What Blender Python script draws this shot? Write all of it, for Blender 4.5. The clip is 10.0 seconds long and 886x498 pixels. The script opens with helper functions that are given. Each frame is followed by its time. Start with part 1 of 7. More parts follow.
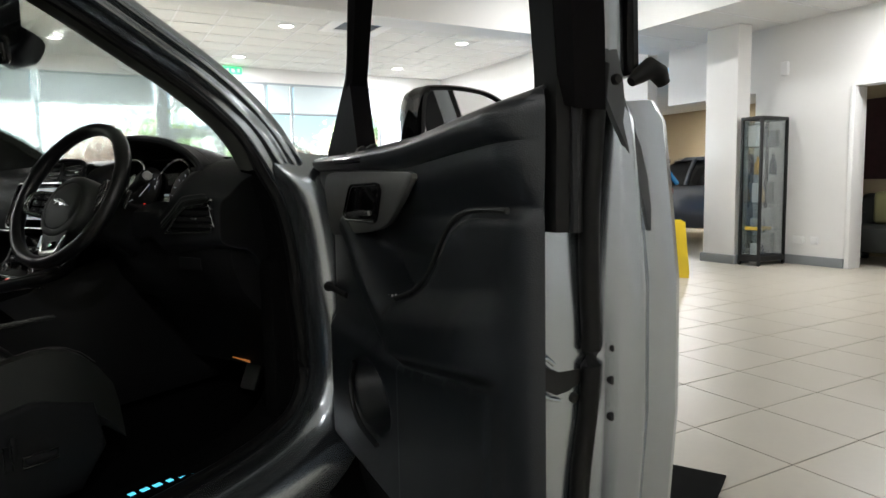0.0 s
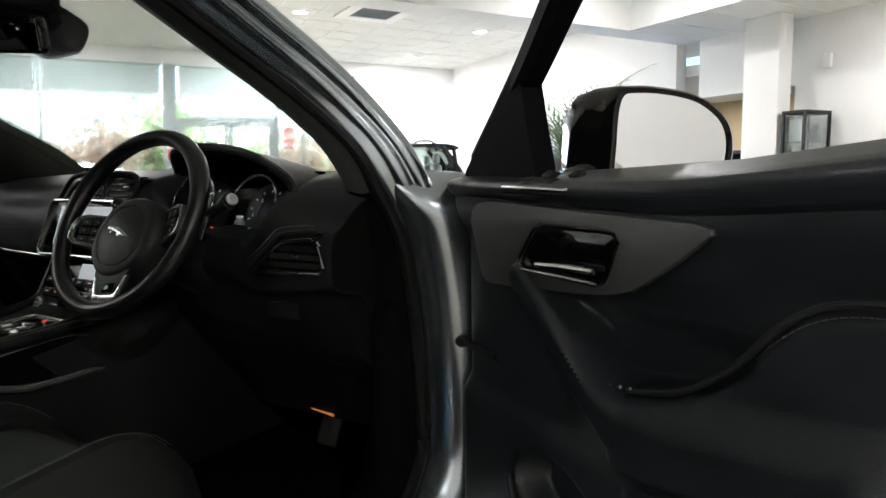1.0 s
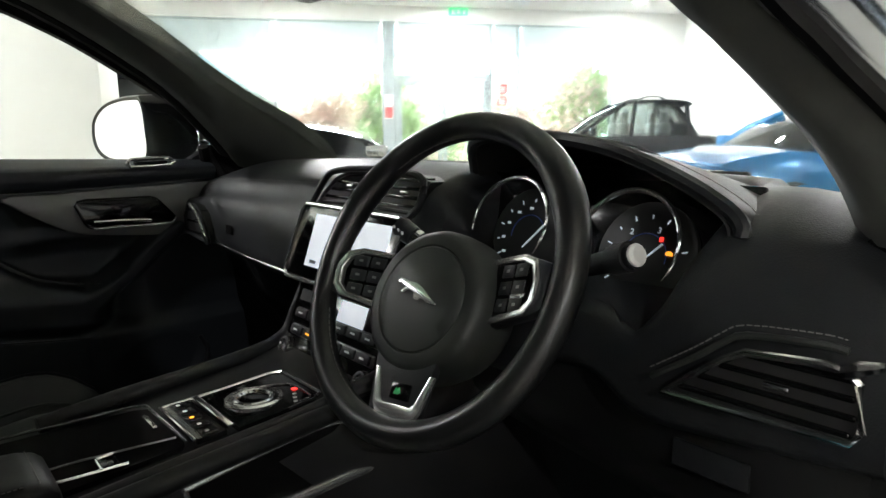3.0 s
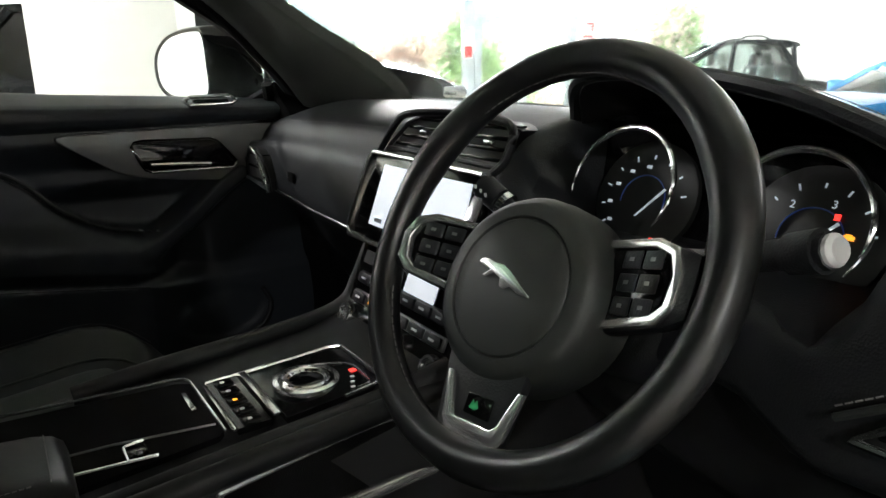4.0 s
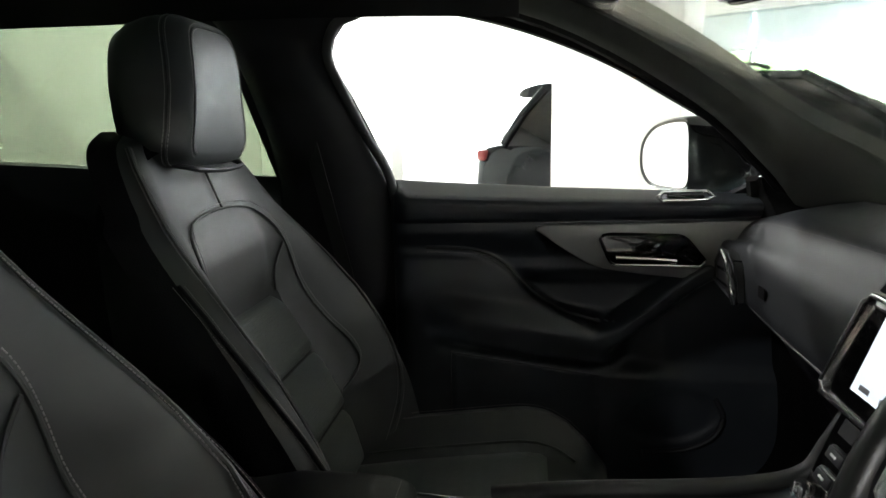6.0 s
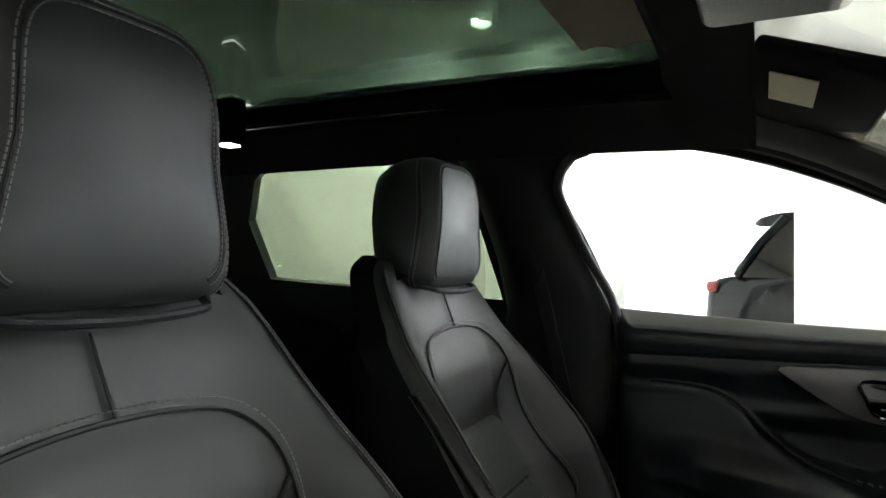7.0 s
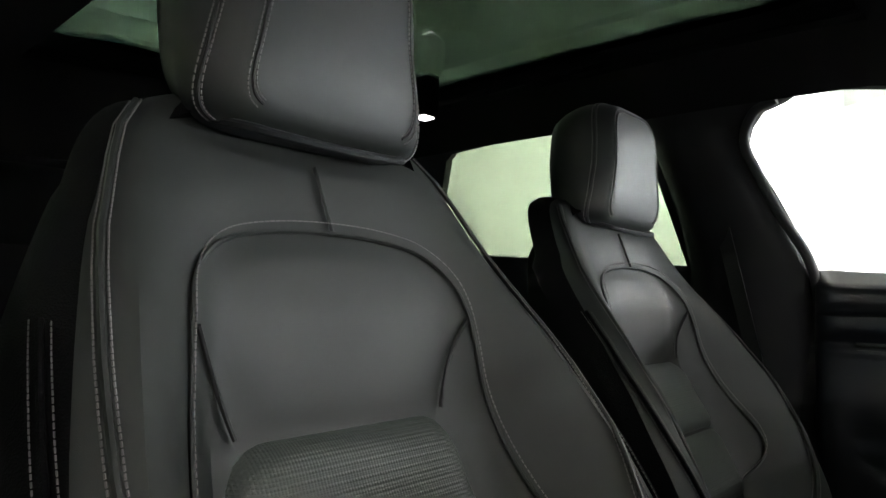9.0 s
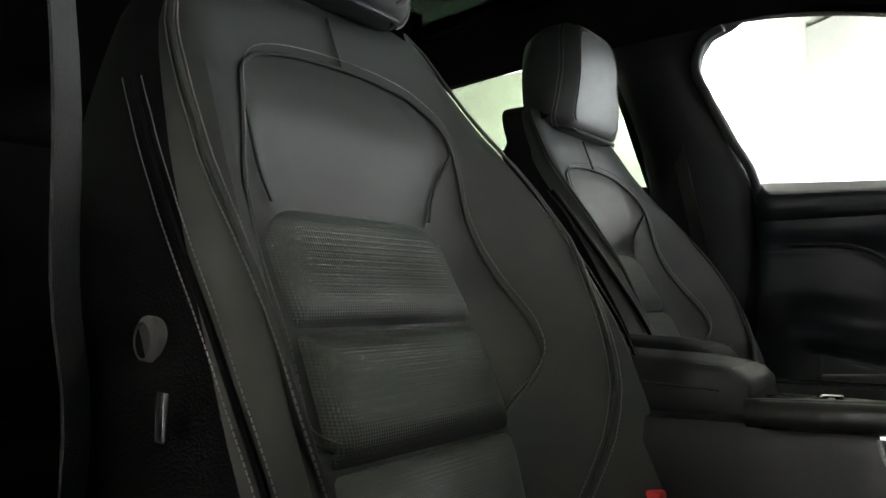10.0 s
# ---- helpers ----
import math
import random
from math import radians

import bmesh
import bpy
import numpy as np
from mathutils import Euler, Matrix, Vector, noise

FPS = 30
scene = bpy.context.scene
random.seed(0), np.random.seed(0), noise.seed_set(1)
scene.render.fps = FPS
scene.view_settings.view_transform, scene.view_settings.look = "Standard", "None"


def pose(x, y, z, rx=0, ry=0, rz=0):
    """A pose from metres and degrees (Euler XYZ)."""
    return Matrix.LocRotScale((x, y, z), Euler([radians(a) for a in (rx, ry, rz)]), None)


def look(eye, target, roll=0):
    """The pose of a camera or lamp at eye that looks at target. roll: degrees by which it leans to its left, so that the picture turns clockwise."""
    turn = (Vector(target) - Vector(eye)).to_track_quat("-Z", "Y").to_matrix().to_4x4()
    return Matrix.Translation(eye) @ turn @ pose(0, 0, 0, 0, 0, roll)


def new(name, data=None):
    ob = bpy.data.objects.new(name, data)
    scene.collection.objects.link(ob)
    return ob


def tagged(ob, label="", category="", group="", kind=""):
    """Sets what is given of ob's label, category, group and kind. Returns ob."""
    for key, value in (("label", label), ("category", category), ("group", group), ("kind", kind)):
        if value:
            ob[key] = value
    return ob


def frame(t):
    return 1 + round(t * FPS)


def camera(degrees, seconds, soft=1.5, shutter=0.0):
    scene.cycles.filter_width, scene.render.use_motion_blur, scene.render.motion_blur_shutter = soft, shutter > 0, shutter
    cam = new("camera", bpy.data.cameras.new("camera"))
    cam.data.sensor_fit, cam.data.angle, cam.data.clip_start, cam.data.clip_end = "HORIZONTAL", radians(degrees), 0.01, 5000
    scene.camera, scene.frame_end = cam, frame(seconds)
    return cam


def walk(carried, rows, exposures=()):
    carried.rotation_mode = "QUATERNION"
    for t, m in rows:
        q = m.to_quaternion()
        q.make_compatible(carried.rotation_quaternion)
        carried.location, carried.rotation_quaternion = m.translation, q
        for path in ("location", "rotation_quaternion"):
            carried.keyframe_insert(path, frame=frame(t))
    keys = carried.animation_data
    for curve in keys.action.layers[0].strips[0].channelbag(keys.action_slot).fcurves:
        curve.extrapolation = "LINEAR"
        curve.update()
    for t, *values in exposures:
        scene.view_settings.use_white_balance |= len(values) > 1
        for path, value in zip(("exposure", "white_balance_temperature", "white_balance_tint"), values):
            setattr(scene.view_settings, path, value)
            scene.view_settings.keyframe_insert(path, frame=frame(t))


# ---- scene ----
cam = camera(68.45, 10.0)
# seconds, eye in metres, then yaw, pitch and roll in degrees
ROWS = [
    (0, 1.9782, 0.1346, 1.0458, 31.77, -5.70, 1.14),
    (0.5, 1.7605, 0.2208, 1.0475, 31.49, -6.15, 1.04),
    (1, 1.5270, 0.2668, 1.1213, 31.61, -6.64, 0.87),
    (1.5, 1.3534, 0.3638, 1.1637, 38.21, -7.13, 0.97),
    (2, 1.2269, 0.4522, 1.1581, 45.17, -7.68, 0.87),
    (2.5, 1.0304, 0.5150, 1.1882, 47.45, -8.97, 0.71),
    (2.7, 0.9706, 0.5303, 1.1970, 47.93, -9.39, 0.67),
    (3.8, 0.7746, 0.6340, 1.1896, 53.29, -14.20, 0.08),
    (4, 0.7553, 0.6531, 1.1888, 55.48, -15.20, -0.01),
    (4.5, 0.7343, 0.6625, 1.2090, 62.58, -16.65, 0.07),
    (5, 0.7235, 0.6420, 1.2257, 70.51, -16.74, 0.07),
    (5.5, 0.6868, 0.6869, 1.2487, 83.23, -15.35, 0.56),
    (6, 0.6620, 0.7310, 1.2657, 97.05, -10.11, 0.89),
    (6.2, 0.6772, 0.7284, 1.2615, 101.76, -7.20, 0.35),
    (7.3, 0.7091, 0.7272, 1.2704, 120.29, 2.60, -0.43),
    (7.5, 0.7193, 0.7253, 1.2668, 122.91, 3.34, -0.48),
    (8, 0.7369, 0.7292, 1.2432, 128.43, 4.43, -0.62),
    (8.5, 0.7426, 0.7521, 1.1943, 131.73, 4.54, -0.88),
    (9, 0.7494, 0.7895, 1.0972, 132.66, 3.63, -1.58),
    (9.5, 0.7855, 0.8308, 0.9990, 132.92, 3.69, -1.33),
    (10, 0.8522, 0.8751, 0.9034, 130.74, 3.08, -1.46),
]
LAMP_W = 32.0     # watts of one downlight

# ---------------------------------------------------------------- light
EXPOSURES = [(0.0, 0.38), (0.7, 0.6), (1.5, 0.95), (2.5, 1.53), (4.0, 1.95), (4.5, 2.25), (5.0, 2.46), (5.5, 2.32), (6.0, 2.18), (7.5, 2.20), (8.0, 2.38), (8.5, 2.44), (9.5, 2.55), (10.0, 2.62)]
walk(cam, [(t, pose(x, y, z, 90 + pitch, roll, yaw)) for t, x, y, z, yaw, pitch, roll in ROWS], EXPOSURES)

# the showroom's axes: u along the glazed front, v towards it; the car stands askew to them
U = Vector((math.cos(radians(60.9)), math.sin(radians(60.9)), 0))
V = Vector((-U.y, U.x, 0))
ROOM = Matrix(((U.x, V.x, 0, 0), (U.y, V.y, 0, 0), (0, 0, 1, 0), (0, 0, 0, 1)))
FRONT, RIGHT, LEFT, BACK = 11.84, 8.6, -4.5, -6.0     # glazed front, cabinet wall, left wall, back wall
CEIL, CEIL_FRONT, SOFFIT = 3.5, 3.45, 2.87


def room(u, v, z=0.0):
    return U * u + V * v + Vector((0, 0, z))


world = bpy.data.worlds.new("sky")
scene.world = world
world.use_nodes = True
nt = world.node_tree
sky = nt.nodes.new("ShaderNodeTexSky")
sky.sky_type, sky.sun_disc = "NISHITA", False
sky.sun_elevation, sky.sun_rotation = radians(48), radians(138)
nt.links.new(sky.outputs[0], nt.nodes["Background"].inputs[0])
nt.nodes["Background"].inputs[1].default_value = 0.15
sun = new("sun", bpy.data.lights.new("sun", "SUN"))
sun.data.energy, sun.data.angle, sun.data.color = 5.0, radians(2), (1.0, 0.96, 0.9)
sun.matrix_world = look(tuple(room(-4, -12, 14)), (0, 0, 0))


def area(name, where, aim, sx, sy, watts, colour=(1, 1, 1), shape="RECTANGLE"):
    ob = new(name, bpy.data.lights.new(name, "AREA"))
    ob.data.shape, ob.data.size, ob.data.size_y = shape, sx, sy
    ob.data.energy, ob.data.color = watts, colour
    ob.matrix_world = look(where, aim)
    return ob


# bright sky low over the forecourt
area("window_light", room(2.0, 23.0, 2.6), room(2.0, 0, 1.6), 24.0, 5.6, 12000, (0.90, 0.97, 1.0))

# ---------------------------------------------------------------- materials


def mat(name, colour, rough=0.5, metal=0.0, vary=0.15, scale=8.0, bump=0.0, bscale=200.0, coat=0.0, spec=0.5, rvary=0.1, fine=None):
    """Principled surface, its colour varied at two scales, with fine relief."""
    m = bpy.data.materials.new(name)
    m.use_nodes = True
    t = m.node_tree
    p = t.nodes["Principled BSDF"]
    co = t.nodes.new("ShaderNodeTexCoord")
    n1, n2 = t.nodes.new("ShaderNodeTexNoise"), t.nodes.new("ShaderNodeTexNoise")
    n1.inputs["Scale"].default_value, n1.inputs["Detail"].default_value = scale, 5
    n2.inputs["Scale"].default_value, n2.inputs["Detail"].default_value = fine or scale * 9, 3
    add = t.nodes.new("ShaderNodeMath")
    add.operation = "MULTIPLY_ADD"
    add.inputs[1].default_value = 0.5
    half = t.nodes.new("ShaderNodeMath")
    half.operation = "MULTIPLY"
    half.inputs[1].default_value = 0.5
    mix = t.nodes.new("ShaderNodeMix")
    mix.data_type = "RGBA"
    lo, hi = [c * (1 - vary) for c in colour], [min(1, c * (1 + vary)) for c in colour]
    mix.inputs[6].default_value, mix.inputs[7].default_value = (*lo, 1), (*hi, 1)
    for n in (n1, n2):
        t.links.new(co.outputs["Object"], n.inputs["Vector"])
    t.links.new(n2.outputs[0], half.inputs[0])
    t.links.new(n1.outputs[0], add.inputs[0])
    t.links.new(half.outputs[0], add.inputs[2])
    t.links.new(add.outputs[0], mix.inputs[0])
    t.links.new(mix.outputs[2], p.inputs["Base Color"])
    mr = t.nodes.new("ShaderNodeMapRange")
    mr.inputs["To Min"].default_value, mr.inputs["To Max"].default_value = max(0.02, rough - rvary), min(1, rough + rvary)
    t.links.new(add.outputs[0], mr.inputs["Value"])
    t.links.new(mr.outputs[0], p.inputs["Roughness"])
    p.inputs["Metallic"].default_value = metal
    p.inputs["Coat Weight"].default_value = coat
    p.inputs["Coat Roughness"].default_value = 0.06
    p.inputs["Specular IOR Level"].default_value = spec
    if bump:
        v = t.nodes.new("ShaderNodeTexVoronoi")
        v.inputs["Scale"].default_value = bscale
        b = t.nodes.new("ShaderNodeBump")
        b.inputs["Strength"].default_value, b.inputs["Distance"].default_value = bump, 0.002
        t.links.new(co.outputs["Object"], v.inputs["Vector"])
        t.links.new(v.outputs["Distance"], b.inputs["Height"])
        t.links.new(b.outputs[0], p.inputs["Normal"])
    return m


def glow(name, colour, strength):
    m = bpy.data.materials.new(name)
    m.use_nodes = True
    p = m.node_tree.nodes["Principled BSDF"]
    p.inputs["Base Color"].default_value = (*[min(1, c) for c in colour], 1)
    p.inputs["Emission Color"].default_value = (*colour, 1)
    p.inputs["Emission Strength"].default_value = strength
    p.inputs["Roughness"].default_value = 0.3
    return m


def pane_mat(name, tint, gloss=1.0):
    """A thin pane: clear or tinted, with a mirror sheen by Fresnel."""
    m = bpy.data.materials.new(name)
    m.use_nodes = True
    t = m.node_tree
    t.nodes.remove(t.nodes["Principled BSDF"])
    out = t.nodes["Material Output"]
    tr, gl, mx = t.nodes.new("ShaderNodeBsdfTransparent"), t.nodes.new("ShaderNodeBsdfGlossy"), t.nodes.new("ShaderNodeMixShader")
    fr, mu = t.nodes.new("ShaderNodeFresnel"), t.nodes.new("ShaderNodeMath")
    mu.operation = "MULTIPLY"
    mu.inputs[1].default_value = gloss
    tr.inputs[0].default_value = (*tint, 1)
    gl.inputs["Roughness"].default_value = 0.02
    t.links.new(fr.outputs[0], mu.inputs[0])
    t.links.new(mu.outputs[0], mx.inputs[0])
    t.links.new(tr.outputs[0], mx.inputs[1])
    t.links.new(gl.outputs[0], mx.inputs[2])
    t.links.new(mx.outputs[0], out.inputs[0])
    return m


M_LEATHER = mat("black leather", (0.0170, 0.0192, 0.0176), 0.53, vary=0.28, scale=6, bump=0.09, bscale=1500, spec=0.5)
M_RIM = mat("worn smooth wheel leather", (0.011, 0.0115, 0.0118), 0.33, vary=0.25, scale=9, bump=0.05, bscale=1500, spec=0.5, rvary=0.08)
M_PERF = mat("perforated black leather", (0.066, 0.074, 0.068), 0.45, vary=0.2, scale=6, bump=0.5, bscale=330)
for n in M_PERF.node_tree.nodes:      # rows of small holes
    if n.type == "TEX_VORONOI":
        n.inputs["Randomness"].default_value = 0.0
# darker than the leather: shade on seat sides and rear bench is coloured in
M_SEAT_SHADE = mat("shade-dark seat covering", (0.0035, 0.0035, 0.0038), 0.8, vary=0.25, scale=14, bump=0.2, bscale=600, spec=0.08)
M_SOFT = mat("black soft plastic", (0.0140, 0.0150, 0.0165), 0.46, vary=0.25, scale=9, bump=0.15, bscale=500, spec=0.3)
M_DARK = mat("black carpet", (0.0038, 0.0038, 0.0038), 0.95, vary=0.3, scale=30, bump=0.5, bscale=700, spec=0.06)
M_LINING = mat("black grained door lining", (0.0195, 0.0225, 0.0265), 0.35, vary=0.22, scale=9, bump=0.15, bscale=500, spec=0.5)
M_LINER = mat("black suede headliner", (0.0055, 0.005, 0.0055), 0.95, vary=0.25, scale=14, spec=0.1)
M_CONSOLE = mat("black console leather", (0.0075, 0.0075, 0.008), 0.45, vary=0.25, scale=8, bump=0.1, bscale=700, spec=0.35)
M_PILLAR = mat("dark grey pillar cloth", (0.068, 0.071, 0.064), 0.9, vary=0.2, scale=20, spec=0.2)
M_GLOSSB = mat("gloss black plastic", (0.005, 0.005, 0.005), 0.08, vary=0.2, coat=0.1, rvary=0.03, spec=0.4)
M_RUBBER = mat("black rubber", (0.0055, 0.0055, 0.0055), 0.5, vary=0.2, spec=0.25)
M_TRIM = mat("satin grey metal trim", (0.195, 0.195, 0.195), 0.45, metal=0.7, vary=0.1, scale=5, bump=0.05, bscale=900)
M_CHROME = mat("satin chrome", (0.82, 0.82, 0.82), 0.18, metal=1.0, vary=0.05, rvary=0.05)
M_PAINT = mat("silver metallic paint", (0.46, 0.50, 0.54), 0.23, metal=0.95, vary=0.02, scale=3, coat=0.2, rvary=0.004)
M_SATIN = mat("satin silver plastic", (0.78, 0.78, 0.78), 0.22, metal=0.85, vary=0.05, rvary=0.05)
M_DISC = mat("silver plastic", (0.62, 0.62, 0.62), 0.3, metal=0.2, vary=0.05)
M_THREAD = mat("grey thread", (0.16, 0.15, 0.15), 0.8, vary=0.2)
M_MIRROR = mat("mirror glass", (0.9, 0.9, 0.9), 0.02, metal=1.0, vary=0.02, rvary=0.01)
M_GLASS = pane_mat("clear car glass", (0.93, 0.96, 0.94), 0.6)
M_TINT = pane_mat("green tinted privacy glass", (0.42, 0.47, 0.39), 0.4)
M_ROOFGLASS = pane_mat("dark green roof glass", (0.135, 0.175, 0.142), 0.35)
M_SHOPGLASS = pane_mat("shop glass", (0.92, 0.95, 0.95), 0.6)
M_WALL = mat("white painted plaster", (0.775, 0.77, 0.76), 0.75, vary=0.03, scale=1.2, bump=0.08, bscale=120)
M_CEIL = mat("white ceiling tile", (0.74, 0.74, 0.72), 0.85, vary=0.05, scale=2.0)
M_GREY = mat("grey painted skirting", (0.22, 0.235, 0.25), 0.5, vary=0.08)
M_FRAME = mat("grey powder-coated frame", (0.30, 0.34, 0.36), 0.45, vary=0.05)
M_BLIND = mat("pale blue roller blind", (0.52, 0.60, 0.63), 0.9, vary=0.05, scale=3)
M_TILE = mat("cream porcelain floor tile", (0.55, 0.51, 0.435), 0.34, vary=0.09, scale=3.5, bump=0.03, bscale=60)
M_GROUT = mat("dark grout", (0.17, 0.15, 0.12), 0.9, vary=0.2, scale=20)
M_BLACK = mat("matt black", (0.006, 0.006, 0.006), 0.6, vary=0.2)
M_YELLOW = mat("yellow plastic", (0.85, 0.62, 0.03), 0.4, vary=0.05)
M_RED = mat("red plastic", (0.6, 0.03, 0.03), 0.4, vary=0.1)
M_WHITE = mat("white plastic", (0.8, 0.8, 0.8), 0.4, vary=0.03)
M_LAMP = glow("lamp diffuser", (1.0, 0.97, 0.92), 9.0)
M_SCREEN = glow("lit screen", (0.86, 0.92, 1.0), 0.17)
M_REDGLOW = glow("red telltale", (1.0, 0.04, 0.03), 0.5)
M_AMBER = glow("amber telltale", (1.0, 0.35, 0.03), 0.4)
M_BLUEGLOW = glow("blue light", (0.10, 0.62, 0.85), 1.0)
M_NEEDLE = glow("white dial light", (0.8, 0.88, 1.0), 0.07)
M_EXIT = glow("green exit light", (0.05, 0.62, 0.22), 1.2)

# ---------------------------------------------------------------- mesh helpers


def part(name, bm, material, parent=None, label="", smooth=True, m=None):
    """Links a bmesh as one mesh object, under a thing or a part."""
    me = bpy.data.meshes.new(name)
    bm.normal_update()
    if smooth:
        for f in bm.faces:
            f.smooth = True
        for e in bm.edges:
            if len(e.link_faces) == 2 and e.calc_face_angle(0) > 0.7:
                e.smooth = False
    bm.to_mesh(me)
    bm.free()
    if m is not None:
        me.transform(m)
    me.materials.append(material)
    ob = new(name, me)
    if parent is not None:
        ob.parent = parent
    if label:
        tagged(ob, label)
    if name == "stitching":
        tagged(ob, kind="stuff")
    return ob


def thing(name, label, category, group="", kind="", m=None):
    ob = new(name)
    ob.empty_display_size = 0.1
    if m is not None:
        ob.matrix_world = m
    return tagged(ob, label, category, group, kind)


def rbox(sx, sy, sz, c=(0, 0, 0), r=0.0, seg=2, m=None):
    """A box with rounded edges, centred on c."""
    bm = bmesh.new()
    bmesh.ops.create_cube(bm, size=1, matrix=Matrix.Translation(c) @ Matrix.Diagonal((sx, sy, sz, 1)))
    if r:
        bmesh.ops.bevel(bm, geom=bm.edges[:], offset=min(r, 0.49 * min(sx, sy, sz)), segments=seg, affect="EDGES", profile=0.5)
    if m is not None:
        bm.transform(m)
    return bm


def join(*bms):
    out = bmesh.new()
    for b in bms:
        me = bpy.data.meshes.new("tmp")
        b.to_mesh(me)
        b.free()
        out.from_mesh(me)
        bpy.data.meshes.remove(me)
    return out


def loft(rings, closed=True, caps=True):
    bm = bmesh.new()
    vs = [[bm.verts.new(p) for p in r] for r in rings]
    n = len(rings[0])
    for a, b in zip(vs, vs[1:]):
        for i in range(n if closed else n - 1):
            bm.faces.new((a[i], a[(i + 1) % n], b[(i + 1) % n], b[i]))
    if caps and closed:
        bm.faces.new(vs[0][::-1])
        bm.faces.new(vs[-1])
    bmesh.ops.recalc_face_normals(bm, faces=bm.faces[:])
    return bm


def spline(pts, n=6, closed=False):
    """A smooth line through the points."""
    P = [Vector(p) for p in pts]
    k, out = len(P), []
    for i in range(k if closed else k - 1):
        p1, p2 = P[i], P[(i + 1) % k]
        p0 = P[i - 1] if closed or i else p1
        p3 = P[(i + 2) % k] if closed or i + 2 < k else p2
        for j in range(n):
            s = j / n
            out.append(0.5 * (2 * p1 + (p2 - p0) * s + (2 * p0 - 5 * p1 + 4 * p2 - p3) * s * s + (3 * p1 - p0 - 3 * p2 + p3) * s ** 3))
    if not closed:
        out.append(P[-1])
    return out


def tube(path, r, seg=8, closed=False, flat=1.0, up=(0, 0, 1)):
    """A rod along a path; r may be a list. flat squeezes it along the second axis."""
    P = [Vector(p) for p in path]
    k, rings, up = len(P), [], Vector(up)
    for i, p in enumerate(P):
        d = (P[(i + 1) % k] - P[i - 1]) if closed else (P[min(i + 1, k - 1)] - P[max(i - 1, 0)])
        d.normalize()
        a = d.cross(up)
        if a.length < 1e-3:
            a = d.cross(Vector((1, 0, 0)))
        a.normalize()
        b = a.cross(d)
        q = r[i] if isinstance(r, (list, tuple)) else r
        rings.append([p + a * q * math.cos(w) + b * q * flat * math.sin(w) for w in (2 * math.pi * j / seg for j in range(seg))])
    if closed:
        rings.append(rings[0])
        bm = loft(rings, True, False)
        bmesh.ops.remove_doubles(bm, verts=bm.verts[:], dist=1e-5)
        return bm
    return loft(rings)


def plate(outline, depth, m=None, r=0.0, seg=2):
    """A flat piece with a given outline (x, y), depth along z, its edges rounded."""
    bm = bmesh.new()
    f = bm.faces.new([bm.verts.new((x, y, 0)) for x, y in outline])
    bm.normal_update()
    if f.normal.z < 0:
        f.normal_flip()
    top = bmesh.ops.extrude_face_region(bm, geom=[f])
    bmesh.ops.translate(bm, vec=(0, 0, depth), verts=[v for v in top["geom"] if isinstance(v, bmesh.types.BMVert)])
    bmesh.ops.recalc_face_normals(bm, faces=bm.faces[:])
    if r:
        flat = [e for e in bm.edges if abs(e.verts[0].co.z - e.verts[1].co.z) < 1e-7]
        bmesh.ops.bevel(bm, geom=flat, offset=r, segments=seg, affect="EDGES", profile=0.5)
    if m is not None:
        bm.transform(m)
    return bm


def sheet(f, nu, nv, thick=0.0):
    """A surface f(a, b) over the unit square; thick gives it a second side."""
    bm = bmesh.new()
    g = [[bm.verts.new(f(i / nu, j / nv)) for j in range(nv + 1)] for i in range(nu + 1)]
    for i in range(nu):
        for j in range(nv):
            bm.faces.new((g[i][j], g[i + 1][j], g[i + 1][j + 1], g[i][j + 1]))
    bm.normal_update()
    if thick:
        bmesh.ops.solidify(bm, geom=bm.faces[:], thickness=thick)
    return bm


def frame_axes(o, x, y):
    """A placing matrix from an origin and two axes."""
    x, y = Vector(x).normalized(), Vector(y)
    z = x.cross(y).normalized()
    y = z.cross(x)
    return Matrix(((x.x, y.x, z.x, o[0]), (x.y, y.y, z.y, o[1]), (x.z, y.z, z.z, o[2]), (0, 0, 0, 1)))


def stitches(lines, step=0.0052, r=0.0008):
    """Short threads in rows along lines, as one mesh."""
    verts, faces = [], []
    for line in lines:
        P = [Vector(p) for p in line]
        for a, b in zip(P, P[1:]):
            n = max(1, int((b - a).length / step))
            for k in range(n):
                p, q = a.lerp(b, (k + 0.12) / n), a.lerp(b, (k + 0.84) / n)
                d = (q - p).normalized()
                s = d.cross(Vector((0.3, 0.8, 0.5))).normalized() * r
                w = d.cross(s).normalized() * r
                i = len(verts)
                verts += [p + s, p + w, p - s, p - w, q + s, q + w, q - s, q - w]
                faces += [(i + j, i + (j + 1) % 4, i + 4 + (j + 1) % 4, i + 4 + j) for j in range(4)]
    me = bpy.data.meshes.new("tmp")
    me.from_pydata([tuple(v) for v in verts], [], faces)
    bm = bmesh.new()
    bm.from_mesh(me)
    bpy.data.meshes.remove(me)
    return bm


def ease(x, a, b):
    t = min(1, max(0, (x - a) / (b - a)))
    return t * t * (3 - 2 * t)


def curve_table(x, table):
    """Like lerp_table, but with no kinks at the knots."""
    n = len(table)
    for j in range(n - 1):
        (a, p), (b, q) = table[j], table[j + 1]
        if x <= b:
            t = max(0.0, (x - a) / (b - a))
            o, r = table[max(0, j - 1)], table[min(n - 1, j + 2)]
            m0 = (q - o[1]) / (b - o[0]) * (b - a)
            m1 = (r[1] - p) / (r[0] - a) * (b - a)
            return (2 * t ** 3 - 3 * t ** 2 + 1) * p + (t ** 3 - 2 * t ** 2 + t) * m0 + (3 * t ** 2 - 2 * t ** 3) * q + (t ** 3 - t ** 2) * m1
    return table[-1][1]


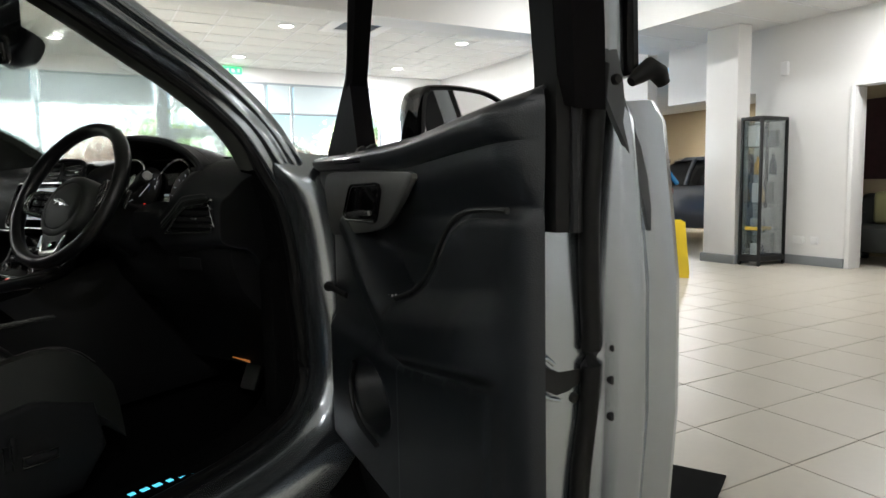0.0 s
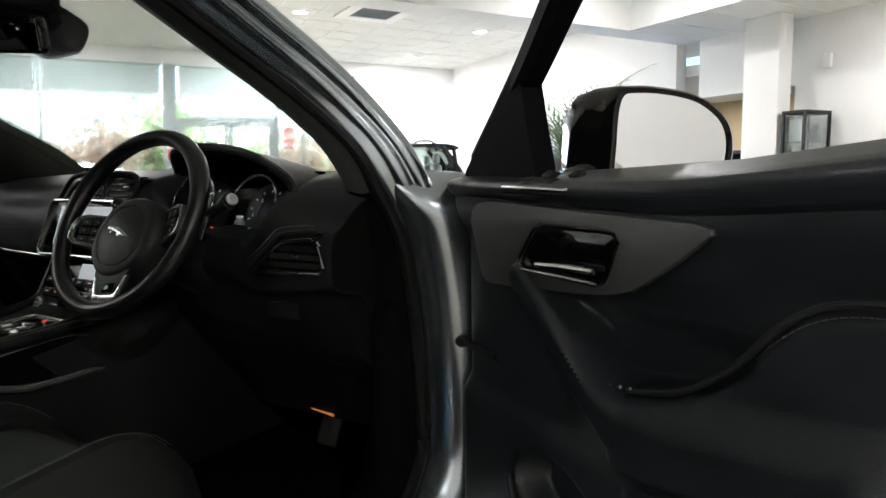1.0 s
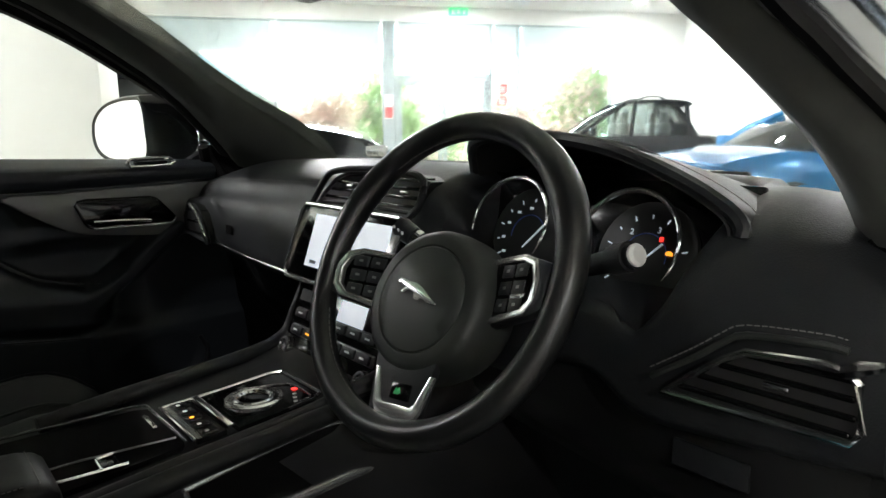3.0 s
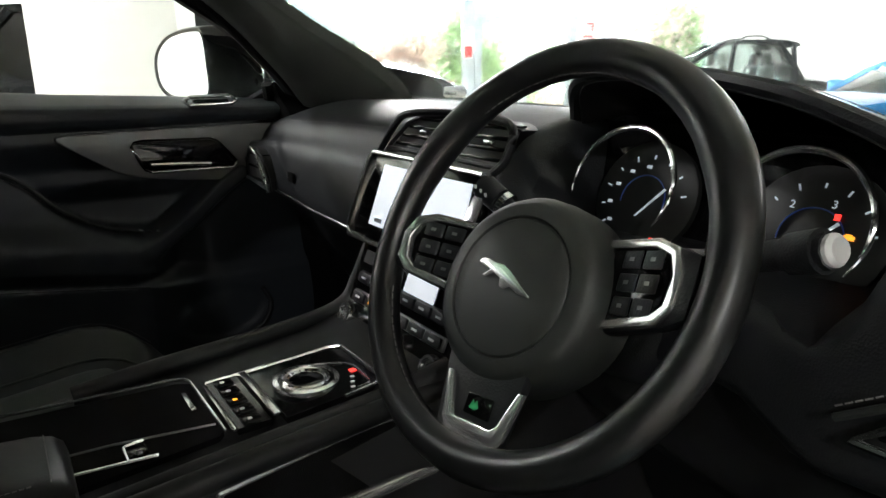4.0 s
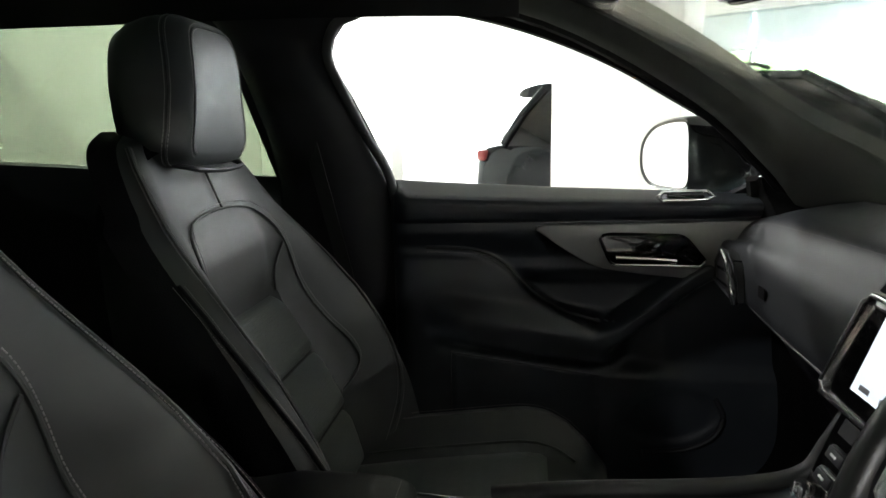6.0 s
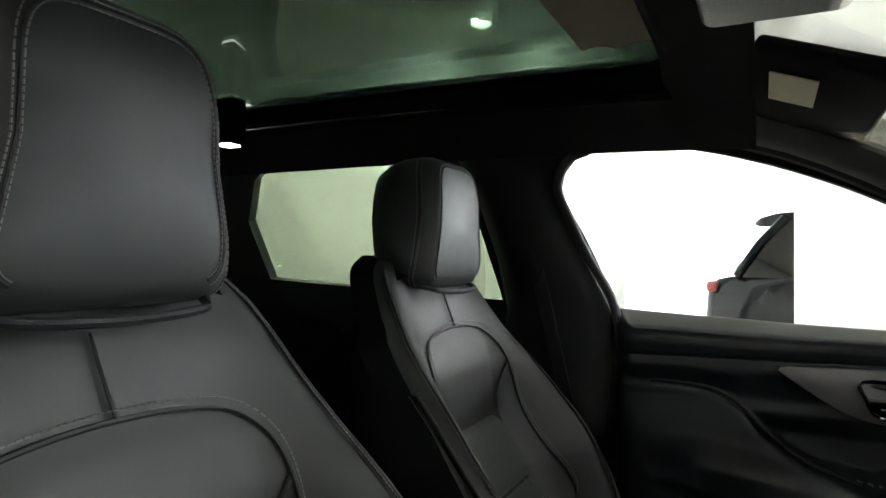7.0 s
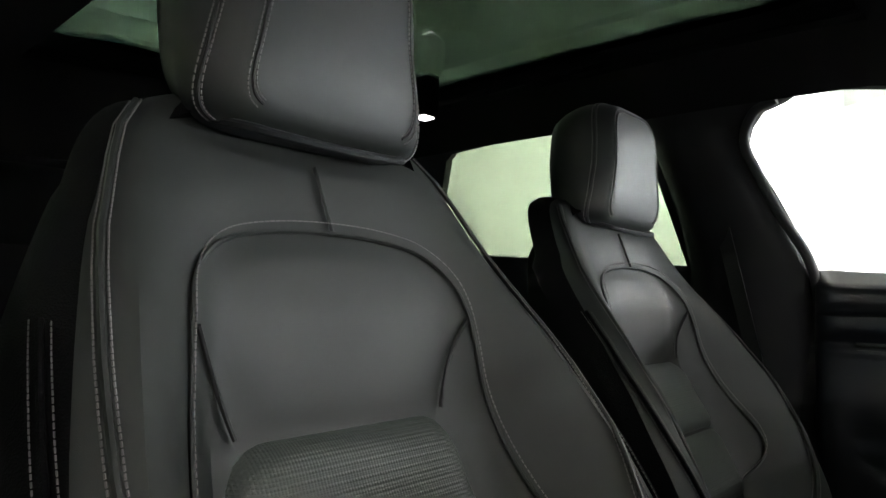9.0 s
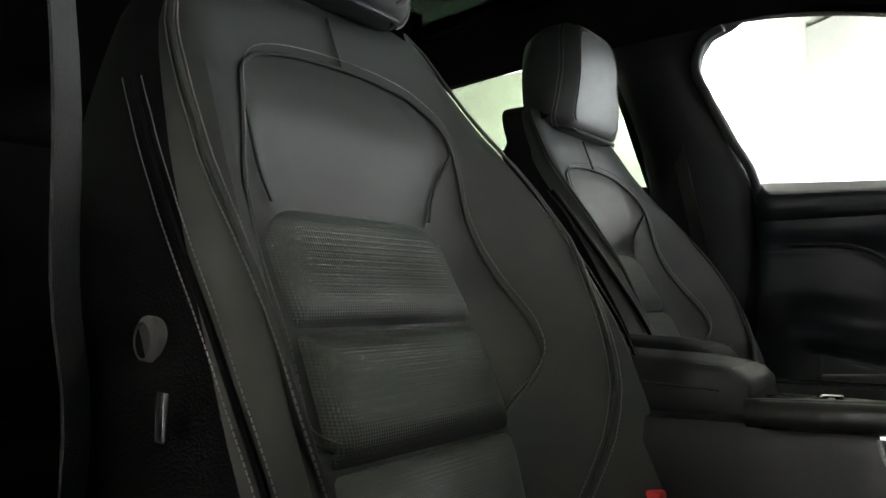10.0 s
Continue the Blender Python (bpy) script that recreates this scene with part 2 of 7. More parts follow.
def lerp_table(x, table):
    for (a, p), (b, q) in zip(table, table[1:]):
        if x <= b:
            t = max(0.0, (x - a) / (b - a))
            return p + (q - p) * t
    return table[-1][1]

# ---------------------------------------------------------------- the showroom


def slab(name, u0, u1, v0, v1, z0, z1, material, label="", category="wall", parent=None, r=0.0):
    bm = rbox(u1 - u0, v1 - v0, z1 - z0, ((u0 + u1) / 2, (v0 + v1) / 2, (z0 + z1) / 2), r)
    ob = part(name, bm, material, parent, m=GM, smooth=bool(r))
    if parent is None:
        tagged(ob, label, category, kind="structure")
    elif label:
        tagged(ob, label)
    return ob


OUT = 12.4
GM = ROOM
floor = slab("floor", LEFT - 0.3, OUT, BACK, FRONT + 0.2, -0.2, -0.006, M_GROUT, "cream porcelain floor tiles laid in dark grout", "floor")
wall_left = slab("wall_left", LEFT - 0.2, LEFT, BACK, FRONT, 0, CEIL, M_WALL, "plain white painted side wall of the showroom")
wall_return = slab("wall_return", LEFT, -2.75, 4.1, 4.25, 0, CEIL, M_WALL, "short white painted wall beside a parked car")
wall_back = slab("wall_back", LEFT - 0.2, OUT, BACK - 0.2, BACK, 0, CEIL, M_WALL, "plain white painted back wall of the showroom")
ceiling = slab("ceiling", LEFT - 0.2, OUT, BACK - 0.2, 5.2, CEIL, CEIL + 0.2, M_CEIL, "white suspended tile ceiling", "ceiling")
ceiling_front = slab("ceiling_front", LEFT - 0.2, OUT, 5.2, FRONT + 0.2, CEIL_FRONT, CEIL_FRONT + 0.25, M_CEIL, "white suspended tile ceiling with thin grid lines", "ceiling")
soffit = slab("ceiling_soffit", 7.2, 8.6, BACK, 5.0, SOFFIT, CEIL - 0.004, M_CEIL, "lowered white ceiling along the cabinet wall", "ceiling")
beam = slab("beam", LEFT, RIGHT, 5.0, 5.4, SOFFIT - 0.003, CEIL_FRONT - 0.004, M_WALL, "deep white painted ceiling beam", "beam")
pillar = slab("pillar", -1.03, -0.20, 3.7, 4.1, 0, CEIL - 0.003, M_WALL, "square white painted pillar beside the cars", "pillar", r=0.01)

# the thin bars of the ceiling grid, over the front and by the cabinet wall
bm = bmesh.new()
bars = []
for k in range(22):
    bars.append(rbox(0.024, FRONT - 5.4, 0.006, (LEFT + 0.6 * k + 0.3, (FRONT + 5.4) / 2, CEIL_FRONT - 0.003)))
for k in range(11):
    bars.append(rbox(13.0, 0.024, 0.006, (2.0, 5.6 + 0.6 * k, CEIL_FRONT - 0.0045)))
for k in range(18):
    bars.append(rbox(1.4, 0.024, 0.006, (7.9, BACK + 0.6 * k + 0.3, SOFFIT - 0.003)))
tagged(part("ceiling_grid", join(*bars), M_WHITE, m=ROOM, smooth=False), "thin white bars of the suspended ceiling", "ceiling grid", kind="structure")

# the wall with the openings and the display cabinet
GM = ROOM @ Matrix.Translation((0, 0.1, 0))
wall_right = slab("wall_right", RIGHT, RIGHT + 0.2, 2.42, 3.60, 0, SOFFIT, M_WALL, "white painted wall with sockets and an alarm box")
slab("wall_right_lintel", RIGHT, RIGHT + 0.2, BACK, 2.42, 2.03, SOFFIT, M_WALL, "white painted wall over a wide opening")
slab("wall_right_end", RIGHT, RIGHT + 0.2, BACK, 0.2, 0, 2.03, M_WALL, "white painted wall beyond the opening")
slab("wall_right_head", RIGHT, RIGHT + 0.2, 3.60, 5.0, 2.10, SOFFIT, M_WALL, "white painted wall above a doorway")
slab("wall_right_front", RIGHT, RIGHT + 0.2, 5.4, FRONT, 2.20, CEIL_FRONT, M_WALL, "white painted wall over the open bay")
slab("wall_right_corner", RIGHT, RIGHT + 0.2, 6.1, FRONT, 0, 2.20, M_WALL, "white painted wall by the glazed front")
column = slab("column", 8.02, 8.26, 3.43, 3.88, 0, SOFFIT - 0.002, M_WALL, "square white column with a grey skirting", "column", r=0.008)
slab("skirting", 7.99, 8.29, 3.40, 3.91, 0, 0.11, M_GREY, "grey painted skirting round the column", "skirting", r=0.01)
slab("skirting", RIGHT - 0.025, RIGHT + 0.01, 2.44, 3.62, 0, 0.11, M_GREY, "grey painted skirting along the wall", "skirting", r=0.006)
slab("door_lining", RIGHT - 0.02, RIGHT + 0.22, 2.38, 2.43, 0, 2.03, M_WHITE, "white painted lining of the opening", "door lining", r=0.004)
# the rooms behind the openings
slab("wall_lounge", 10.05, 10.15, BACK, 3.2, 0, 2.6, mat("cream painted wall", (0.62, 0.52, 0.36), 0.7, vary=0.05), "cream painted wall of the lounge")
slab("wall_divider", RIGHT + 0.2, OUT, 3.2, 3.3, 0, 2.6, M_WALL, "white painted wall between the lounge and the bay")
slab("wall_bay", OUT, OUT + 0.1, BACK, FRONT, 0, 2.9, mat("tan painted wall", (0.42, 0.33, 0.2), 0.7, vary=0.05), "tan painted wall behind the bay")
slab("ceiling_lounge", RIGHT + 0.2, OUT, BACK, 3.2, 2.5, 2.6, M_CEIL, "plain white ceiling of the lounge", "ceiling")
slab("ceiling_bay", RIGHT + 0.2, OUT, 3.3, FRONT, 2.45, 2.6, M_CEIL, "plain grey-white ceiling of the bay", "ceiling")
slab("wall_bay_end", RIGHT + 0.2, OUT, FRONT, FRONT + 0.1, 0, 2.9, M_WALL, "white wall at the end of the bay")

# glazed front: head, mullions, doors, blinds
GM = ROOM @ Matrix.Translation((-0.16, 0, 0))
slab("wall_front_head", LEFT - 0.2, RIGHT + 0.2, FRONT, FRONT + 0.2, 3.17, CEIL_FRONT, M_WALL, "white painted wall over the glazing")
slab("wall_front_side", 7.22, RIGHT + 0.2, FRONT, FRONT + 0.2, 0, 3.17, M_WALL, "white painted wall beside the glazing")
slab("wall_front_left", LEFT - 0.2, -3.4, FRONT, FRONT + 0.2, 0, 3.17, M_WALL, "white painted wall at the glazing's other end")
window = tagged(part("window_1", join(*[rbox(0.05 if k not in (2.71,) else 0.22, 0.08, 3.17, (k, FRONT + 0.06, 1.585)) for k in (-3.38, -1.35, 0.66, 4.68, 5.22, 7.2)],
                                    rbox(10.6, 0.08, 0.06, (1.9, FRONT + 0.06, 3.14)), rbox(10.6, 0.09, 0.06, (1.9, FRONT + 0.06, 0.03)),
                                    rbox(10.6, 0.06, 0.04, (1.9, FRONT + 0.06, 2.56))), M_FRAME, m=GM, smooth=False),
                "tall shop window with slim grey frames", "window", kind="structure")
slab("window_post", 2.60, 2.82, FRONT - 0.02, FRONT + 0.12, 0, 3.17, M_FRAME, "broad grey post between the panes", parent=window)
for a, b in ((-3.38, -1.35), (-1.35, 0.66), (0.66, 2.60), (4.68, 5.22), (5.22, 7.2)):
    p = slab("pane", a + 0.03, b - 0.03, FRONT + 0.05, FRONT + 0.058, 0.06, 3.11, M_SHOPGLASS, parent=window)
    p.visible_shadow = False
for a, b in ((-3.38, -1.35), (-1.35, 0.66), (0.66, 2.60), (2.82, 4.68), (4.68, 5.22), (5.22, 7.2)):
    bl = thing("roller_blind", "pale blue roller blind, half lowered, in the window head", "blind", "roller blinds")
    slab("fabric", a + 0.045, b - 0.045, FRONT - 0.012, FRONT - 0.006, 2.57, 3.12, M_BLIND, parent=bl)
    slab("bottom_bar", a + 0.045, b - 0.045, FRONT - 0.018, FRONT - 0.001, 2.545, 2.57, M_FRAME, parent=bl)
doors = thing("door_1", "double glazed entrance door with grey frames, closed", "door", kind="structure")
part("door_frame", join(rbox(1.84, 0.09, 0.09, (3.75, FRONT + 0.05, 2.16)), rbox(0.05, 0.09, 2.15, (2.86, FRONT + 0.05, 1.075)), rbox(0.05, 0.09, 2.15, (4.62, FRONT + 0.05, 1.075))), M_FRAME, doors, m=GM, smooth=False)
for a, b in ((2.89, 3.73), (3.75, 4.59)):
    c = (a + b) / 2
    leaf = part("leaf", join(rbox(0.07, 0.05, 2.08, (a + 0.035, FRONT + 0.05, 1.05)), rbox(0.07, 0.05, 2.08, (b - 0.035, FRONT + 0.05, 1.05)),
                             rbox(b - a, 0.05, 0.08, (c, FRONT + 0.05, 2.06)), rbox(b - a, 0.05, 0.16, (c, FRONT + 0.05, 0.09))), M_FRAME, doors, m=GM, smooth=False)
    slab("pane", a + 0.07, b - 0.07, FRONT + 0.046, FRONT + 0.054, 0.17, 2.02, M_SHOPGLASS, parent=leaf).visible_shadow = False
slab("pane", 2.85, 4.65, FRONT + 0.05, FRONT + 0.058, 2.22, 2.53, M_SHOPGLASS, parent=doors).visible_shadow = False

# notices and the fire point by the doors
sign = thing("exit_sign", "green lit emergency exit sign over the doors", "sign")
slab("panel", 3.86, 4.22, FRONT - 0.06, FRONT - 0.01, 3.29, 3.42, M_EXIT, parent=sign)
for k, w in ((3.92, 0.05), (4.02, 0.06), (4.13, 0.05)):
    slab("mark", k, k + w, FRONT - 0.064, FRONT - 0.059, 3.32, 3.39, M_WHITE, parent=sign)
for z in (1.97, 1.75):
    n = thing("notice", "small red notice with white bars on the glass", "notice", "notices")
    slab("card", 4.83, 5.02, FRONT + 0.038, FRONT + 0.046, z - 0.09, z + 0.09, M_RED, parent=n)
    for j in range(3):
        slab("writing", 4.86, 4.99, FRONT + 0.034, FRONT + 0.039, z - 0.06 + 0.045 * j, z - 0.04 + 0.045 * j, M_WHITE, parent=n)
n = thing("fire_notice", "red and white fire notice on the grey post", "notice")
slab("card", 2.63, 2.79, FRONT - 0.03, FRONT - 0.022, 1.42, 1.86, M_WHITE, parent=n)
slab("picture", 2.64, 2.78, FRONT - 0.034, FRONT - 0.029, 1.44, 1.64, M_RED, parent=n)
GM = ROOM
fe = thing("fire_extinguisher", "red fire extinguisher standing by the post", "fire extinguisher", m=Matrix.Translation(room(2.5, FRONT - 0.2)))
part("cylinder", loft([[(r * math.cos(a), r * math.sin(a), z) for a in (2 * math.pi * k / 14 for k in range(14))] for r, z in ((0.07, 0), (0.078, 0.02), (0.078, 0.4), (0.06, 0.47), (0.025, 0.5))]), M_RED, fe)
part("valve", rbox(0.03, 0.1, 0.06, (0, 0.02, 0.53), 0.008), M_BLACK, fe)

# ceiling fittings
# many of these downlights are unseen, added where the room needed more light
LAMPS_NEAR = [(-3.83, 3.5), (-3.8, -0.4), (6.0, 3.9), (-2.2, 1.4), (-3.6, -4.2), (0.9, -4.8), (7.9, 1.6), (7.9, -1.6)]
LAMPS_FRONT = [(3.95, 8.2), (3.8, 10.8), (7.0, 8.2), (7.0, 10.8), (0.9, 7.9), (0.9, 10.4), (-2.2, 7.9)]
for k, (u, v) in enumerate(LAMPS_NEAR + LAMPS_FRONT + [(10.9, 6.7)]):
    z = 2.45 if u > RIGHT else (SOFFIT if u > 7.2 and v < 5 else CEIL) if k < len(LAMPS_NEAR) else CEIL_FRONT
    lamp = thing("downlight", "round recessed ceiling downlight, lit", "ceiling light", "downlights", m=Matrix.Translation(room(u, v, z)))
    part("bezel", tube([(0.115 * math.cos(a), 0.115 * math.sin(a), -0.006) for a in (2 * math.pi * j / 28 for j in range(28))], 0.012, 8, True), M_WHITE, lamp)
    part("diffuser", loft([[(r * math.cos(a), r * math.sin(a), h) for a in (2 * math.pi * j / 28 for j in range(28))] for r, h in ((0.105, -0.004), (0.1, -0.012), (0.04, -0.014))]), M_LAMP, lamp)
    area("downlight_beam", room(u, v, z - 0.03), room(u, v, 0), 0.2, 0.2, LAMP_W if k < len(LAMPS_NEAR) else 2.2 * LAMP_W, (0.99, 0.99, 0.985), "DISK")
det = thing("smoke_detector", "small white smoke detector on the ceiling", "smoke detector", m=Matrix.Translation(room(-4.12, 3.09, CEIL)))
part("housing", loft([[(r * math.cos(a), r * math.sin(a), h) for a in (2 * math.pi * j / 18 for j in range(18))] for r, h in ((0.05, 0), (0.05, -0.02), (0.035, -0.04), (0.03, -0.045))]), M_WHITE, det)
ac = thing("ceiling_cassette", "square white ceiling air vent with a dark grille", "air vent", m=ROOM @ Matrix.Translation((4.92, 7.75, CEIL_FRONT)))
part("frame", join(*[rbox(0.95 if k < 2 else 0.18, 0.18 if k < 2 else 0.95, 0.03, c, 0.008) for k, c in enumerate(((0, 0.385, -0.016), (0, -0.385, -0.016), (0.385, 0, -0.018), (-0.385, 0, -0.018)))]), M_WHITE, ac)
part("grille", join(rbox(0.6, 0.6, 0.006, (0, 0, -0.006)), *[rbox(0.6, 0.012, 0.012, (0, -0.28 + 0.04 * k, -0.014)) for k in range(15)]), M_GREY, ac, "dark slatted grille")

# things along the cabinet wall
GM = ROOM @ Matrix.Translation((0, 0.1, 0))
box = thing("alarm_box", "small white alarm sensor on the wall", "sensor")
slab("housing", RIGHT - 0.05, RIGHT, 3.16, 3.25, 2.26, 2.42, M_WHITE, parent=box, r=0.01)
for v0, w in ((2.90, 0.15), (2.74, 0.09)):
    so = thing("wall_socket", "white plastic wall socket", "socket", "wall sockets")
    slab("plate", RIGHT - 0.012, RIGHT, v0, v0 + w, 0.25, 0.34, M_WHITE, parent=so, r=0.003)
    slab("switch", RIGHT - 0.018, RIGHT - 0.01, v0 + 0.02, v0 + 0.04, 0.27, 0.30, M_WHITE, parent=so)
pic = thing("wall_picture", "large dark framed picture on the lounge wall", "picture")
slab("canvas", 9.99, 10.04, 1.70, 3.12, 1.0, 2.02, mat("dark print", (0.06, 0.025, 0.03), 0.4, vary=0.9, scale=2.0), parent=pic)
slab("blue_shape", 9.985, 9.992, 2.30, 2.75, 1.40, 1.75, mat("blue print", (0.05, 0.08, 0.2), 0.4, vary=0.8, scale=4.0), parent=pic)
sofa = thing("sofa", "dark leather sofa with an olive cushion", "sofa", m=ROOM @ Matrix.Translation((9.45, 2.15, 0)))
part("seat", rbox(0.85, 1.7, 0.30, (0, 0, 0.30), 0.06), M_LEATHER, sofa)
part("backrest", rbox(0.22, 1.7, 0.45, (0.38, 0, 0.60), 0.07), M_LEATHER, sofa)
for s in (-1, 1):
    part("arm", rbox(0.85, 0.2, 0.58, (0, 0.85 * s, 0.31), 0.06), M_LEATHER, sofa)
    for q in (-1, 1):
        part("foot", rbox(0.06, 0.06, 0.06, (0.35 * q, 0.8 * s, 0.03)), M_BLACK, sofa)
cu = thing("cushion", "olive green cushion on the sofa", "cushion", m=ROOM @ Matrix.Translation((9.62, 2.55, 0.45)))
part("pad", rbox(0.14, 0.42, 0.40, (0, 0, 0.2), 0.06, 3), mat("olive cloth", (0.2, 0.19, 0.09), 0.9), cu)

cab = thing("display_cabinet", "tall black framed glass cabinet with things on its shelves", "cabinet", m=ROOM @ Matrix.Translation((8.28, 3.34, 0)))
CW, CD, CH = 0.125, 0.235, 1.74
for a in (-1, 1):
    for b in (-1, 1):
        part("post", rbox(0.03, 0.03, CH - 0.04, (a * CD, b * CW, CH / 2 + 0.02), 0.004), M_BLACK, cab)
        part("castor", rbox(0.04, 0.03, 0.05, (a * CD, b * CW, 0.025), 0.01), M_BLACK, cab)
part("base", rbox(0.50, 0.28, 0.07, (0, 0, 0.085), 0.006), M_BLACK, cab)
part("top", rbox(0.50, 0.28, 0.04, (0, 0, CH), 0.006), M_BLACK, cab)
for k in range(4):
    part("shelf", rbox(0.46, 0.24, 0.008, (0, 0, 0.42 + 0.33 * k)), M_SHOPGLASS, cab)
for b in (-1, 1):
    part("pane", rbox(0.44, 0.005, CH - 0.16, (0, b * CW, CH / 2 + 0.05)), M_SHOPGLASS, cab)
part("pane", rbox(0.005, 0.23, CH - 0.16, (-CD, 0, CH / 2 + 0.05)), M_SHOPGLASS, cab)
random.seed(4)
GOODS = [mat("white goods", (0.7, 0.7, 0.7), 0.5), mat("navy goods", (0.02, 0.03, 0.07), 0.6), mat("silver goods", (0.5, 0.5, 0.5), 0.3, metal=0.8), mat("tan goods", (0.55, 0.36, 0.12), 0.6)]
for k in range(5):
    for j in range(3):
        h, w = random.uniform(0.10, 0.26), random.uniform(0.05, 0.10)
        z0 = 0.125 if k == 0 else 0.425 + 0.33 * (k - 1)
        g = thing("display_item", "small boxed item on a glass shelf", "goods", "goods in the cabinet", m=ROOM @ Matrix.Translation((8.28 - 0.15 + 0.15 * j, 3.34 + random.uniform(-0.04, 0.04), z0)))
        if j == 1 or k == 3:
            part("bottle", loft([[(r * w * math.cos(a), r * w * math.sin(a), q * h) for a in (2 * math.pi * i / 12 for i in range(12))] for r, q in ((0.5, 0), (0.52, 0.05), (0.5, 0.6), (0.2, 0.8), (0.2, 1.0))]), GOODS[(k + j) % 4], g)
        else:
            part("carton", rbox(w, w * 1.3, h, (0, 0, h / 2), 0.004), GOODS[(k * 2 + j) % 4], g)
y0 = thing("yellow_tray", "yellow tray on the cabinet's lower shelf", "tray", m=ROOM @ Matrix.Translation((8.16, 3.31, 0.425)))
part("tray", rbox(0.26, 0.18, 0.04, (0, 0, 0.02), 0.008), mat("ochre plastic", (0.6, 0.4, 0.05), 0.5), y0)

wet = thing("wet_floor_sign", "yellow folding wet floor sign, standing open", "floor sign", m=Matrix.Translation((0.40, 7.45, 0)) @ pose(0, 0, 0, 0, 0, 10))
for s in (-1, 1):
    leaf = part("leaf", plate([(-0.15, 0), (0.15, 0), (0.10, 0.6), (0.05, 0.63), (-0.05, 0.63), (-0.10, 0.6)], 0.012, pose(0, 0.16 * s, 0, 90 + 14 * s, 0, 0), 0.003), M_YELLOW, wet)
    part("writing", rbox(0.14, 0.004, 0.03, (0, 0, 0), m=pose(0, 0.16 * s, 0, 14 * s, 0, 0) @ Matrix.Translation((0, 0.004 * s, 0.42))), M_BLACK, wet)

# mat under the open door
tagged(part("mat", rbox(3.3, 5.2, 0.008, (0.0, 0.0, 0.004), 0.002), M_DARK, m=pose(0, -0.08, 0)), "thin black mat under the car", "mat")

# ---------------------------------------------------------------- the silver car
# x to the driver's side, y forwards, z up
car = thing("suv", "silver five-door car with a black leather interior, driver's door open", "car")
AX, BX = 0.372, -0.372        # middle of the driver's and the passenger's seat
SLIDE = {AX: 0.065, BX: -0.006}   # how far each is slid


# --- body shell
# door aperture: roof rail, screen pillar, hinge pillar, sill, for one side (s = 1 driver's)
A_TOP = [(0.55, -1.74, 1.545), (0.59, -1.35, 1.588), (0.61, -0.9, 1.605), (0.63, -0.3, 1.612), (0.64, 0.2, 1.61), (0.645, 0.46, 1.592), (0.650, 0.78, 1.515)]
A_FOOT = {1: [(0.690, 1.072, 1.365), (0.728, 1.165, 1.295), (0.770, 1.214, 1.232), (0.809, 1.238, 1.176), (0.834, 1.258, 1.12), (0.848, 1.285, 1.06), (0.857, 1.315, 0.98)],
          -1: [(0.692, 1.06, 1.37), (0.752, 1.22, 1.245), (0.805, 1.315, 1.15), (0.85, 1.37, 1.07)]}


def screen_pillar(s):
    path = spline([(x * s, y, z) for x, y, z in A_TOP + A_FOOT[s]], 5)
    rings, r2, r3 = [], [], []
    for i, p in enumerate(path):
        d = (path[min(i + 1, len(path) - 1)] - path[max(i - 1, 0)]).normalized()
        o = Vector((s, 0, 0))
        if s < 0:
            o = (o - d * o.dot(d)).normalized()
        n = d.cross(o).normalized()
        if n.z < 0:
            n = -n
        # outer painted shell: a flange for the seal, a channel, then the rounded outer face
        rings.append(spline([tuple(p + o * a + n * b) for a, b in ((-0.028, -0.040), (-0.018, -0.040), (-0.010, -0.035), (-0.002, -0.030), (0.008, -0.027), (0.016, -0.021), (0.021, -0.011), (0.028, -0.009), (0.036, -0.004), (0.040, 0.006), (0.036, 0.018), (0.022, 0.028), (0.004, 0.034), (-0.018, 0.037), (-0.028, 0.028), (-0.029, 0.0))], 4, True))
        # cloth trim, which flares forward where it meets the dashboard
        g = ease(-p.z, -1.36, -1.13)
        fl = Vector((-0.01 * g, 0.03 * g, 0.0)) if s > 0 else Vector((0.02 * g, 0.16 * g, 0.012 * g))
        if s < 0 or p.z > 1.10:
            r2.append([p + o * a + n * b + fl * k for a, b, k in ((-0.028, -0.046, 0), (-0.033, 0.0, 0), (-0.04, 0.028, 0.3), (-0.08, 0.040, 0.8), (-0.120, 0.036, 1), (-0.140, 0.010, 0.9), (-0.138, -0.020, 0.5), (-0.112, -0.046, 0.2), (-0.070, -0.056, 0))])
        r3.append(p + o * -0.028 + n * -0.052)
    return loft(rings), loft(r2), tube(r3, 0.011, 8)


for s in (1, -1):
    a, b, c = screen_pillar(s)
    part("screen_pillar", a, M_PAINT, car, "silver painted windscreen pillar and roof rail")
    part("pillar_trim", b, M_PILLAR, car, "dark cloth-covered pillar trim")
    part("door_seal", c, M_RUBBER, car, "black rubber door seal")


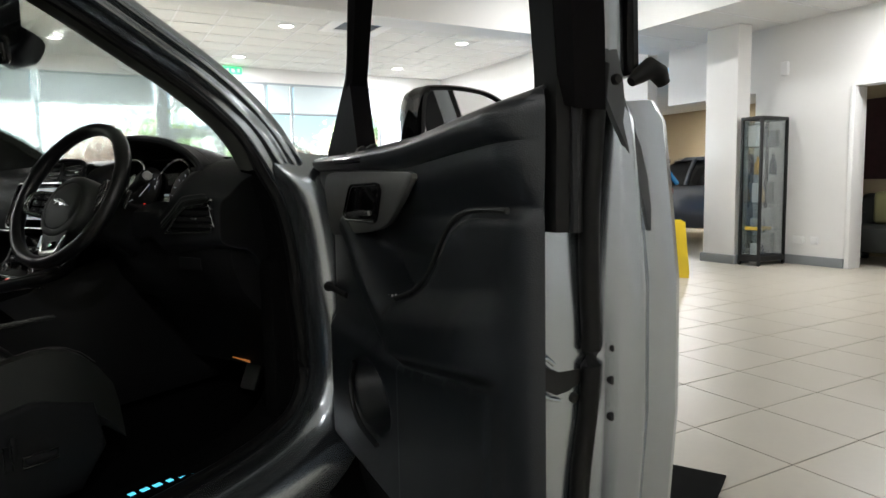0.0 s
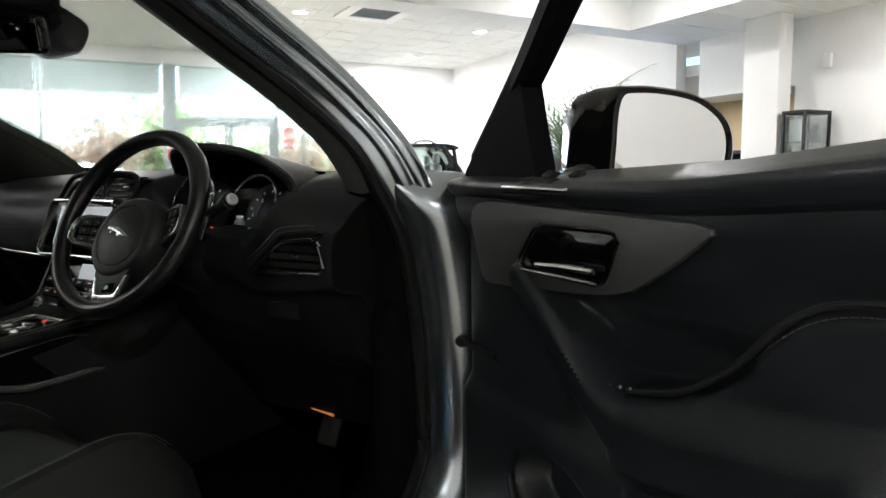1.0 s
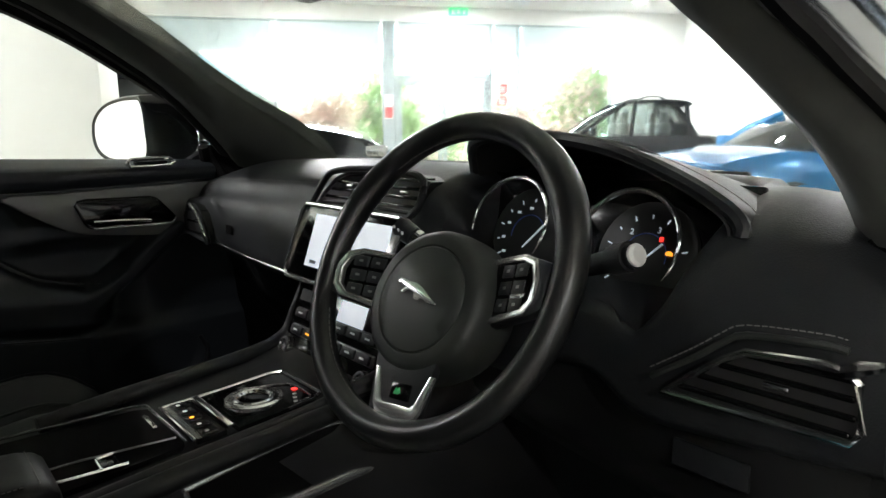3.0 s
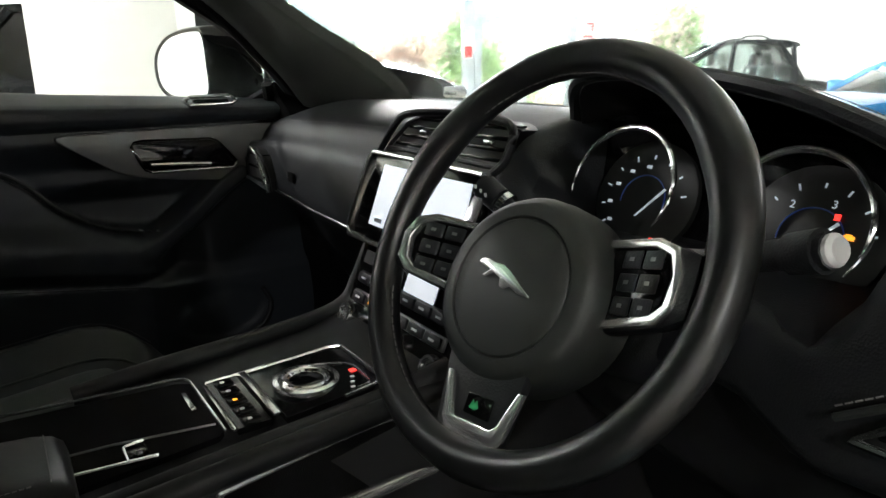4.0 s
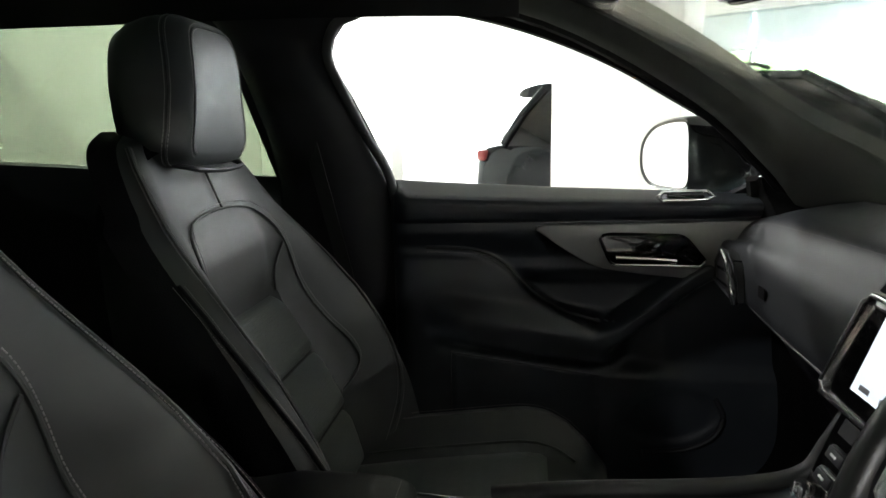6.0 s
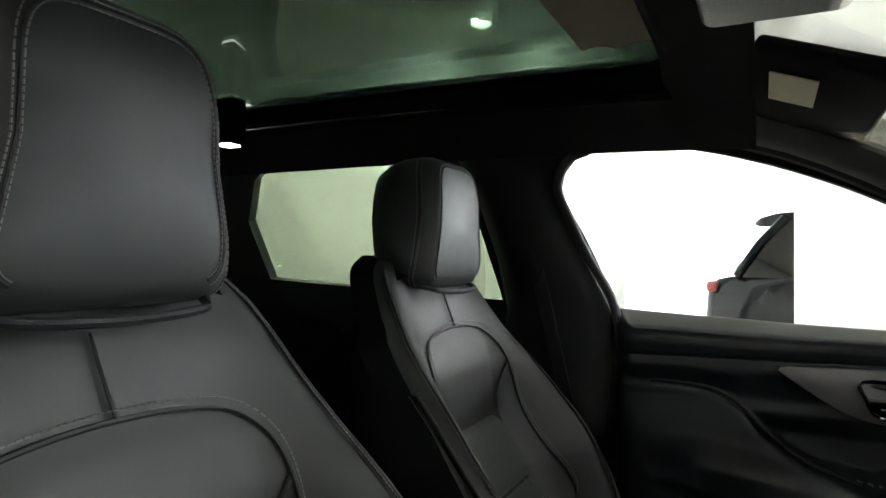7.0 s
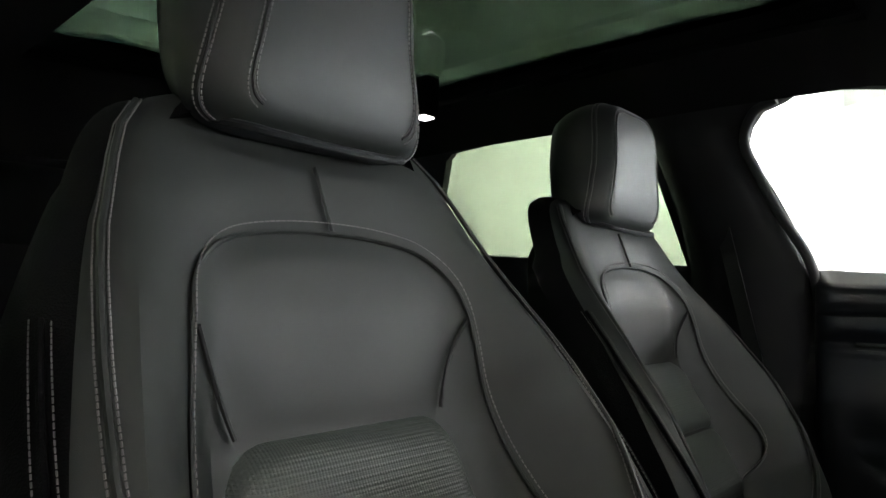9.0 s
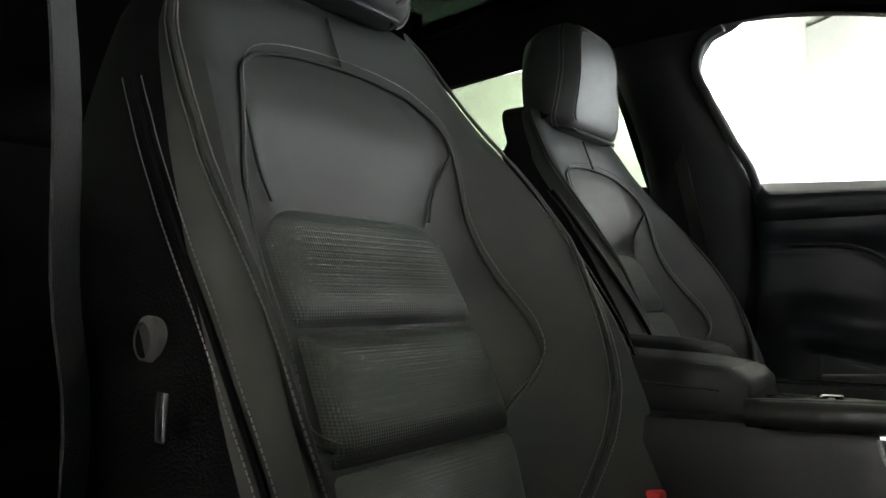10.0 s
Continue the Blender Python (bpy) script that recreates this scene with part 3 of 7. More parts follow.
# hinge pillar and sill as one bent painted beam
def lower_frame(s):
    path = spline([(0.856 * s, 1.215, 1.165), (0.882 * s, 1.236, 1.09), (0.905 * s, 1.262, 1.02), (0.914 * s, 1.288, 0.90), (0.917 * s, 1.300, 0.78), (0.915 * s, 1.315, 0.64), (0.910 * s, 1.308, 0.545), (0.900 * s, 1.255, 0.468), (0.892 * s, 1.12, 0.425), (0.887 * s, 0.9, 0.402), (0.885 * s, 0.6, 0.395), (0.885 * s, 0.1, 0.395), (0.885 * s, -0.5, 0.40)], 5)
    outer, inner, seal = [], [], []
    for i, p in enumerate(path):
        d = (path[min(i + 1, len(path) - 1)] - path[max(i - 1, 0)]).normalized()
        o = Vector((s, 0, 0))
        n = o.cross(d) if s > 0 else d.cross(o)
        n.normalize()     # towards the opening
        q = Vector((0, 0.55, 0.85)) - Vector((0, p.y, p.z))
        if n.dot(q) < 0:
            n = -n
        k = 0.12 + 0.88 * ease(1.165 - p.z, 0.0, 0.13)     # runs out into the screen pillar
        outer.append([p + o * (-0.085 + (a + 0.085) * k) + n * b * k for a, b in ((-0.085, 0.0), (-0.06, 0.006), (-0.035, 0.005), (-0.012, 0.002), (0.010, -0.012), (0.026, -0.040), (0.034, -0.09), (0.03, -0.16), (0.0, -0.17), (-0.085, -0.12))])
        inner.append([p + o * (-0.087 + (a + 0.087) * k) + n * b * k for a, b in ((-0.087, 0.02), (-0.087, -0.10), (-0.19, -0.10), (-0.215, 0.0), (-0.18, 0.022), (-0.11, 0.026))])
        seal.append(p + o * -0.083 + n * 0.012)
    return loft(outer), loft(inner), tube(seal, 0.014, 8)


for s in (1, -1):
    a, b, c = lower_frame(s)
    part("sill", a, M_PAINT, car, "silver painted sill and hinge pillar")
    part("sill_trim", b, M_DARK, car, "black plastic sill trim")
    part("door_seal", c, M_RUBBER, car, "black rubber door seal")

# lit maker's marking on the sill: plain bars
for k, w in enumerate((0.012, 0.016, 0.016, 0.012, 0.016, 0.016)):
    part("sill_mark", rbox(0.012, w, 0.002, (0.762 + 0.0045 * k, 0.873 + 0.026 * k, 0.431)), M_BLUEGLOW, car, "glowing blue bar on the sill")


# middle pillar with belt
def middle_pillar(s):
    secs = []
    for z, y0, y1, x in ((0.42, 0.06, 0.42, 0.87), (0.70, 0.09, 0.43, 0.885), (1.0, 0.13, 0.435, 0.86), (1.16, 0.165, 0.432, 0.82), (1.275, 0.157, 0.382, 0.775), (1.367, 0.14, 0.346, 0.737), (1.403, 0.132, 0.333, 0.721), (1.432, 0.125, 0.331, 0.709), (1.461, 0.115, 0.342, 0.698), (1.487, 0.10, 0.366, 0.687), (1.500, 0.09, 0.41, 0.682), (1.525, 0.06, 0.46, 0.672), (1.585, -0.06, 0.50, 0.62)):
        secs.append([((x - a) * s, y0 + (y1 - y0) * b, z) for a, b in ((0.0, 0.0), (0.0, 1.0), (0.02, 1.0), (0.05, 0.95), (0.075, 0.84), (0.095, 0.68), (0.10, 0.5), (0.095, 0.3), (0.07, 0.12), (0.03, 0.02))])
    return loft(secs)


M_POST = mat("black pillar plastic", (0.011, 0.011, 0.0115), 0.6, vary=0.2, scale=12, bump=0.1, bscale=500, spec=0.3)
M_SEAL = mat("grey rubber seal", (0.05, 0.05, 0.05), 0.6, vary=0.2)
M_BELT = mat("black belt webbing", (0.022, 0.022, 0.022), 0.6, bump=0.4, bscale=600)
EDGE = [(0.70, 0.43, 0.885), (1.0, 0.435, 0.86), (1.16, 0.432, 0.82), (1.275, 0.382, 0.775), (1.367, 0.346, 0.737), (1.403, 0.333, 0.721), (1.432, 0.331, 0.709), (1.461, 0.342, 0.698), (1.484, 0.362, 0.688), (1.497, 0.40, 0.684)]
for s in (1, -1):
    part("middle_pillar", middle_pillar(s), M_POST, car, "black trimmed middle pillar")
    part("pillar_seal", tube(spline([((x - 0.046) * s, y + 0.003, z) for z, y, x in EDGE], 5), 0.0105, 10), M_SEAL, car, "grey rubber seal on the pillar edge")
    if s < 0:
        run = [(0.688, 0.25, 1.37), (0.699, 0.30, 1.15), (0.722, 0.36, 0.85), (0.745, 0.41, 0.50)]
        wide = Vector((0.014, 0.034, 0.006))
    else:
        run = [(0.70, 0.30, 1.37), (0.690, 0.382, 1.06), (0.683, 0.385, 0.90), (0.672, 0.39, 0.76), (0.69, 0.36, 0.46)]
        wide = Vector((0.030, 0.036, 0))
    run = spline([(x * s, y, z) for x, y, z in run], 5)
    belt = part("seat_belt", sheet(lambda a, b, run=run, wide=wide: run[min(int(a * (len(run) - 1) + 0.5), len(run) - 1)] + wide * (b - 0.5), len(run) - 1, 2, 0.002), M_BELT, car, "black woven seat belt")
    part("belt_guide", rbox(0.03, 0.07, 0.06, tuple(run[0]), 0.012), M_SOFT, belt)
part("belt_button", loft([[(0.654 + h, 0.454 + r * math.cos(t), 0.862 + r * math.sin(t)) for t in (2 * math.pi * k / 24 for k in range(24))] for r, h in ((0.016, -0.012), (0.016, 0.002), (0.012, 0.005), (0.011, 0.0035))]), M_SEAL, car, "round grey button beside the seat")
part("belt_tongue", rbox(0.004, 0.010, 0.030, (0.663, 0.494, 0.820), 0.0015), M_CHROME, car, "bright metal belt tongue")

# small reading lamp under the rear headliner
lamp_r = part("reading_lamp", rbox(0.05, 0.06, 0.10, (-0.352, -0.302, 1.562), 0.012, 3), M_LINER, car, "black housing of the rear reading lamp")
part("lens", rbox(0.034, 0.034, 0.006, (-0.350, -0.300, 1.511), 0.002), glow("white lamp lens", (1.0, 0.99, 0.97), 1.4), lamp_r, "lit white lens")

# bright edge of the passenger's window frame as it meets the belt line
part("frame_end", tube([(-0.795, 0.415, 1.165), (-0.805, 0.435, 1.12), (-0.805, 0.45, 1.08)], [0.014, 0.018, 0.012], 8), M_GLOSSB, car, "gloss black end of the window frame")


# --- roof, headliner, glass roof
def roof_y(x, y):
    return 1.628 - 0.10 * (abs(x) / 0.62) ** 2.6 - 0.05 * max(0, (y - 0.2)) ** 2 - 0.04 * max(0, -y - 0.5) ** 2


OPEN = (0.40, -0.70, 0.60)     # half width, rear, front of the glass


def ring_panel(zoff, half, y0, y1, thick):
    """A roof panel with the glass opening cut out."""
    hx, b0, b1 = OPEN
    xs = [-half, -hx - 0.05, -hx, -0.2, 0, 0.2, hx, hx + 0.05, half]
    ys = [y0, y0 * 0.6 + b0 * 0.4, b0, -0.35, 0, 0.3, b1 - 0.08, b1, y1 * 0.4 + b1 * 0.6, y1]
    bm = bmesh.new()
    g = [[bm.verts.new((x, y, roof_y(x, y) + zoff)) for y in ys] for x in xs]
    for i in range(len(xs) - 1):
        for j in range(len(ys) - 1):
            if abs(xs[i] + xs[i + 1]) / 2 < hx and b0 < (ys[j] + ys[j + 1]) / 2 < b1:
                continue
            bm.faces.new((g[i][j], g[i + 1][j], g[i + 1][j + 1], g[i][j + 1]))
    bm.normal_update()
    bmesh.ops.solidify(bm, geom=bm.faces[:], thickness=thick)
    return bm


part("roof", ring_panel(0.012, 0.60, -1.75, 0.66, 0.01), M_PAINT, car, "silver roof panel")
part("headliner", ring_panel(-0.045, 0.585, -1.7, 0.72, 0.014), M_LINER, car, "black suede headliner")
part("roof_glass", sheet(lambda a, b: Vector(((a - 0.5) * 0.9, -0.73 + 1.36 * b, roof_y((a - 0.5) * 0.9, -0.73 + 1.36 * b) + 0.006)), 8, 8, 0.004), M_ROOFGLASS, car, "dark green tinted glass roof")
part("roof_surround", tube(spline([(0.43, -0.62, 1.585), (0.43, 0.0, 1.59), (0.43, 0.52, 1.575), (0.37, 0.60, 1.575), (0.0, 0.61, 1.58), (-0.37, 0.60, 1.575), (-0.43, 0.52, 1.575), (-0.43, 0.0, 1.59), (-0.43, -0.62, 1.585), (-0.37, -0.70, 1.585), (0.0, -0.71, 1.59), (0.37, -0.70, 1.585)], 4, True), 0.016, 8, True, flat=1.6), M_LINER, car)
for s in (1, -1):
    corner = [(0.405 * s, 0.605)] + [((0.40 - 0.11 + 0.11 * math.cos(t)) * s, 0.60 - 0.11 + 0.11 * math.sin(t)) for t in (math.pi / 2 * k / 10 for k in range(11))]
    part("roof_corner", plate(corner, 0.012, Matrix.Translation((0, 0, 1.572))), M_LINER, car, "rounded corner of the roof opening", smooth=False)
part("roof_blind", sheet(lambda a, b: Vector((-0.20 + 0.62 * a, 0.50 + 0.10 * b, 1.568 + 0.004 * math.sin(b * 9))), 6, 4, 0.004), mat("beige blind cloth", (0.28, 0.24, 0.16), 0.9), car, "beige roof blind, mostly rolled back")

# sun visors and the roof console
for s in (1, -1):
    v = part("sun_visor", rbox(0.36, 0.17, 0.022, (0, 0, 0), 0.01, 3, m=pose(0.36 * s, 0.80, 1.505, -20, 3 * s, 0)), M_LINER, car, "black cloth sun visor, folded up")
    if s < 0:
        part("visor_label", rbox(0.12, 0.06, 0.002, (0, 0, 0), m=pose(-0.30, 0.765, 1.503, -20, -3, 0)), mat("cream label", (0.55, 0.48, 0.28), 0.6, vary=0.3, scale=40), v, "cream airbag warning label")
part("roof_console", rbox(0.20, 0.15, 0.03, (0, 0.74, 1.548), 0.014, 3), M_SOFT, car, "black roof console")
part("roof_lamp", rbox(0.04, 0.03, 0.01, (-0.47, -0.38, 1.535), 0.004), glow("cabin lamp", (1, 0.95, 0.9), 5.0), car, "small lit cabin lamp")

# windscreen and side glass
part("windscreen", sheet(lambda a, b: Vector(((a - 0.5) * (1.52 - 0.36 * b), 1.52 - 0.92 * b + 0.16 * (1 - (2 * a - 1) ** 2) * (1 - 0.4 * b), 1.095 + 0.475 * b + 0.01 * (1 - (2 * a - 1) ** 2))), 12, 8, 0.004), M_GLASS, car, "clear windscreen").visible_shadow = False
part("side_glass", sheet(lambda a, b: Vector((-0.835 + 0.16 * b, 0.36 + (0.95 - 0.50 * b) * a, 1.10 + 0.42 * b)), 6, 6, 0.004), M_GLASS, car, "clear front side window").visible_shadow = False
part("side_glass", sheet(lambda a, b: Vector((-0.835 + 0.155 * b, -0.62 + 0.80 * a, 1.13 + 0.39 * b)), 4, 4, 0.004), M_TINT, car, "green tinted rear side window")
part("side_glass", sheet(lambda a, b: Vector((0.835 - 0.155 * b, -0.62 + 0.80 * a, 1.13 + 0.39 * b)), 4, 4, 0.004), M_TINT, car, "green tinted rear side window")


# rear side walls: rear door trim with the window opening, and the rear quarter
def rear_side(s):
    bm = bmesh.new()
    low = [(-1.7, 0.45), (0.19, 0.45), (0.19, 1.17), (-0.543, 1.214), (-0.57, 1.38), (-1.7, 1.38)]
    top = [(-1.7, 1.38), (-0.57, 1.38), (-0.51, 1.49), (-0.48, 1.508), (0.0, 1.528), (0.07, 1.515), (0.115, 1.44), (0.168, 1.17), (0.25, 1.17), (0.25, 1.60), (-1.7, 1.60)]
    for poly in (low, top):
        bm.faces.new([bm.verts.new((0, y, z)) for y, z in poly])
    for v in bm.verts:
        v.co.x = s * (0.815 - 0.40 * max(0, v.co.z - 1.17))
    bm.normal_update()
    bmesh.ops.triangulate(bm, faces=bm.faces[:])
    bmesh.ops.recalc_face_normals(bm, faces=bm.faces[:])
    bmesh.ops.solidify(bm, geom=bm.faces[:], thickness=0.03)
    return bm


for s in (1, -1):
    part("rear_side_trim", rear_side(s), M_SOFT, car, "black rear door and quarter trim", smooth=False)
part("door_gap", rbox(0.05, 0.16, 0.70, (-0.835, 0.43, 0.77), 0.01), M_RUBBER, car, "black rubber gap beside the middle pillar")
M_ETCH = mat("grey etched mark", (0.45, 0.48, 0.42), 0.5)
for k in range(4):
    part("window_print", rbox(0.003, 0.026 - 0.004 * k, 0.0026, (-0.79, -0.531, 1.272 - 0.0085 * k)), M_ETCH, car)

# outer body: flanks, bonnet, tail, floor
def flank(s):
    secs = []
    for y, zt, x in ((-2.25, 0.95, 0.72), (-2.0, 1.10, 0.86), (-1.4, 1.14, 0.93), (-0.6, 1.13, 0.945), (0.12, 1.12, 0.945)):
        secs.append([(s * (x - 0.10), y, 0.34), (s * x, y, 0.42), (s * (x + 0.015), y, 0.70), (s * x, y, 0.95), (s * (x - 0.05), y, zt), (s * (x - 0.12), y, zt)])
    return loft(secs)


def wing(s):
    secs = []
    for y, zt, x in ((1.46, 1.06, 0.94), (1.8, 1.03, 0.94), (2.15, 0.96, 0.90), (2.40, 0.86, 0.80)):
        secs.append([(s * (x - 0.14), y, 0.40), (s * x, y, 0.46), (s * (x + 0.01), y, 0.72), (s * (x - 0.02), y, 0.90), (s * (x - 0.09), y, zt), (s * (x - 0.20), y, zt + 0.015)])
    return loft(secs)


for s in (1, -1):
    part("flank", flank(s), M_PAINT, car, "silver painted rear flank")
    part("wing", wing(s), M_PAINT, car, "silver painted front wing")
part("flank_door", loft([[(-(x - 0.10), y, 0.34), (-x, y, 0.42), (-(x + 0.015), y, 0.70), (-x, y, 0.95), (-(x - 0.06), y, 1.10), (-(x - 0.12), y, 1.10)] for y, x in ((0.125, 0.945), (0.8, 0.945), (1.455, 0.94))]), M_PAINT, car, "silver passenger door skin")
part("bonnet", sheet(lambda a, b: Vector(((a - 0.5) * (1.50 - 0.1 * b), 1.60 + 0.85 * b, 1.075 - 0.05 * b - 0.12 * b ** 4 - 0.03 * abs(2 * a - 1) ** 3)), 12, 10, 0.012), M_PAINT, car, "silver bonnet")
part("nose", rbox(1.5, 0.16, 0.50, (0, 2.42, 0.62), 0.06, 3), M_PAINT, car, "silver front bumper")
part("tailgate", loft([[(-0.72, y, z), (0.72, y, z), (0.72, y + 0.06, z), (-0.72, y + 0.06, z)] for y, z in ((-2.28, 0.36), (-2.30, 0.9), (-2.20, 1.12), (-1.72, 1.58))]), M_PAINT, car, "silver tailgate")
part("floor_pan", rbox(1.66, 4.2, 0.05, (0, 0.0, 0.36), 0.01), M_DARK, car, "black carpeted floor")
part("bulkhead", rbox(1.66, 0.05, 0.72, (0, 1.70, 0.72)), M_DARK, car, "black footwell bulkhead")
part("scuttle", sheet(lambda a, b: Vector(((a - 0.5) * 1.5, 1.50 + 0.16 * b + 0.10 * (1 - (2 * a - 1) ** 2), 1.088 - 0.02 * b)), 10, 3, 0.01), M_SOFT, car, "black plastic scuttle panel")
for s, w in ((1, 0.34), (-1, 0.30)):
    wp = part("wiper", tube([(0.1 * s - 0.1, 1.66, 1.105), (0.32 * s - 0.15, 1.63, 1.115), (0.30 * s + w * s - 0.2, 1.60, 1.12)], 0.008, 6), M_BLACK, car, "black windscreen wiper")
for x in (0.80, -0.80):
    for y in (1.80, -1.45):
        w = part("wheel", loft([[(x + a, y + r * math.cos(t), 0.375 + r * math.sin(t)) for t in (2 * math.pi * k / 30 for k in range(30))] for a, r in ((-0.11, 0.25), (-0.115, 0.33), (-0.09, 0.370), (0.09, 0.370), (0.115, 0.33), (0.11, 0.25))]), M_RUBBER, car, "black tyre")
        part("rim", loft([[(x + a, y + r * math.cos(t), 0.375 + r * math.sin(t)) for t in (2 * math.pi * k / 30 for k in range(30))] for a, r in ((-0.09, 0.24), (0.09, 0.245), (0.08, 0.20), (0.05, 0.05))]), M_TRIM, w, "grey alloy rim")


# --- seats
LUMBAR = [(0.56, 0.010), (0.70, 0.020), (0.76, 0.020), (0.80, 0.015), (0.86, 0.004), (0.91, -0.012), (0.95, -0.020), (0.99, -0.019), (1.04, -0.008), (1.08, 0.0), (1.3, 0.0)]     # swell of the backrest


def seat_front(x, z, c):
    """The point on the backrest's front at height z, x metres off its middle (before seat offset)."""
    yf = 0.230 + (1.144 - z) * 0.345 + curve_table(z, LUMBAR)
    w = half_width(z) * (1.05 if x * c < 0 else 1.0)
    a = abs(x) / w
    bol = curve_table(z, [(0.55, 0.12), (0.70, 0.122), (0.85, 0.129), (0.95, 0.128), (1.02, 0.092), (1.08, 0.05), (1.14, 0.021), (1.2, 0.004), (1.3, 0.0)])
    y = yf + bol * ease(a, 0.46, 0.85) - 0.075 * max(0, (a - 0.80) / 0.20) ** 2.2 * (1.0 if z < 1.15 else 0.8)
    if z > 1.2:
        y -= 0.5 * (z - 1.2) ** 1.3
    return Vector((c + x, y, z))


def half_width(z):
    return curve_table(z, [(0.55, 0.225), (0.68, 0.265), (0.80, 0.285), (0.92, 0.282), (1.02, 0.264), (1.10, 0.240), (1.17, 0.214), (1.22, 0.192), (1.255, 0.16), (1.275, 0.11)])


def pad(fn, x0, x1, z0, z1, h, r, nu=26, nv=20, skew=None, corner=0.03, foot=None):
    """A cushion panel on a surface: its edges sink into it and its middle stands h proud."""
    def f(a, b):
        z = z0 + (z1 - z0) * b
        e0, e1 = (x0(b), x1(b)) if callable(x0) else (x0, x1)
        x = e0 + (e1 - e0) * a
        hx, hz = abs(e1 - e0) / 2, abs(z1 - z0) / 2
        cr = foot if foot is not None and b < 0.5 else corner
        qx, qz = abs(x - (e0 + e1) / 2) - hx + cr, abs(z - (z0 + z1) / 2) - hz + cr
        dist = cr - math.hypot(max(qx, 0), max(qz, 0)) - min(max(qx, qz), 0)
        k = max(-0.6, min(1, dist / r))
        k = 1 - (1 - k) ** 2.4 if k > 0 else k
        p = fn(x, z + (skew(a) if skew else 0))
        return p + Vector((0, 0.95, 0.31)) * (h * k - 0.003)
    return sheet(f, nu, nv)


def seat(c):
    zs = [0.56 + 0.02 * k for k in range(33)] + [1.215, 1.227, 1.238, 1.248, 1.257, 1.265, 1.271, 1.275]
    rings = []
    for z in zs:
        w = half_width(z)
        fr = [seat_front(w * a * (1.05 if a * c < 0 else 1.0), z, c) for a in [-1, -0.97, -0.93, -0.88, -0.82, -0.74, -0.66, -0.58, -0.48, -0.35, -0.18, 0, 0.18, 0.35, 0.48, 0.58, 0.66, 0.74, 0.82, 0.88, 0.93, 0.97, 1]]
        yb = 0.230 + (1.144 - z) * 0.345 - lerp_table(z, [(0.56, 0.12), (0.9, 0.135), (1.15, 0.115), (1.24, 0.10), (1.275, 0.085)])
        wb = w * (1.03 - 0.50 * ease(z, 1.16, 1.30) ** 1.3)
        bk = [Vector((c + wb * a, yb + 0.05 * abs(a) ** 3 + 0.085 * ease(z, 1.16, 1.285), z)) for a in (0.96, 0.8, 0.45, 0, -0.45, -0.8, -0.96)]
        rings.append(fr + bk)
    back = part("front_seat", loft([r[2:21] for r in rings], False), M_LEATHER, car, "black leather front seat with grey twin stitching")
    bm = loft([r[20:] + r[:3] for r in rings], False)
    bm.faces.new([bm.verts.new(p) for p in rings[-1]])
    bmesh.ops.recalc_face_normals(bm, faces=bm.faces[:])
    part("back_shell", bm, M_SEAT_SHADE, back, "side and back of the seat, coloured near black for shade")
    fn = lambda x, z: seat_front(x, z, c)
    # upper panel within the arch seam, and the perforated pads under it
    PANEL = [(0.970, 0.110), (0.978, 0.114), (1.025, 0.132), (1.060, 0.150), (1.085, 0.149), (1.105, 0.143), (1.122, 0.125), (1.134, 0.106), (1.141, 0.07), (1.1455, 0.02)]

    def upper(a, b):
        z = 0.970 + 0.1755 * b
        x = (2 * a - 1) * lerp_table(z, PANEL)
        k = min(1, 5 * min(a, 1 - a)) * min(1, 6 * b, 6 * (1 - b))
        return fn(x, z) + Vector((0, 0.95, 0.31)) * (0.0006 + 0.0036 * ease(k, 0, 1))
    part("upper_panel", sheet(upper, 28, 30), M_LEATHER, back)
    for z0, z1, w, cr in ((0.858, 0.976, 0.129, 0.045), (0.744, 0.858, 0.129, 0.010), (0.630, 0.744, 0.127, 0.010)):
        part("perforated_pad", pad(fn, -w, w, z0, z1, 0.022, 0.034, 34, 26, corner=cr, foot=0.008), M_PERF, back, "perforated black leather pad")
    lift = Vector((0, 0.004, 0.0015))
    # seams and stitching
    line = lambda pts: [fn(x, z) + lift for x, z in spline2(pts)]
    half = [(0.06, 1.143), (0.112, 1.132), (0.144, 1.105), (0.156, 1.06), (0.164, 0.98), (0.174, 0.91), (0.184, 0.85), (0.178, 0.81), (0.150, 0.775), (0.105, 0.753)]
    arch_l = [(-x, z) for x, z in half[::-1]] + [(0.0, 1.146)] + half
    part("piping", tube(line(arch_l), 0.0024, 6), M_LEATHER, back)
    part("stitching", stitches([[p + Vector((0, 0.003, 0.009)) for p in line(arch_l)]], 0.0046, 0.00075), M_THREAD, back, "light grey stitching")
    for k in (-1, 1):
        part("seam", tube([p + Vector((0, 0.002, 0)) for p in line([(0.151 * k, 1.066), (0.132 * k, 1.025), (0.114 * k, 0.978)])], 0.0022, 6), M_BLACK, back, "dark panel seam")
    part("seam", tube(line([(0.0, 1.146), (0.004, 1.18), (0.006, 1.21)]), 0.0022, 6), M_LEATHER, back)
    # twin seams along the crest of each bolster and along its outer edge
    CREST = [(0.62, 0.58), (0.66, 0.64), (0.73, 0.72), (0.80, 0.78), (0.87, 0.81), (0.91, 0.83), (0.97, 0.87), (1.04, 0.89), (1.14, 0.91), (1.20, 0.92), (1.25, 0.94)]
    RIM = [(0.62, 0.90), (0.79, 0.905), (0.89, 0.93), (0.95, 0.95), (1.01, 0.965), (1.07, 0.98)]
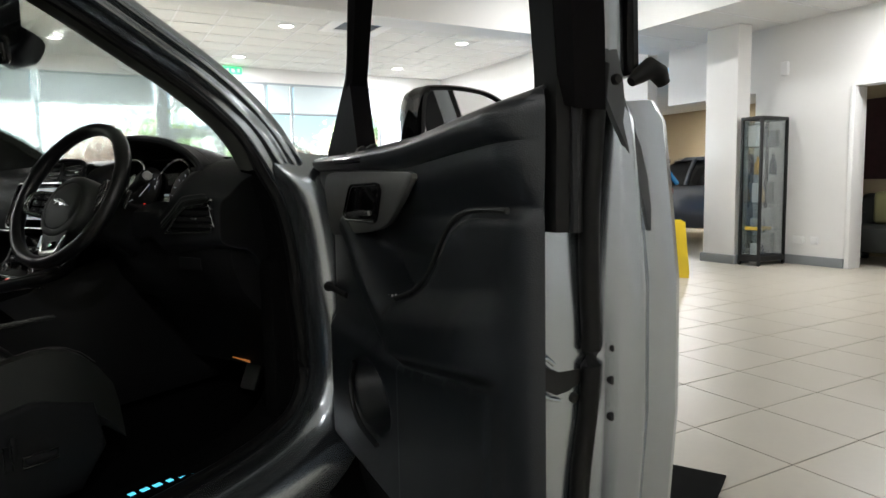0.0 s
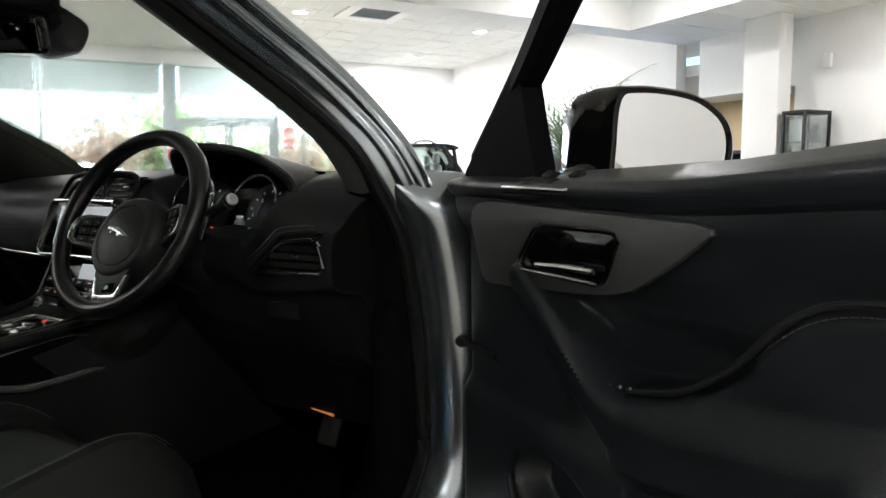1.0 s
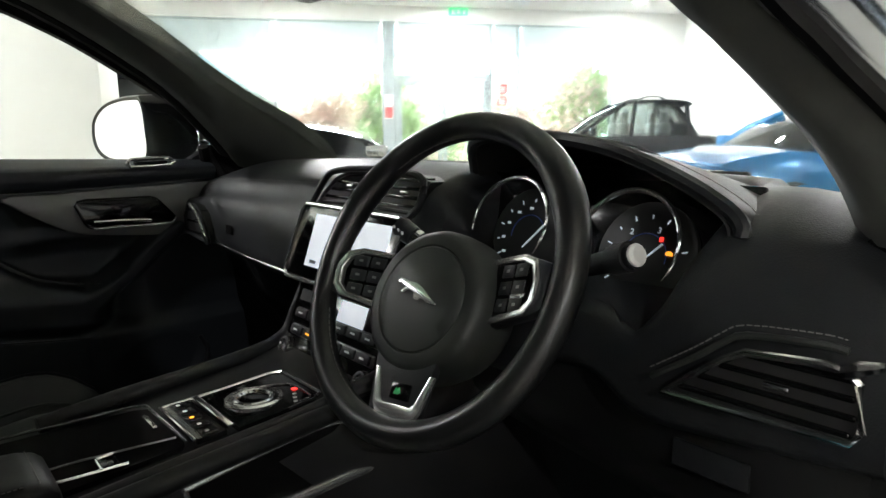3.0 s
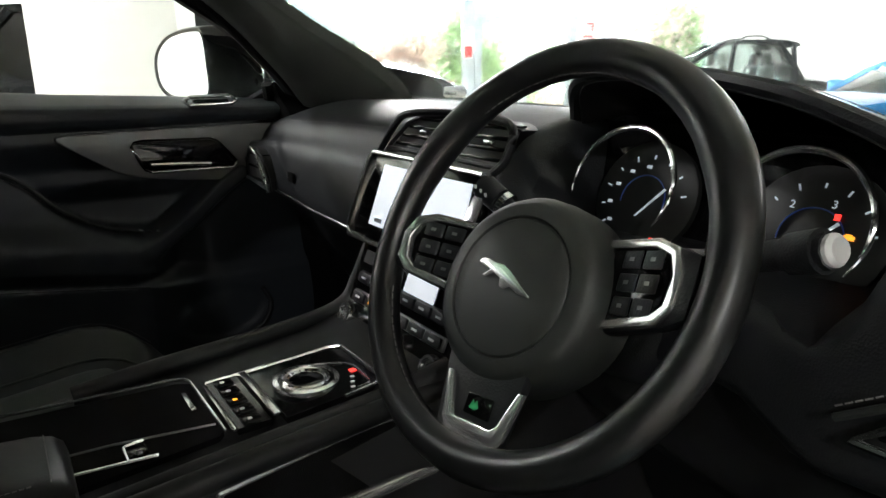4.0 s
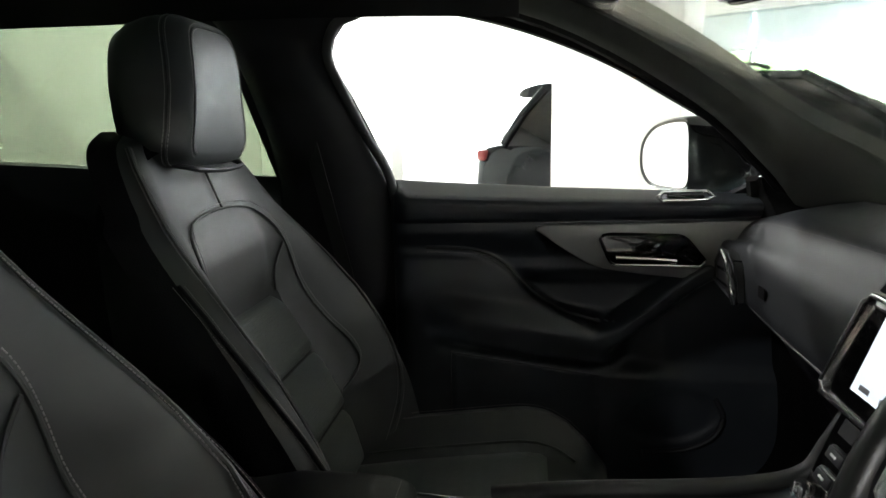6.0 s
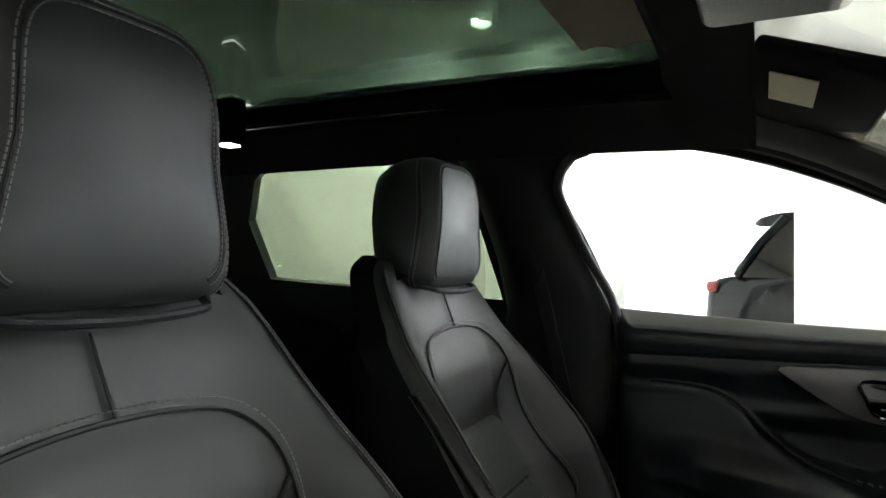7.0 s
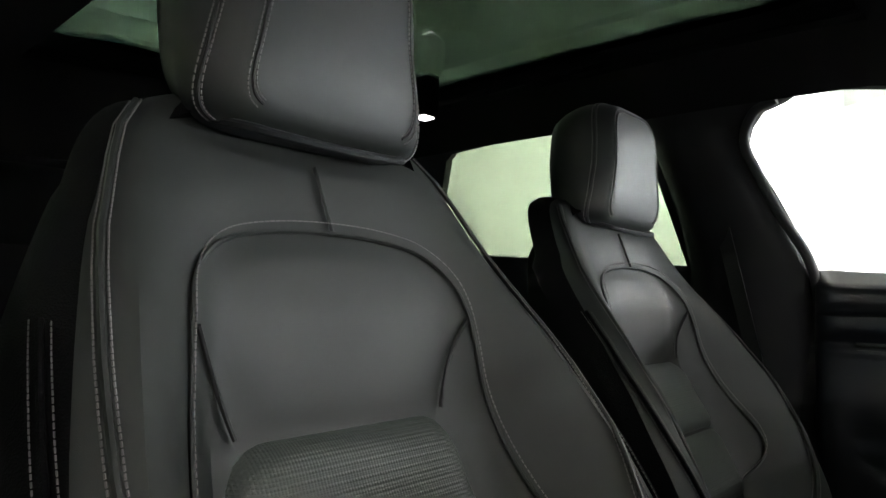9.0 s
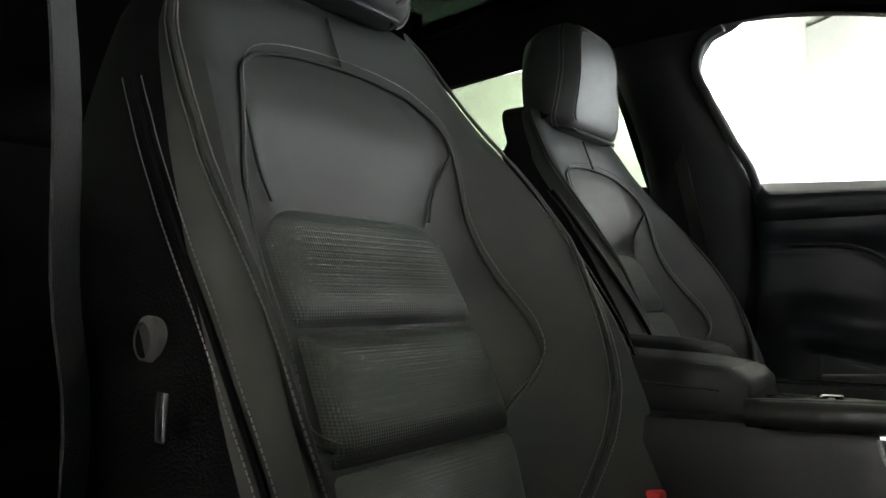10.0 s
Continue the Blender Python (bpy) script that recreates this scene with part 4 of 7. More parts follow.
    side = lambda k, q, tab: [fn(k * half_width(z) * (lerp_table(z, tab) + q), z) + lift for z in (tab[0][0] + (tab[-1][0] - tab[0][0]) * j / 22 for j in range(23))]
    rows, fine = [], []
    for k in (-1, 1):
        for tab in (CREST, RIM):
            (rows if tab is CREST else fine).extend([side(k, -0.014, tab), side(k, 0.014, tab)])
            part("piping", tube(side(k, 0.0, tab), 0.0028, 6), M_LEATHER if tab is CREST else M_SEAT_SHADE, back)
    part("stitching", stitches(fine, 0.0046, 0.00055), M_THREAD, back, "fine grey stitching on the seat side")
    part("stitching", stitches(rows, 0.0046, 0.00075), M_THREAD, back, "light grey twin stitching")
    # headrest: a block that swells to the sides and back
    hx, hy, hz = (c + 0.006, -0.015, 1.345) if c > 0 else (c - 0.001, -0.023, 1.334)
    HEAD = [(0.2562, 0.010, 0.013), (0.2560, 0.022, 0.030), (0.2554, 0.038, 0.050), (0.2546, 0.0545, 0.070), (0.2535, 0.0755, 0.093), (0.2515, 0.0843, 0.104), (0.2460, 0.0922, 0.1105), (0.2275, 0.1085, 0.115), (0.208, 0.125, 0.116), (0.189, 0.134, 0.114), (0.166, 0.137, 0.1085), (0.147, 0.132, 0.0975), (0.136, 0.117, 0.083), (0.130, 0.089, 0.060)]

    def on_head(y, w, h, t):
        e = (0.42 if t < math.pi and t > 0 else 0.30) + 0.20 * ease(0.25 - y, 0.02, 0.09)
        cx, cz = abs(math.cos(t)) ** e * math.copysign(1, math.cos(t)), abs(math.sin(t)) ** e * math.copysign(1, math.sin(t))
        deep_ = ease(0.25 - y, 0.015, 0.08)
        narrow = 1 + (0.24 - 0.30 * deep_) * max(0, -cz) - 0.03 * max(0, cz)
        v = cz * h / 0.115
        return Vector((hx + w * cx * narrow, y + hy - 0.018 * (v + 0.3) ** 2 + 0.012 * max(0, -v) + 0.032 * (v * 0.5 + 0.5), hz + h * cz))
    part("headrest", loft([[on_head(y, w, h, 2 * math.pi * k / 56) for k in range(56)] for y, w, h in HEAD]), M_LEATHER, back, "black leather headrest with grey twin stitching")

    def around(w, out=0.0012):
        tab = [(q, y, h) for y, q, h in HEAD[:11]]
        y, h = lerp_table(w, [(q, y) for q, y, h in tab]), lerp_table(w, [(q, h) for q, y, h in tab])
        return [on_head(y + out * 0.6, w + out, h + out, 2 * math.pi * k / 72) for k in range(-12, 49)]
    lines = [around(0.0775), around(0.0832), around(0.1075), around(0.1130)]
    for w in (0.0803, 0.1102):
        part("seam", tube(around(w, 0.0002), 0.0017, 6), M_BLACK, back, "dark panel seam")
    part("stitching", stitches(lines, 0.0046, 0.00075), M_THREAD, back, "light grey twin stitching")
    part("headrest_base", tube(spline([(hx + x, y + hy + 0.012, z + hz - 1.345) for x, y, z in ((-0.112, 0.15, 1.244), (-0.106, 0.205, 1.238), (-0.088, 0.240, 1.230), (-0.070, 0.250, 1.226), (0.0, 0.256, 1.223), (0.070, 0.250, 1.226), (0.088, 0.240, 1.230), (0.106, 0.205, 1.238), (0.112, 0.15, 1.244))], 5), 0.0042, 8), M_SOFT, back, "black plastic headrest base")

    # cushion
    def cushion(a, b):
        x = (a * 2 - 1)
        y = 0.27 + 0.63 * b
        w = lerp_table(b, [(0, 0.22), (0.4, 0.262), (0.85, 0.262), (1.0, 0.235)])
        z = 0.612 + 0.080 * b + (0.034 if x * c < 0 else 0.058) * ease(abs(x), 0.5, 0.82) - 0.13 * max(0, (abs(x) - 0.76) / 0.24) ** 2.2 - 0.13 * max(0, (b - 0.70) / 0.30) ** 2.4
        return Vector((c + w * x, y, z))
    rings = []
    for j in range(17):
        b = j / 16
        top = [cushion(k / 24, b) for k in range(25)]
        y = top[0].y
        zb = 0.50 if b < 0.9 else 0.52
        bot = [Vector((c + q, y - (0.03 if b > 0.9 else 0), zb)) for q in (0.20, 0.0, -0.20)]
        rings.append(top + bot)
    cs = part("cushion", loft(rings), M_LEATHER, back, "black leather seat cushion")
    part("insert", sheet(lambda a, b: cushion(0.26 + 0.48 * a, 0.12 + 0.72 * b) + Vector((0, 0, 0.010 * min(1, 7 * min(a, 1 - a, b, 1 - b)) - 0.002)), 16, 16), M_PERF, back, "perforated black leather insert")
    for k in (0.22, 0.78):
        part("piping", tube([cushion(k, 0.1 + 0.8 * j / 14) + Vector((0, 0, 0.003)) for j in range(15)], 0.003, 6), M_LEATHER, back)
    part("stitching", stitches([[cushion(k, 0.08 + 0.86 * j / 16) + Vector((0, 0, 0.002)) for j in range(17)] for k in (0.10, 0.125, 0.875, 0.90)], 0.0046, 0.00075), M_THREAD, back)
    part("base", rbox(0.44, 0.52, 0.16, (c, 0.52, 0.44), 0.03), M_SOFT, back, "black plastic seat base")
    o = 1 if c > 0 else -1
    side_cover = part("side_cover", plate([(0.20, 0.44), (0.78, 0.42), (0.84, 0.50), (0.82, 0.60), (0.70, 0.635), (0.45, 0.60), (0.22, 0.62)], 0.03, frame_axes((c + 0.235 * o - (0.03 if o < 0 else 0), 0, 0), (0, 1, 0), (0, 0, 1)), 0.012, 3), M_SOFT, back, "black plastic seat side cover")
    part("seat_switch", rbox(0.012, 0.012, 0.05, (c + 0.272 * o, 0.650, 0.560), 0.004), M_SOFT, back)
    part("seat_switch", rbox(0.012, 0.062, 0.018, (c + 0.272 * o, 0.700, 0.527), 0.004), M_SOFT, back)
    for pts in ([(0.63, 0.57), (0.645, 0.57), (0.645, 0.52), (0.63, 0.52)], [(0.662, 0.537), (0.728, 0.537), (0.728, 0.516), (0.662, 0.516)]):
        part("switch_edge", tube([(c + 0.279 * o, y, z) for y, z in pts], 0.0016, 6, True), M_CHROME, back)
    back.location.y = SLIDE[c]
    return back


def spline2(pts):
    return [(p.x, p.y) for p in spline([(a, b, 0) for a, b in pts], 5)]


seat(AX)
seat(BX)
# rear bench, in the same near-black shade colour
bench = part("rear_seat", loft([[(-0.66, y, z), (0.66, y, z), (0.66, y - 0.16, z), (-0.66, y - 0.16, z)] for y, z in ((-0.42, 0.55), (-0.48, 0.80), (-0.56, 1.08), (-0.60, 1.16))]), M_SEAT_SHADE, car, "black leather rear bench")
part("bench_cushion", rbox(1.3, 0.55, 0.2, (0, -0.30, 0.55), 0.06, 3), M_SEAT_SHADE, bench)
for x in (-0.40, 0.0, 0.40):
    part("headrest", rbox(0.26, 0.11, 0.16, (x, -0.66, 1.24), 0.05, 3), M_SEAT_SHADE, bench)


# --- dashboard
def dash_section(x):
    k = abs(x) / 0.78
    top = 1.122 + 0.012 * (1 - min(1, (x / 0.6) ** 2)) - 0.03 * max(0, k - 0.8) / 0.2
    low = lerp_table(abs(x), [(0.0, 0.92), (0.22, 0.921), (0.40, 0.928), (0.58, 0.942), (0.78, 0.965)])
    f = 0.012 * k ** 2
    w = ease(x, 0.15, 0.20) * ease(-x, -0.60, -0.53)
    full, top = top, top - 0.075 * w
    g = ease(x, 0.46, 0.56)
    low -= 0.042 * g
    return [(1.62 - 0.14 * k ** 2, 1.085), (1.50 - 0.10 * k ** 2, full - 0.02), (1.38, full), (1.31 - f, full * 0.5 + top * 0.5 - 0.002), (1.215 - f, top - 0.028), (1.185 - f - 0.020 * g, top - 0.065),
            (1.160 - f - 0.022 * g, (top + low) / 2), (1.148 - f - 0.014 * g, low + 0.03), (1.150 - f - 0.012 * g, low + 0.004), (1.165, low - 0.012), (1.20, low - 0.02), (1.24, low - 0.06), (1.29, low - 0.16), (1.36, 0.70), (1.46, 0.52)]


def dash(a, b):
    x = -0.80 + 1.572 * a
    s = dash_section(x)
    k = b * (len(s) - 1)
    i = min(int(k), len(s) - 2)
    t = k - i
    p0, p1, p2, p3 = s[max(i - 1, 0)], s[i], s[i + 1], s[min(i + 2, len(s) - 1)]
    q = [0.5 * (2 * p1[j] + (p2[j] - p0[j]) * t + (2 * p0[j] - 5 * p1[j] + 4 * p2[j] - p3[j]) * t * t + (3 * p1[j] - p0[j] - 3 * p2[j] + p3[j]) * t ** 3) for j in (0, 1)]
    well = ease(x, 0.17, 0.20) * ease(-x, -0.562, -0.53) * ease(q[1], 0.985, 1.012)      # room for the dials
    return Vector((x, q[0] + 0.085 * well, q[1]))


board = part("dashboard", sheet(dash, 60, 56, 0.004), M_SOFT, car, "black soft dashboard with stitched edges")


def on_dash(x, b, out=0.0):
    p = dash((x + 0.8) / 1.572, b)
    return p + Vector((0, -out, out * 0.3))


for x in (-0.79, 0.766):
    bm = bmesh.new()
    bm.faces.new([bm.verts.new((x, y, z)) for y, z in dash_section(x) + [(1.62, 0.52)]])
    bm.normal_update()
    bmesh.ops.solidify(bm, geom=bm.faces[:], thickness=0.008)
    part("dash_end", bm, M_RUBBER, board, smooth=False)
# bright line under the passenger's panel, and the lip of the top pad
part("trim_line", tube([on_dash(-0.60 + 0.40 * k / 16, 8 / 14, 0.004) for k in range(17)], 0.003, 6), M_CHROME, board, "thin chrome line")
part("stitching", stitches([[on_dash(-0.72 + 0.55 * k / 20, 4.2 / 14, 0.004) for k in range(21)]]), M_THREAD, board)
part("top_gap", tube([on_dash(-0.78 + 0.90 * k / 30, 2.55 / 14, 0.0) for k in range(31)], 0.0035, 6), M_BLACK, board, "dark gap under the top pad")
part("top_lip", tube([on_dash(-0.78 + 0.90 * k / 30, 2.28 / 14, 0.002) for k in range(31)], 0.0055, 8), M_SOFT, board, "rounded front lip of the top pad")
part("airbag_mark", rbox(0.03, 0.002, 0.02, (-0.49, 1.138, 0.985), 0.001), M_DARK, board)


# instrument binnacle: a hood over two round dials


LIP = [(0.158, 1.290, 1.030), (0.143, 1.288, 1.085), (0.142, 1.280, 1.135), (0.155, 1.262, 1.168), (0.19, 1.245, 1.184), (0.26, 1.235, 1.189), (0.35, 1.228, 1.185), (0.44, 1.220, 1.172), (0.52, 1.208, 1.149), (0.585, 1.196, 1.122), (0.615, 1.190, 1.098), (0.610, 1.190, 1.060), (0.585, 1.195, 1.020)]
lip = spline(LIP, 4)


def hood(inner):
    """The hood runs back from its lip and sinks into the dash."""
    mid = Vector((0.36, 0, 1.06))

    def f(a, b):
        k = a * (len(lip) - 1)
        i = min(int(k), len(lip) - 2)
        p = lip[i].lerp(lip[i + 1], k - i)
        if inner:
            q = mid + (p - mid) * (0.955 - 0.10 * b)
            return Vector((q.x, p.y + 0.004 + 0.10 * b, q.z))
        return Vector((p.x + (p.x - mid.x) * 0.06 * b, p.y + 0.26 * b, p.z - max(0, p.z - 1.075) * 0.55 * b * b - 0.004 * b))
    return sheet(f, 48, 8, 0.003)


bin_ = part("binnacle", hood(False), M_SOFT, car, "black stitched hood over the dials")
part("hood_inside", hood(True), M_BLACK, bin_)
part("hood_lip", tube([p + Vector((0, 0.006, 0)) for p in lip], 0.009, 8), M_SOFT, bin_)
part("stitching", stitches([[lip[i] + Vector((0, 0.045, 0.004)) for i in range(16, 42)]]), M_THREAD, bin_)
part("dial_panel", rbox(0.44, 0.01, 0.16, (0, 0, 0), 0.004, m=pose(0.366, 1.292, 1.055, -22, 0, 0)), M_GLOSSB, bin_, "gloss black dial panel")
def figure(text, size, m):
    """Letters of the built-in font as a bmesh, centred, thin along z."""
    cu_ = bpy.data.curves.new("tmp", "FONT")
    cu_.body, cu_.size, cu_.extrude, cu_.align_x, cu_.align_y, cu_.resolution_u = text, size, 0.0003, "CENTER", "CENTER", 3
    ob = bpy.data.objects.new("tmp", cu_)
    me = ob.to_mesh()
    bm = bmesh.new()
    bm.from_mesh(me)
    ob.to_mesh_clear()
    bpy.data.objects.remove(ob)
    bpy.data.curves.remove(cu_)
    bm.transform(m)
    return bm


M_BLUERING = glow("blue dial ring", (0.02, 0.05, 0.22), 0.035)
for cx, cz, needle, red in ((0.272, 1.066, ((0.0, -0.024), (0.029, 0.012)), False), (0.464, 1.060, ((0.002, -0.009), (0.023, 0.014)), True)):
    D = pose(cx, 1.225, cz, 68, 0, 0)
    ring = part("dial_ring", tube([D @ Vector((0.068 * math.cos(t), 0.068 * math.sin(t), 0.0)) for t in (radians(-32 + 225 * k / 48) for k in range(49))], [0.0008 + 0.0028 * math.sin(math.pi * k / 48) ** 0.6 for k in range(49)], 8), M_CHROME, bin_, "chrome arc round a dial")
    part("dial_face", loft([[D @ Vector((r * math.cos(t), r * math.sin(t), h)) for t in (2 * math.pi * k / 32 for k in range(32))] for r, h in ((0.068, -0.056), (0.068, -0.048), (0.066, -0.047), (0.03, -0.0465))]), M_BLACK, ring)
    part("needle", tube([D @ Vector((*needle[0], -0.042)), D @ Vector((*needle[1], -0.042))], [0.0011, 0.0017], 6), M_NEEDLE, ring, "white lit needle")
    for k in range(9):
        t = radians(215 - 25 * k)
        part("dial_mark", rbox(0.0016, 0.0045 if k % 2 else 0.0065, 0.001, (0, 0, 0), m=D @ Matrix.Translation((0.054 * math.cos(t), -0.006 + 0.054 * math.sin(t), -0.0455)) @ Matrix.Rotation(t - math.pi / 2, 4, "Z")), M_NEEDLE, ring)
    if red:
        for k, ch in enumerate("123"):
            t = radians(176 - 52 * k)
            part("dial_number", figure(ch, 0.011, D @ Matrix.Translation((0.043 * math.cos(t), -0.010 + 0.043 * math.sin(t), -0.0452))), M_NEEDLE, ring, smooth=False)
    else:
        for k in range(5):
            t = radians(215 - 30 * k)
            part("dial_number", rbox(0.0065, 0.0038, 0.0008, (0, 0, 0), m=D @ Matrix.Translation((0.044 * math.cos(t), -0.008 + 0.044 * math.sin(t), -0.0452))), M_NEEDLE, ring)
    part("dial_glow", tube([D @ Vector((0.030 * math.cos(t), -0.004 + 0.030 * math.sin(t), -0.0455)) for t in (radians(190 - 200 * k / 24) for k in range(25))], 0.0007, 6), M_BLUERING, ring, "dim blue lit ring")
    if red:
        part("telltale", rbox(0.0055, 0.0060, 0.001, (0, 0, 0), 0.0004, m=D @ Matrix.Translation((0.019, 0.020, -0.0445))), M_REDGLOW, ring, "red warning light")
        part("telltale", plate([(-0.0048, -0.002), (-0.0048, 0.0012), (-0.003, 0.0012), (-0.003, 0.0026), (0.002, 0.0026), (0.002, 0.0012), (0.0045, 0.0012), (0.0045, -0.0028), (-0.003, -0.0028), (-0.003, -0.002)], 0.001, D @ Matrix.Translation((0.034, 0.004, -0.0445))), M_AMBER, ring, "amber warning light")
    else:
        part("telltale", rbox(0.006, 0.0035, 0.001, m=D @ Matrix.Translation((0.030, -0.046, -0.0445))), M_REDGLOW, ring, "red warning light")
part("centre_display", rbox(0.02, 0.004, 0.006, (0, 0, 0), 0.001, m=pose(0.366, 1.276, 1.030, -22, 0, 0)), M_NEEDLE, bin_)
part("centre_display", rbox(0.026, 0.004, 0.003, (0, 0, 0), 0.001, m=pose(0.366, 1.268, 1.006, -22, 0, 0)), M_NEEDLE, bin_)


# air vents
def vent(outline, y, slats, parent_label, tilt=0.0, chrome=True, lean=0.0):
    """A vent whose outline is given in (x, z); its slats lie behind a rim."""
    pts = [Vector((x, y + lean * (z - outline[0][1]), z)) for x, z in outline]
    cx, cz = sum(p.x for p in pts) / len(pts), sum(p.z for p in pts) / len(pts)
    v = part("air_vent", loft([[p + Vector((0, 0.004, 0)) for p in pts], [Vector((cx + (p.x - cx) * 0.93, p.y + 0.045, cz + (p.z - cz) * 0.9)) for p in pts]]), M_BLACK, board, parent_label)
    part("rim", tube(pts, 0.0038, 8, True), M_CHROME if chrome else M_SOFT, v, "satin chrome rim")
    z0, z1 = min(z for _, z in outline), max(z for _, z in outline)
    for k in range(slats):
        z = z0 + (z1 - z0) * (k + 0.6) / (slats + 0.2)
        xs = []
        for (ax, az), (bx, bz) in zip(outline, outline[1:] + outline[:1]):
            if (az - z) * (bz - z) < 0:
                xs.append(ax + (bx - ax) * (z - az) / (bz - az))
        if len(xs) >= 2:
            a, b = min(xs), max(xs)
            part("slat", rbox(b - a - 0.008, 0.022, 0.006, ((a + b) / 2, y + 0.013 + lean * (z - outline[0][1]), z), 0.002, m=None), M_GLOSSB, v)
    part("tab", rbox(0.022, 0.006, 0.006, (cx, y + 0.002 + lean * (cz - outline[0][1]), cz), 0.002), M_CHROME, v)
    return v


vent([(0.585, 0.943), (0.617, 0.97), (0.642, 0.99), (0.663, 1.002), (0.724, 1.008), (0.742, 1.007), (0.751, 0.998), (0.756, 0.959), (0.749, 0.948), (0.668, 0.945)], 1.112, 4, "black air vent with a satin chrome rim")
part("piping", tube(spline([(0.573, 1.112, 0.955), (0.617, 1.112, 0.986), (0.642, 1.112, 1.006), (0.663, 1.112, 1.018), (0.724, 1.112, 1.024), (0.742, 1.112, 1.023)], 3), 0.0035, 6), M_LEATHER, board)
part("stitching", stitches([spline([(0.573, 1.108, 0.965), (0.617, 1.108, 0.996), (0.642, 1.108, 1.016), (0.663, 1.108, 1.028), (0.724, 1.108, 1.034), (0.742, 1.108, 1.033)], 3)]), M_THREAD, board)
part("vent_end", tube([(0.742, 1.108, 1.007), (0.756, 1.10, 1.015), (0.770, 1.10, 1.021)], [0.006, 0.007, 0.003], 8), M_CHROME, board, "bright end of the vent rim")
vent([(-0.566, 0.946), (-0.575, 0.975), (-0.60, 1.01), (-0.64, 1.028), (-0.68, 1.03), (-0.71, 1.0), (-0.712, 0.96)], 1.122, 3, "black air vent with a bright chrome edge", chrome=False)
part("vent_edge", tube(spline([(-0.565, 1.116, 0.944), (-0.575, 1.112, 0.975), (-0.605, 1.112, 1.012), (-0.65, 1.115, 1.03)], 5), 0.0045, 8), M_CHROME, board, "chrome vent edge")
vent([(-0.165, 1.072), (-0.125, 1.112), (-0.09, 1.124), (-0.012, 1.128), (-0.012, 1.072)], 1.180, 4, "black centre air vent", chrome=False, lean=0.35)
vent([(0.002, 1.072), (0.002, 1.128), (0.10, 1.126), (0.132, 1.118), (0.128, 1.085), (0.112, 1.07)], 1.180, 4, "black centre air vent", chrome=False, lean=0.35)
part("vent_surround", tube(spline([(-0.172, 1.168, 1.068), (-0.13, 1.176, 1.116), (-0.09, 1.18, 1.130), (0.0, 1.182, 1.135), (0.10, 1.18, 1.132), (0.142, 1.178, 1.122), (0.138, 1.172, 1.085), (0.12, 1.166, 1.066)], 4), 0.006, 8), M_SOFT, board)

# centre screen and climate panel
S = frame_axes((0.0, 1.153, 1.062), (1, 0, 0), (0, 0.30, 1))       # local x across, y up the panel
bez = part("screen_bezel", plate([(-0.135, 0.004), (0.138, 0.002), (0.150, -0.02), (0.160, -0.125), (0.150, -0.135), (-0.160, -0.135), (-0.168, -0.12), (-0.148, -0.01)], 0.02, S @ Matrix.Translation((0, 0, -0.004)), 0.004), M_GLOSSB, board, "gloss black screen surround")
part("frame_line", tube([S @ Vector((x, y, 0.017)) for x, y in ((0.15, -0.13), (-0.158, -0.13), (-0.166, -0.118), (-0.148, -0.008), (-0.135, 0.004), (0.138, 0.002))], 0.0038, 8), M_CHROME, bez, "satin chrome edge")
part("screen", plate([(-0.094, -0.012), (0.122, -0.012), (0.126, -0.104), (-0.102, -0.104)], 0.002, S @ Matrix.Translation((0, 0, 0.0165))), M_SCREEN, bez, "lit white touch screen")
for k in range(5):
    part("screen_item", rbox(0.02, 0.006, 0.0008, m=S @ Matrix.Translation((-0.075 + 0.042 * k, -0.095, 0.0195))), mat("screen grey", (0.3, 0.3, 0.32), 0.5), bez)
C = frame_axes((0.0, 1.128, 0.925), (1, 0, 0), (0, 0.42, 1))
cl = part("climate_panel", plate([(-0.150, 0.0), (0.150, 0.0), (0.140, -0.13), (0.115, -0.165), (-0.115, -0.165), (-0.140, -0.13)], 0.05, C @ Matrix.Translation((0, 0, -0.045)), 0.004), M_GLOSSB, board, "gloss black climate panel")
part("climate_display", rbox(0.075, 0.036, 0.002, m=C @ Matrix.Translation((0.035, -0.025, 0.006))), M_SCREEN, cl, "lit display")
part("climate_display", rbox(0.05, 0.02, 0.002, m=C @ Matrix.Translation((-0.105, -0.02, 0.006))), M_BLACK, cl)
for r, y in enumerate((-0.052, -0.082)):
    part("button_bar", rbox(0.25, 0.019, 0.008, (0, 0, 0), 0.003, m=C @ Matrix.Translation((0, y, 0.006))), M_TRIM if r else M_SOFT, cl)
    for k in range(6):
        part("button", rbox(0.036, 0.015, 0.006, (0, 0, 0), 0.002, m=C @ Matrix.Translation((-0.1025 + 0.041 * k, y, 0.011))), M_SOFT, cl)
        part("button_mark", rbox(0.012, 0.003, 0.001, m=C @ Matrix.Translation((-0.1025 + 0.041 * k, y, 0.0145))), M_AMBER if (k, r) == (1, 1) else M_WHITE, cl)
for x in (-0.118, 0.03, 0.118):
    kn = part("knob", loft([[C @ Vector((x + r * math.cos(t), -0.115 + r * math.sin(t), h)) for t in (2 * math.pi * k / 24 for k in range(24))] for r, h in ((0.018, 0.004), (0.018, 0.016), (0.0165, 0.02), (0.012, 0.0205), (0.011, 0.017))]), M_CHROME, cl, "chrome rotary knob")
part("chrome_line", tube([C @ Vector((x, -0.135, 0.007)) for x in (-0.11, 0.11)], 0.0022, 6), M_CHROME, cl)
